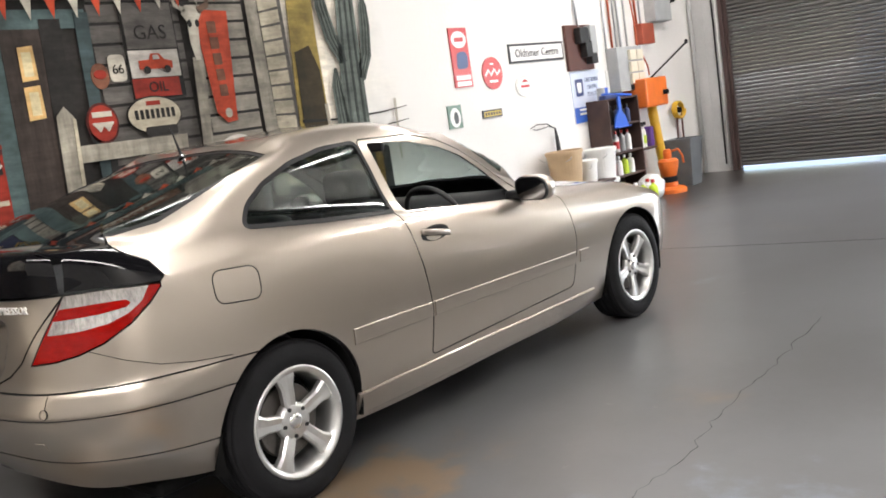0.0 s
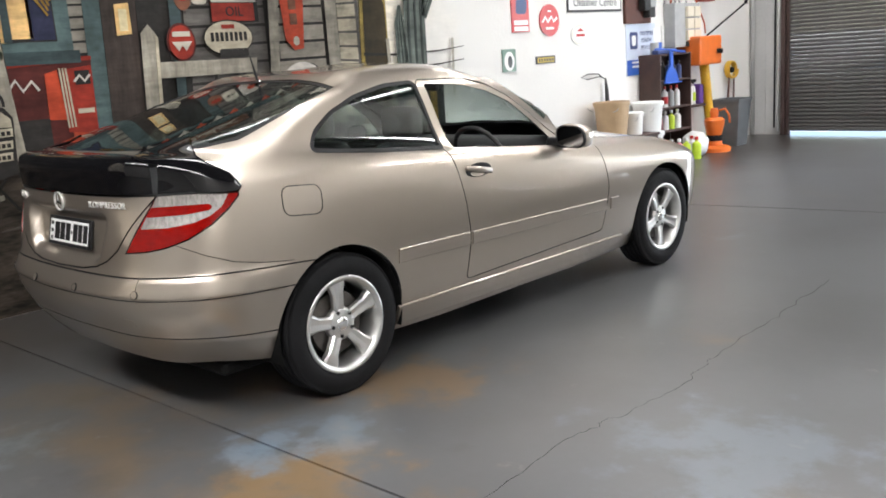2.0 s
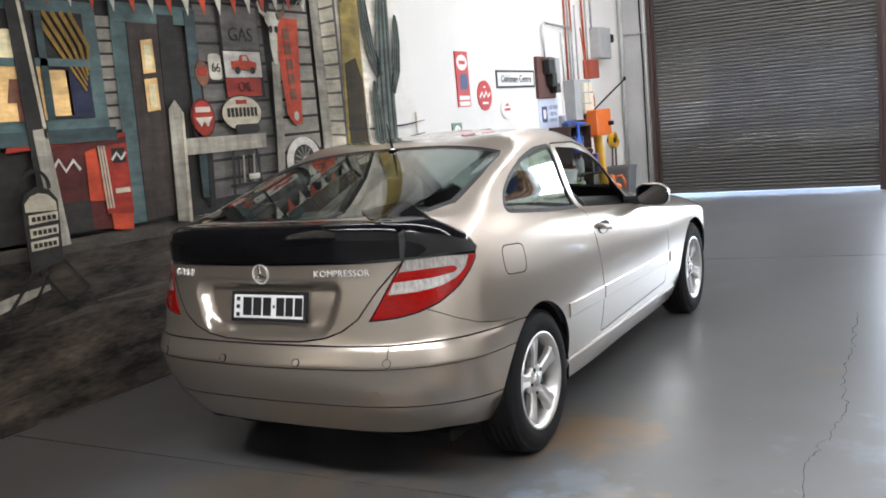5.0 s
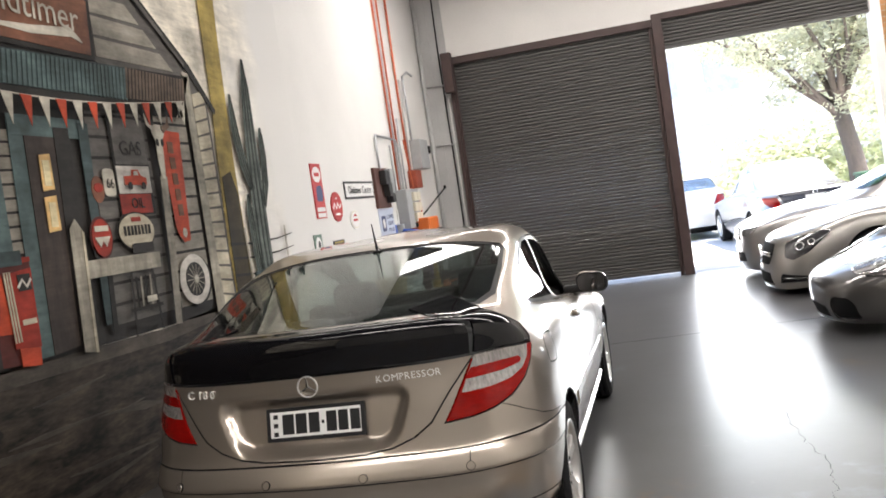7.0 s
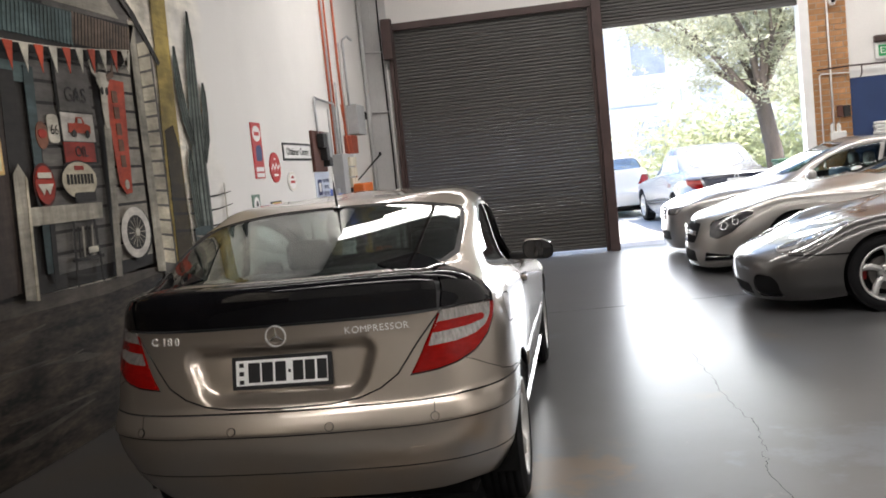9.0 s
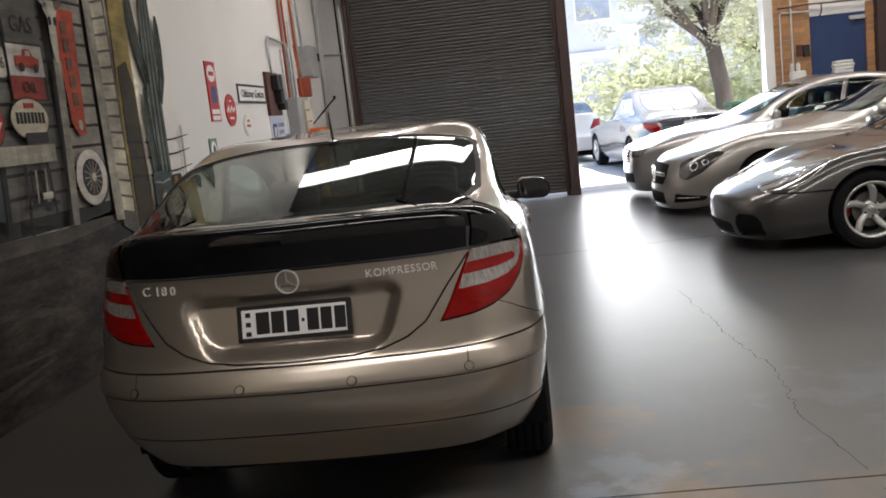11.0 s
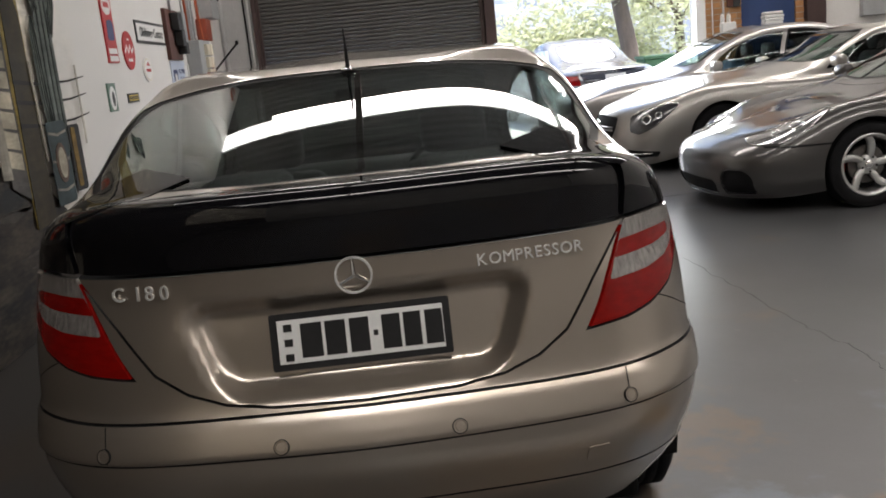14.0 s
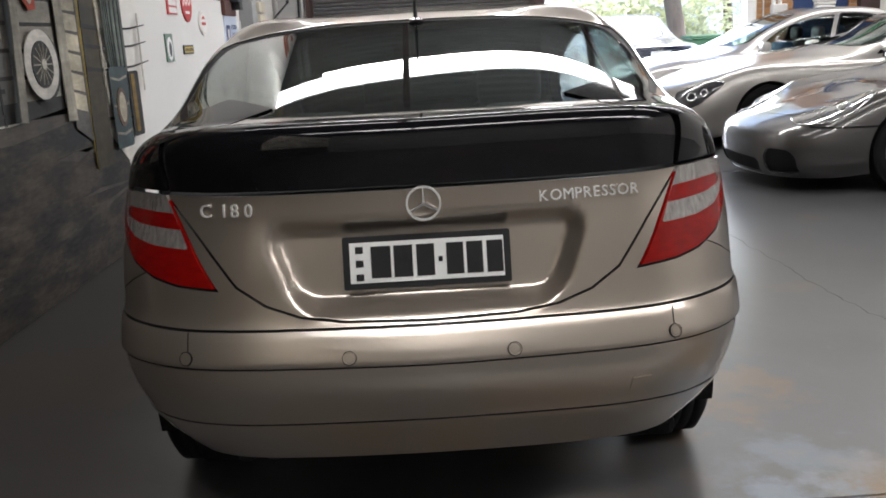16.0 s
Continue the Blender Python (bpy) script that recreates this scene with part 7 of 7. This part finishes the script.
pipe("grey conduit across the front wall", [(XW + .02, YN - .03, 3.52), (-1.62, YN - .03, 3.50)], .013, M["conduit_grey"])
pipe("grey downpipe in the wall corner", [(XW + .05, YN - .06, 0), (XW + .05, YN - .06, HC - .3)], .03, M["grey_wall"])
pipe("dark cable down beside the shutter", [(-1.72, YN - .02, .1), (-1.71, YN - .02, 2.0), (-1.73, YN - .02, 3.9), (-1.72, YN - .02, 5.0)], .012, M["black"], "cable")
pipe("pale pipe down beside the shutter", [(-1.655, YN - .03, .05), (-1.655, YN - .03, 3.3)], .016, M["white_paint"])
sp = thing("spotlight", "small black floodlight on the wall corner", "lamp", bm=cube((XW, 10.34, 2.42), (XW + .16, 10.50, 2.54), .02), material=M["black"])
lv = thing("lever", "black iron lever sticking out from the wall", "lever", bm=rod((XW - .01, 9.70, 1.40), (XW + .34, 10.30, 1.86), .012), material=M["black"])
part("lever_grip", lathe([(0, -.03), (.02, -.025), (.022, .02), (0, .03)], 12), M["black"], lv, m=Matrix.Translation((XW + .34, 10.30, 1.87)))
# orange pump head with yellow hose
pm = thing("orange_box", "orange machine housing fixed high on the wall", "machine", bm=cube((XW, 9.02, 1.10), (XW + .34, 9.60, 1.46), .02), material=C["orange"])
part("switch_knob", rod((XW + .34, 9.46, 1.26), (XW + .40, 9.50, 1.26), .03, n=16), M["black"], pm)
hs = thing("yellow_hose", "thick yellow ribbed hose hanging from the machine", "hose", bm=tube([(XW + .2, 9.38, 1.12), (XW + .2, 9.42, .9), (XW + .21, 9.46, .6), (XW + .22, 9.50, .35), (XW + .22, 9.52, .02)], .062, 14), material=C["yellow_tube"], smooth=True)
# hose coil on the front wall
hc = thing("hose_coil", "yellow and black cable coil hanging on a hook", "cable coil", bm=tube([(XW + .05 + .0015 * k, 10.38 + .13 * math.cos(a), .98 + .11 * math.sin(a)) for k, a in enumerate(np.linspace(0, 6 * math.pi, 54))], .014, 6), material=C["yellow_tube"], smooth=True)
part("hanging_loop", tube([(XW + .09, 10.32, .92), (XW + .08, 10.30, .6), (XW + .08, 10.38, .42), (XW + .08, 10.47, .6), (XW + .09, 10.46, .92)], .014, 6), C["panel_brown"], hc, smooth=True)
part("coil_hub", rod((XW, 10.38, .98), (XW + .12, 10.38, .98), .04, n=14), M["black"], hc)


def bucket(name, label, at, r0, r1, h, material, lid=None):
    b = thing(name, label, "bucket", Matrix.Translation(at))
    part("bucket_body", lathe([(0, 0), (r0, 0), (r0 + (r1 - r0) * .9, h * .9), (r1 + .006, h * .9), (r1 + .006, h), (r1 - .008, h), (r0 - .008, .01), (0, .01)], 32), material, b, smooth=False)
    part("bucket_handle", tube([(r1 * math.cos(a), r1 * math.sin(a) * .2 - r1 * .9, h * .86 - .06 * math.sin(a)) for a in np.linspace(0, math.pi, 12)], .004, 6), M["galv"], b)
    if lid:
        part("bucket_lid", lathe([(0, h + .012), (r1, h + .012), (r1 + .012, h + .004), (r1 + .012, h - .03), (r1 + .007, h - .03), (r1 + .007, h), (0, h)], 32), lid, b)
    return b


bench = thing("low_cabinet", "low dark timber cabinet against the white wall", "cabinet")
part("cabinet_body", cube((XW + .01, 6.75, 0), (XW + .48, 7.72, .38), .006), C["shelf_wood"], bench)
part("cabinet_top", cube((XW + .005, 6.72, .381), (XW + .50, 7.735, .41), .004), C["shelf_wood"], bench)
for y in (6.78, 7.24):
    part("cabinet_door", cube((XW + .481, y, .04), (XW + .495, y + .44, .36), .004), C["shelf_wood"], bench)
bucket("bucket", "tan plastic bucket on the low cabinet", (XW + .26, 7.10, .411), .16, .20, .40, C["tan_plastic"])
bucket("bucket", "white plastic paint bucket with blue label", (XW + .34, 7.44, .411), .085, .10, .24, C["white_plastic"], C["white_plastic"])
bucket("bucket", "large white plastic bucket standing on the floor", (XW + .24, 7.90, 0), .15, .18, .38, C["white_plastic"], C["white_plastic"])
bucket("bucket", "white plastic bucket stacked on another", (XW + .24, 7.90, .393), .15, .18, .34, C["white_plastic"], C["white_plastic"])
wh_r = thing("hose_gun", "black pressure hose lance leaning on the wall", "hose", bm=tube([(XW + .10, 7.34, .411), (XW + .08, 7.30, .70), (XW + .05, 7.33, .95), (XW + .06, 7.30, 1.06)], .03, 8, taper=[1, 1, .7, .3]), material=C["black_rubber"], smooth=True)
part("hose_wire", tube([(XW + .06, 7.30, 1.05), (XW + .04, 7.18, 1.12), (XW + .03, 7.0, 1.13), (XW + .03, 6.87, 1.10), (XW + .03, 6.98, 1.07), (XW + .05, 7.2, 1.09), (XW + .06, 7.29, 1.06)], .006, 6), C["black_rubber"], wh_r)
# shelf unit with bottles
sf = thing("shelf_unit", "dark brown open shelf unit full of bottles", "shelf")
for y in (8.10, 8.83):
    part("side_panel", cube((XW + .01, y, 0), (XW + .30, y + .02, 1.28), .002), C["shelf_wood"], sf)
for z in (.02, .34, .62, .95, 1.26):
    part("shelf", cube((XW + .01, 8.12, z), (XW + .30, 8.83, z + .02), .002), C["shelf_wood"], sf)
part("back_panel", cube((XW + .005, 8.12, .04), (XW + .009, 8.83, 1.26)), C["shelf_wood"], sf)


def bottle(label, at, r, h, body, cap, kind="bottle", trigger=False, band=None):
    b = thing(kind, label, "bottle", Matrix.Translation(at), group="bottles on the shelf")
    part("bottle_body", lathe([(0, 0), (r, 0), (r, h * .62), (r * .85, h * .72), (r * .32, h * .80), (r * .32, h * .86), (0, h * .86)], 18), body, b, smooth=False)
    part("cap", lathe([(0, h * .86), (r * .42, h * .86), (r * .42, h), (0, h)], 14), cap, b)
    if band:
        part("label_band", lathe([(r + .0015, h * .15), (r + .0015, h * .50)], 18), band, b)
    if trigger:
        part("trigger", cube((r * .2, -.012, h * .92), (r * 1.3, .012, h * 1.06), .006), cap, b)
    return b


shelf_x = XW + .20
for k in range(4):
    bottle("clear bottle with red cap on the shelf", (shelf_x, 8.22 + k * .15, .641), .038, .25, C["white_plastic"] if k % 2 else C["grey_box"], C["red_plastic"], band=C["red_plastic"] if k == 1 else None)
for k in range(5):
    bottle("dark bottle standing on the upper shelf", (shelf_x, 8.20 + k * .13, .971), .036, .22, C["sign_black"] if k % 2 else C["sign_navy"], C["sign_black"])
for k in range(4):
    bottle("coloured cleaning bottle on the lower shelf", (shelf_x, 8.22 + k * .15, .361), .045, .23, (C["pink"], C["white_plastic"], C["lime"], C["white_plastic"])[k], C["white_plastic"])
rack = thing("wall_shelf", "narrow dark wall shelf beside the shelf unit", "shelf", bm=cube((XW + .005, 8.88, .58), (XW + .26, 9.30, .61), .003), material=C["shelf_wood"])
for k in range(4):
    bottle("white spray bottle with black trigger", (XW + .16, 8.93 + k * .075, .611), .034, .30, C["white_plastic"], C["sign_black"], "spray_bottle", True, C["lime"] if k == 3 else None)
thing("cloth_pack", "purple pack of cloths on the wall shelf", "pack", bm=cube((XW + .08, 9.20, .611), (XW + .24, 9.30, .86), .02), material=C["purple"])
# blue dustpan and brush hanging from the shelf
dp = thing("dustpan", "blue plastic dustpan hanging from the shelf", "dustpan", bm=prism(rounded([(8.16, .93), (8.50, .93), (8.44, 1.06), (8.36, 1.13), (8.36, 1.30), (8.30, 1.30), (8.30, 1.13), (8.22, 1.06)], .02), XW + .31, XW + .33, (0, 1, 0), (0, 0, 1), (1, 0, 0)), material=C["blue_plastic"])
part("pan_rim", cube((XW + .33, 8.16, .93), (XW + .37, 8.50, .945), .004), C["blue_plastic"], dp)
br = thing("hand_brush", "blue handled hand brush lying on the shelf unit", "brush", bm=tube([(XW + .22, 8.14, 1.34), (XW + .26, 8.4, 1.32), (XW + .28, 8.72, 1.29)], .018, 8), material=C["blue_plastic"], smooth=True)
part("bristles", cube((XW + .18, 8.12, 1.28), (XW + .27, 8.40, 1.33), .01), C["sign_navy"], br)
thing("steel_can", "grey can standing on the shelf unit", "can", bm=lathe([(0, 1.281), (.05, 1.281), (.05, 1.42), (0, 1.42)], 20), material=C["grey_box"]).matrix_basis = Matrix.Translation((XW + .16, 8.22, 0))
# bottles and rags on the floor
for y, x, ma, cp in ((8.34, .50, "lime", "white_plastic"), (8.48, .56, "lime", "red_plastic"), (8.24, .46, "pink", "white_plastic"), (8.58, .44, "white_plastic", "red_plastic"), (8.16, .40, "white_plastic", "grey_box")):
    bottle("cleaning bottle standing on the floor", (XW + x, y, 0), .055, .27, C[ma], C[cp], "bottle")
bagm = bmesh.new()
bmesh.ops.create_icosphere(bagm, subdivisions=3, radius=.16)
for v in bagm.verts:
    v.co = v.co * (1 + .25 * noise.noise(v.co * 9)) + Vector((XW + .42, 8.74, .15))
    v.co.z = max(v.co.z, .002)
thing("plastic_bag", "crumpled white plastic bag on the floor", "bag", bm=bagm, material=C["white_plastic"])
# orange jack and grey bin
jk = thing("bottle_jack", "orange hydraulic jack standing on the floor", "jack", Matrix.Translation((XW + .42, 9.22, 0)))
part("jack_base", lathe([(0, 0), (.20, 0), (.20, .05), (.17, .07), (.13, .08), (0, .08)], 28), C["orange"], jk)
part("jack_body", lathe([(0, .08), (.10, .08), (.10, .10), (.085, .20), (.12, .32), (.13, .40), (.10, .43), (0, .43)], 24), C["orange"], jk, smooth=False)
part("jack_collar", lathe([(.088, .13), (.098, .14), (.098, .20), (.09, .21)], 24), M["black"], jk)
part("jack_neck", lathe([(0, .43), (.05, .43), (.055, .50), (.04, .55), (0, .55)], 20), C["orange"], jk)
part("jack_handle", tube([(.06, 0, .52), (.14, .02, .54), (.17, .06, .46), (.16, .10, .36)], .014, 8), C["orange"], jk, smooth=True)
gb = thing("bin", "dark grey plastic bin on the floor", "bin", bm=lathe([(0, 0), (.20, 0), (.26, .58), (.275, .58), (.275, .62), (.25, .62), (.19, .02), (0, .02)], 4), material=C["grey_bin"])
gb.matrix_basis = Matrix.Translation((XW + .32, 9.92, 0)) @ Matrix.Rotation(radians(45), 4, "Z")
# front wall: exit sign, fire point, phone box, switches
ex = thing("exit_sign", "green illuminated exit sign in a pale housing above the blue door", "sign", bm=cube((5.71, YN - .05, 2.525), (6.11, YN, 2.755), .006), material=C["white_plastic"])
part("sign_panel", cube((5.755, YN - .056, 2.55), (6.065, YN - .0505, 2.715), .002), C["exit_green"], ex, "green panel")
part("top_cover", cube((5.70, YN - .09, 2.757), (6.12, YN, 2.86), .02), M["steel_brown"], ex, "dark cover")
words("EXIT", .135, .001, C["sign_white"], ex, Matrix.Translation((5.91, YN - .0572, 2.632)) @ Euler((radians(90), 0, 0)).to_matrix().to_4x4(), "lettering")
thing("fire_panel", "red fire notice on the white wall", "sign", bm=cube((6.66, YN - .02, 1.95), (6.86, YN, 2.25), .003), material=C["fire_red"])
thing("control_box", "grey control box on the white wall", "control box", bm=cube((7.1, YN - .10, 1.40), (7.5, YN, 1.85), .01), material=C["grey_box"])
thing("switch_plate", "small brown switch box on the brick pier", "switch", bm=cube((5.12, YN - .07, 1.72), (5.205, YN - .033, 1.89), .006), material=C["panel_brown"])
thing("switch_plate", "small black switch box on the brick pier", "switch", bm=cube((5.21, YN - .09, 1.71), (5.305, YN - .033, 1.88), .006), material=C["black_rubber"])
pipe("white conduit up the brick pier", [(5.06, YN - .06, 1.5), (5.06, YN - .06, 3.85)], .014, M["white_paint"])
pipe("thin white conduit bent over the brick pier", [(5.33, YN - .055, 2.36), (4.93, YN - .055, 2.38), (4.90, YN - .055, 2.35), (4.90, YN - .055, .9)], .010, M["white_paint"])
pipe("dark brown pipe across the front wall", [(4.86, YN - .085, 2.44), (5.30, YN - .085, 2.46), (6.30, YN - .07, 2.44)], .012, M["steel_brown"])
pipe("short dark pipe end hanging over the door", [(5.50, YN - .07, 2.45), (5.50, YN - .07, 2.34), (5.47, YN - .07, 2.27)], .010, M["steel_brown"])
thing("soap_dispenser", "white dispenser bottles on the brick pier", "dispenser", bm=cube((5.00, YN - .14, 1.34), (5.22, YN - .03, 1.51), .02), material=C["white_plastic"])
for x in (5.03, 5.12):
    bottle("white bottle on the brick pier ledge", (x, YN - .09, 1.511), .03, .14, C["white_plastic"], C["grey_box"])
for k in range(4):
    towel = thing("folded_towel", "white folded towel in a stack against the blue door", "towel", bm=cube((5.62 + .012 * (k % 2), YN - .15, 1.409 + k * .047), (5.90 + .01 * (k % 3), YN - .003, 1.455 + k * .047), .018, 3), material=M["paper"], smooth=True)
    tagged(towel, group="towels on the door ledge")
thing("door_ledge", "small white ledge on the blue door", "shelf", bm=cube((5.57, YN - .17, 1.385), (5.95, YN - .003, 1.408), .004), material=C["white_plastic"])
cm = thing("camera_dome", "white security camera above the brick pier", "security camera", bm=lathe([(0, -.06), (.04, -.05), (.055, 0), (.05, .05), (0, .06)], 20), material=C["white_plastic"], smooth=True, m=Matrix.Translation((5.12, YN - .14, 3.42)))
part("camera_arm", rod((0, 0, .02), (0, .12, .06), .015), C["white_plastic"], cm)
part("camera_eye", rod((0, -.07, 0), (0, -.04, 0), .03, n=16), M["black"], cm)

# ---------- outside the door ----------
M["concrete"] = mat("sunlit_concrete", (0.64, 0.63, 0.60), 0.85, 0, 0.12, 1.0, 30, 0.2)
M["bark"] = mat("grey_brown_bark", (0.15, 0.12, 0.10), 0.9, 0, 0.3, 6, 50, 0.6, 40, stretch=(1, 1, .3))


def foliage(name, col):
    """Leaf blades that let some of the sun through."""
    m = mat(name, col, 0.55, 0, 0.4, 3, 30)
    n, l = m.node_tree.nodes, m.node_tree.links
    p = n["Principled BSDF"]
    tr, mx = n.new("ShaderNodeBsdfTranslucent"), n.new("ShaderNodeMixShader")
    l.new(p.inputs["Base Color"].links[0].from_socket, tr.inputs[0])
    mx.inputs[0].default_value = 0.5
    l.new(p.outputs[0], mx.inputs[1])
    l.new(tr.outputs[0], mx.inputs[2])
    l.new(mx.outputs[0], n["Material Output"].inputs[0])
    return m


M["leaf"] = foliage("fresh_leaves", (0.56, 0.59, 0.40))
M["leaf_olive"] = foliage("olive_leaves", (0.46, 0.47, 0.34))
M["facade"] = mat("pale_facade", (0.60, 0.62, 0.68), 0.8, 0, 0.1, .6, 12)
M["far_glass"] = mat("dark_window", (0.36, 0.40, 0.48), 0.3, 0, 0.2, 2, 20)
M["bin_green"] = mat("green_bin_plastic", (0.03, 0.10, 0.05), 0.5, 0, 0.15, 4, 50)
thing("ground", "pale sunlit concrete yard reaching away from the door", "ground", kind="structure", bm=cube((-300, 11.56, -.22), (300, 600, -.012)), material=M["concrete"])


def leaves(center, radii, n, size, seed, bm=None):
    """Many small leaf blades scattered in clumps."""
    rnd = random.Random(seed)
    verts, faces = [], []
    clumps = [Vector([rnd.gauss(0, .42) * r for r in radii]) for _ in range(max(6, n // 60))]
    for k in range(n):
        c = clumps[k % len(clumps)] + Vector([rnd.gauss(0, .13) * r for r in radii]) + Vector(center)
        d = Vector((rnd.gauss(0, 1), rnd.gauss(0, 1), rnd.gauss(0, .6))).normalized()
        e = d.orthogonal().normalized()
        s = size * rnd.uniform(.6, 1.4)
        i = len(verts)
        verts += [c - d * s, c + e * s * .38, c + d * s, c - e * s * .38]
        faces.append((i, i + 1, i + 2, i + 3))
    return verts, faces


def tree(label, base, lean, height, spread, seed, leaf, n=5200, limbs=6, trunk_r=.24, leaf_size=.10, fork_at=.36):
    rnd = random.Random(seed)
    t = thing("tree", label, "tree", Matrix.Translation(base))
    bm = bmesh.new()
    fork = Vector((lean[0] * .45, lean[1] * .45, height * fork_at))
    tube([(0, 0, -.1), tuple(fork * .5 + Vector((.05, 0, 0))), tuple(fork)], trunk_r, 12, bm=bm, taper=[1.15, .9, .8])
    tips = []
    for k in range(limbs):
        a = 2.4 * k + rnd.uniform(-.4, .4)
        out = spread * rnd.uniform(.30, .95)
        low = fork * rnd.uniform(.86, 1.0)
        tip = Vector((math.cos(a) * out + lean[0], math.sin(a) * out + lean[1], height * rnd.uniform(.60, .98)))
        path = [low.lerp(tip, f) + Vector((rnd.uniform(-.16, .16), rnd.uniform(-.16, .16), .5 * math.sin(math.pi * f) * rnd.uniform(.2, .7))) * (f > 0) * (f < 1) for f in (0, .25, .5, .75, 1)]
        tube([tuple(p) for p in path], trunk_r * rnd.uniform(.22, .42), 7, bm=bm, taper=[1, .8, .6, .4, .15])
        tips += [path[2], path[3], tip]
        for j in (1, 2, 3):
            q = path[j]
            w = q + Vector((rnd.uniform(-1, 1), rnd.uniform(-1, 1), rnd.uniform(-.25, .7))) * spread * .38
            tube([tuple(q), tuple(q.lerp(w, .5) + Vector((0, 0, .12))), tuple(w)], trunk_r * .11, 5, bm=bm, taper=[1, .6, .25])
            tips.append(w)
    part("trunk", bm, M["bark"], t, smooth=True)
    verts, faces = [], []
    for k, tip in enumerate(tips):
        v, f = leaves(tip, (spread * .33, spread * .33, spread * .24), n // len(tips), leaf_size, seed * 31 + k)
        i = len(verts)
        verts += v
        faces += [tuple(a + i for a in q) for q in f]
    part("crown", mesh_of("crown", verts, faces), leaf, t)
    return t


tree("tall leaning street tree with several limbs and thin foliage", (6.0, 19.2, 0), (-.7, .2), 6.8, 3.3, 5, M["leaf_olive"], 24000, 14, .22, .065, .38)
tree("smaller leafy tree behind the parked cars", (9.0, 25.0, 0), (0, 0), 5.4, 2.8, 8, M["leaf"], 7000, 8, .16, .10)


def hedge(label, lo, hi, n, seed):
    c = [(a + b) / 2 for a, b in zip(lo, hi)]
    r = [(b - a) / 1.7 for a, b in zip(lo, hi)]
    v, f = leaves(c, r, n, .11, seed)
    v = [(a, b, max(c2, .0)) for a, b, c2 in v]
    return thing("hedge", label, "hedge", kind="stuff", bm=mesh_of("hedge", v, f), material=M["leaf"])


hedge("bushy green hedge along the yard", (2.2, 23.5, 0), (9.5, 25.5, 2.7), 8000, 3)
hedge("bushy green hedge behind the yard", (8.5, 20.0, 0), (12.0, 22.0, 2.4), 4000, 4)


def block(label, x0, x1, y0, y1, h, floors, bays, seed):
    """A plain building with storeys, windows and a flat roof."""
    b = thing("building", label, "building")
    part("wall", cube((x0, y0, -.01), (x1, y1, h)), M["facade"], b)
    part("roof", cube((x0 - .3, y0 - .3, h + .002), (x1 + .3, y1 + .3, h + .25)), M["roof_sheet"], b)
    w, fh = (x1 - x0) / bays, h / floors
    for i in range(floors):
        for k in range(bays):
            a = x0 + k * w + w * .18
            win = part("window", cube((a, y0 - .06, i * fh + fh * .35), (a + w * .64, y0 - .004, i * fh + fh * .85), .01), M["white_paint"], b)
            part("pane", cube((a + .08, y0 - .075, i * fh + fh * .35 + .08), (a + w * .64 - .08, y0 - .062, i * fh + fh * .85 - .08)), M["far_glass"], win)
        part("storey_band", cube((x0 - .05, y0 - .12, i * fh + fh * .94), (x1 + .05, y0 - .002, i * fh + fh), .01), M["white_paint"], b)
    return b


block("pale two-storey building with dark windows across the yard", -6, 5.6, 34, 44, 6.6, 2, 5, 1)
block("tall pale apartment building in the distance", 4, 22, 58, 70, 15, 5, 7, 2)
wb = thing("wheelie_bin", "green plastic wheelie bin outside the door", "bin", Matrix.Translation((5.55, 16.2, 0)))
bm = cube((-.29, -.33, .08), (.29, .33, 1.0), .03)
for v in bm.verts:
    k = .82 + .18 * v.co.z
    v.co.x *= k
    v.co.y *= k
part("bin_body", bm, M["bin_green"], wb)
part("bin_lid", cube((-.31, -.37, 1.0), (.31, .35, 1.07), .025), M["bin_green"], wb)
for s in (-.26, .26):
    part("bin_wheel", rod((s - .03, .28, .1), (s + .03, .28, .1), .1, n=18), M["rubber"], wb)
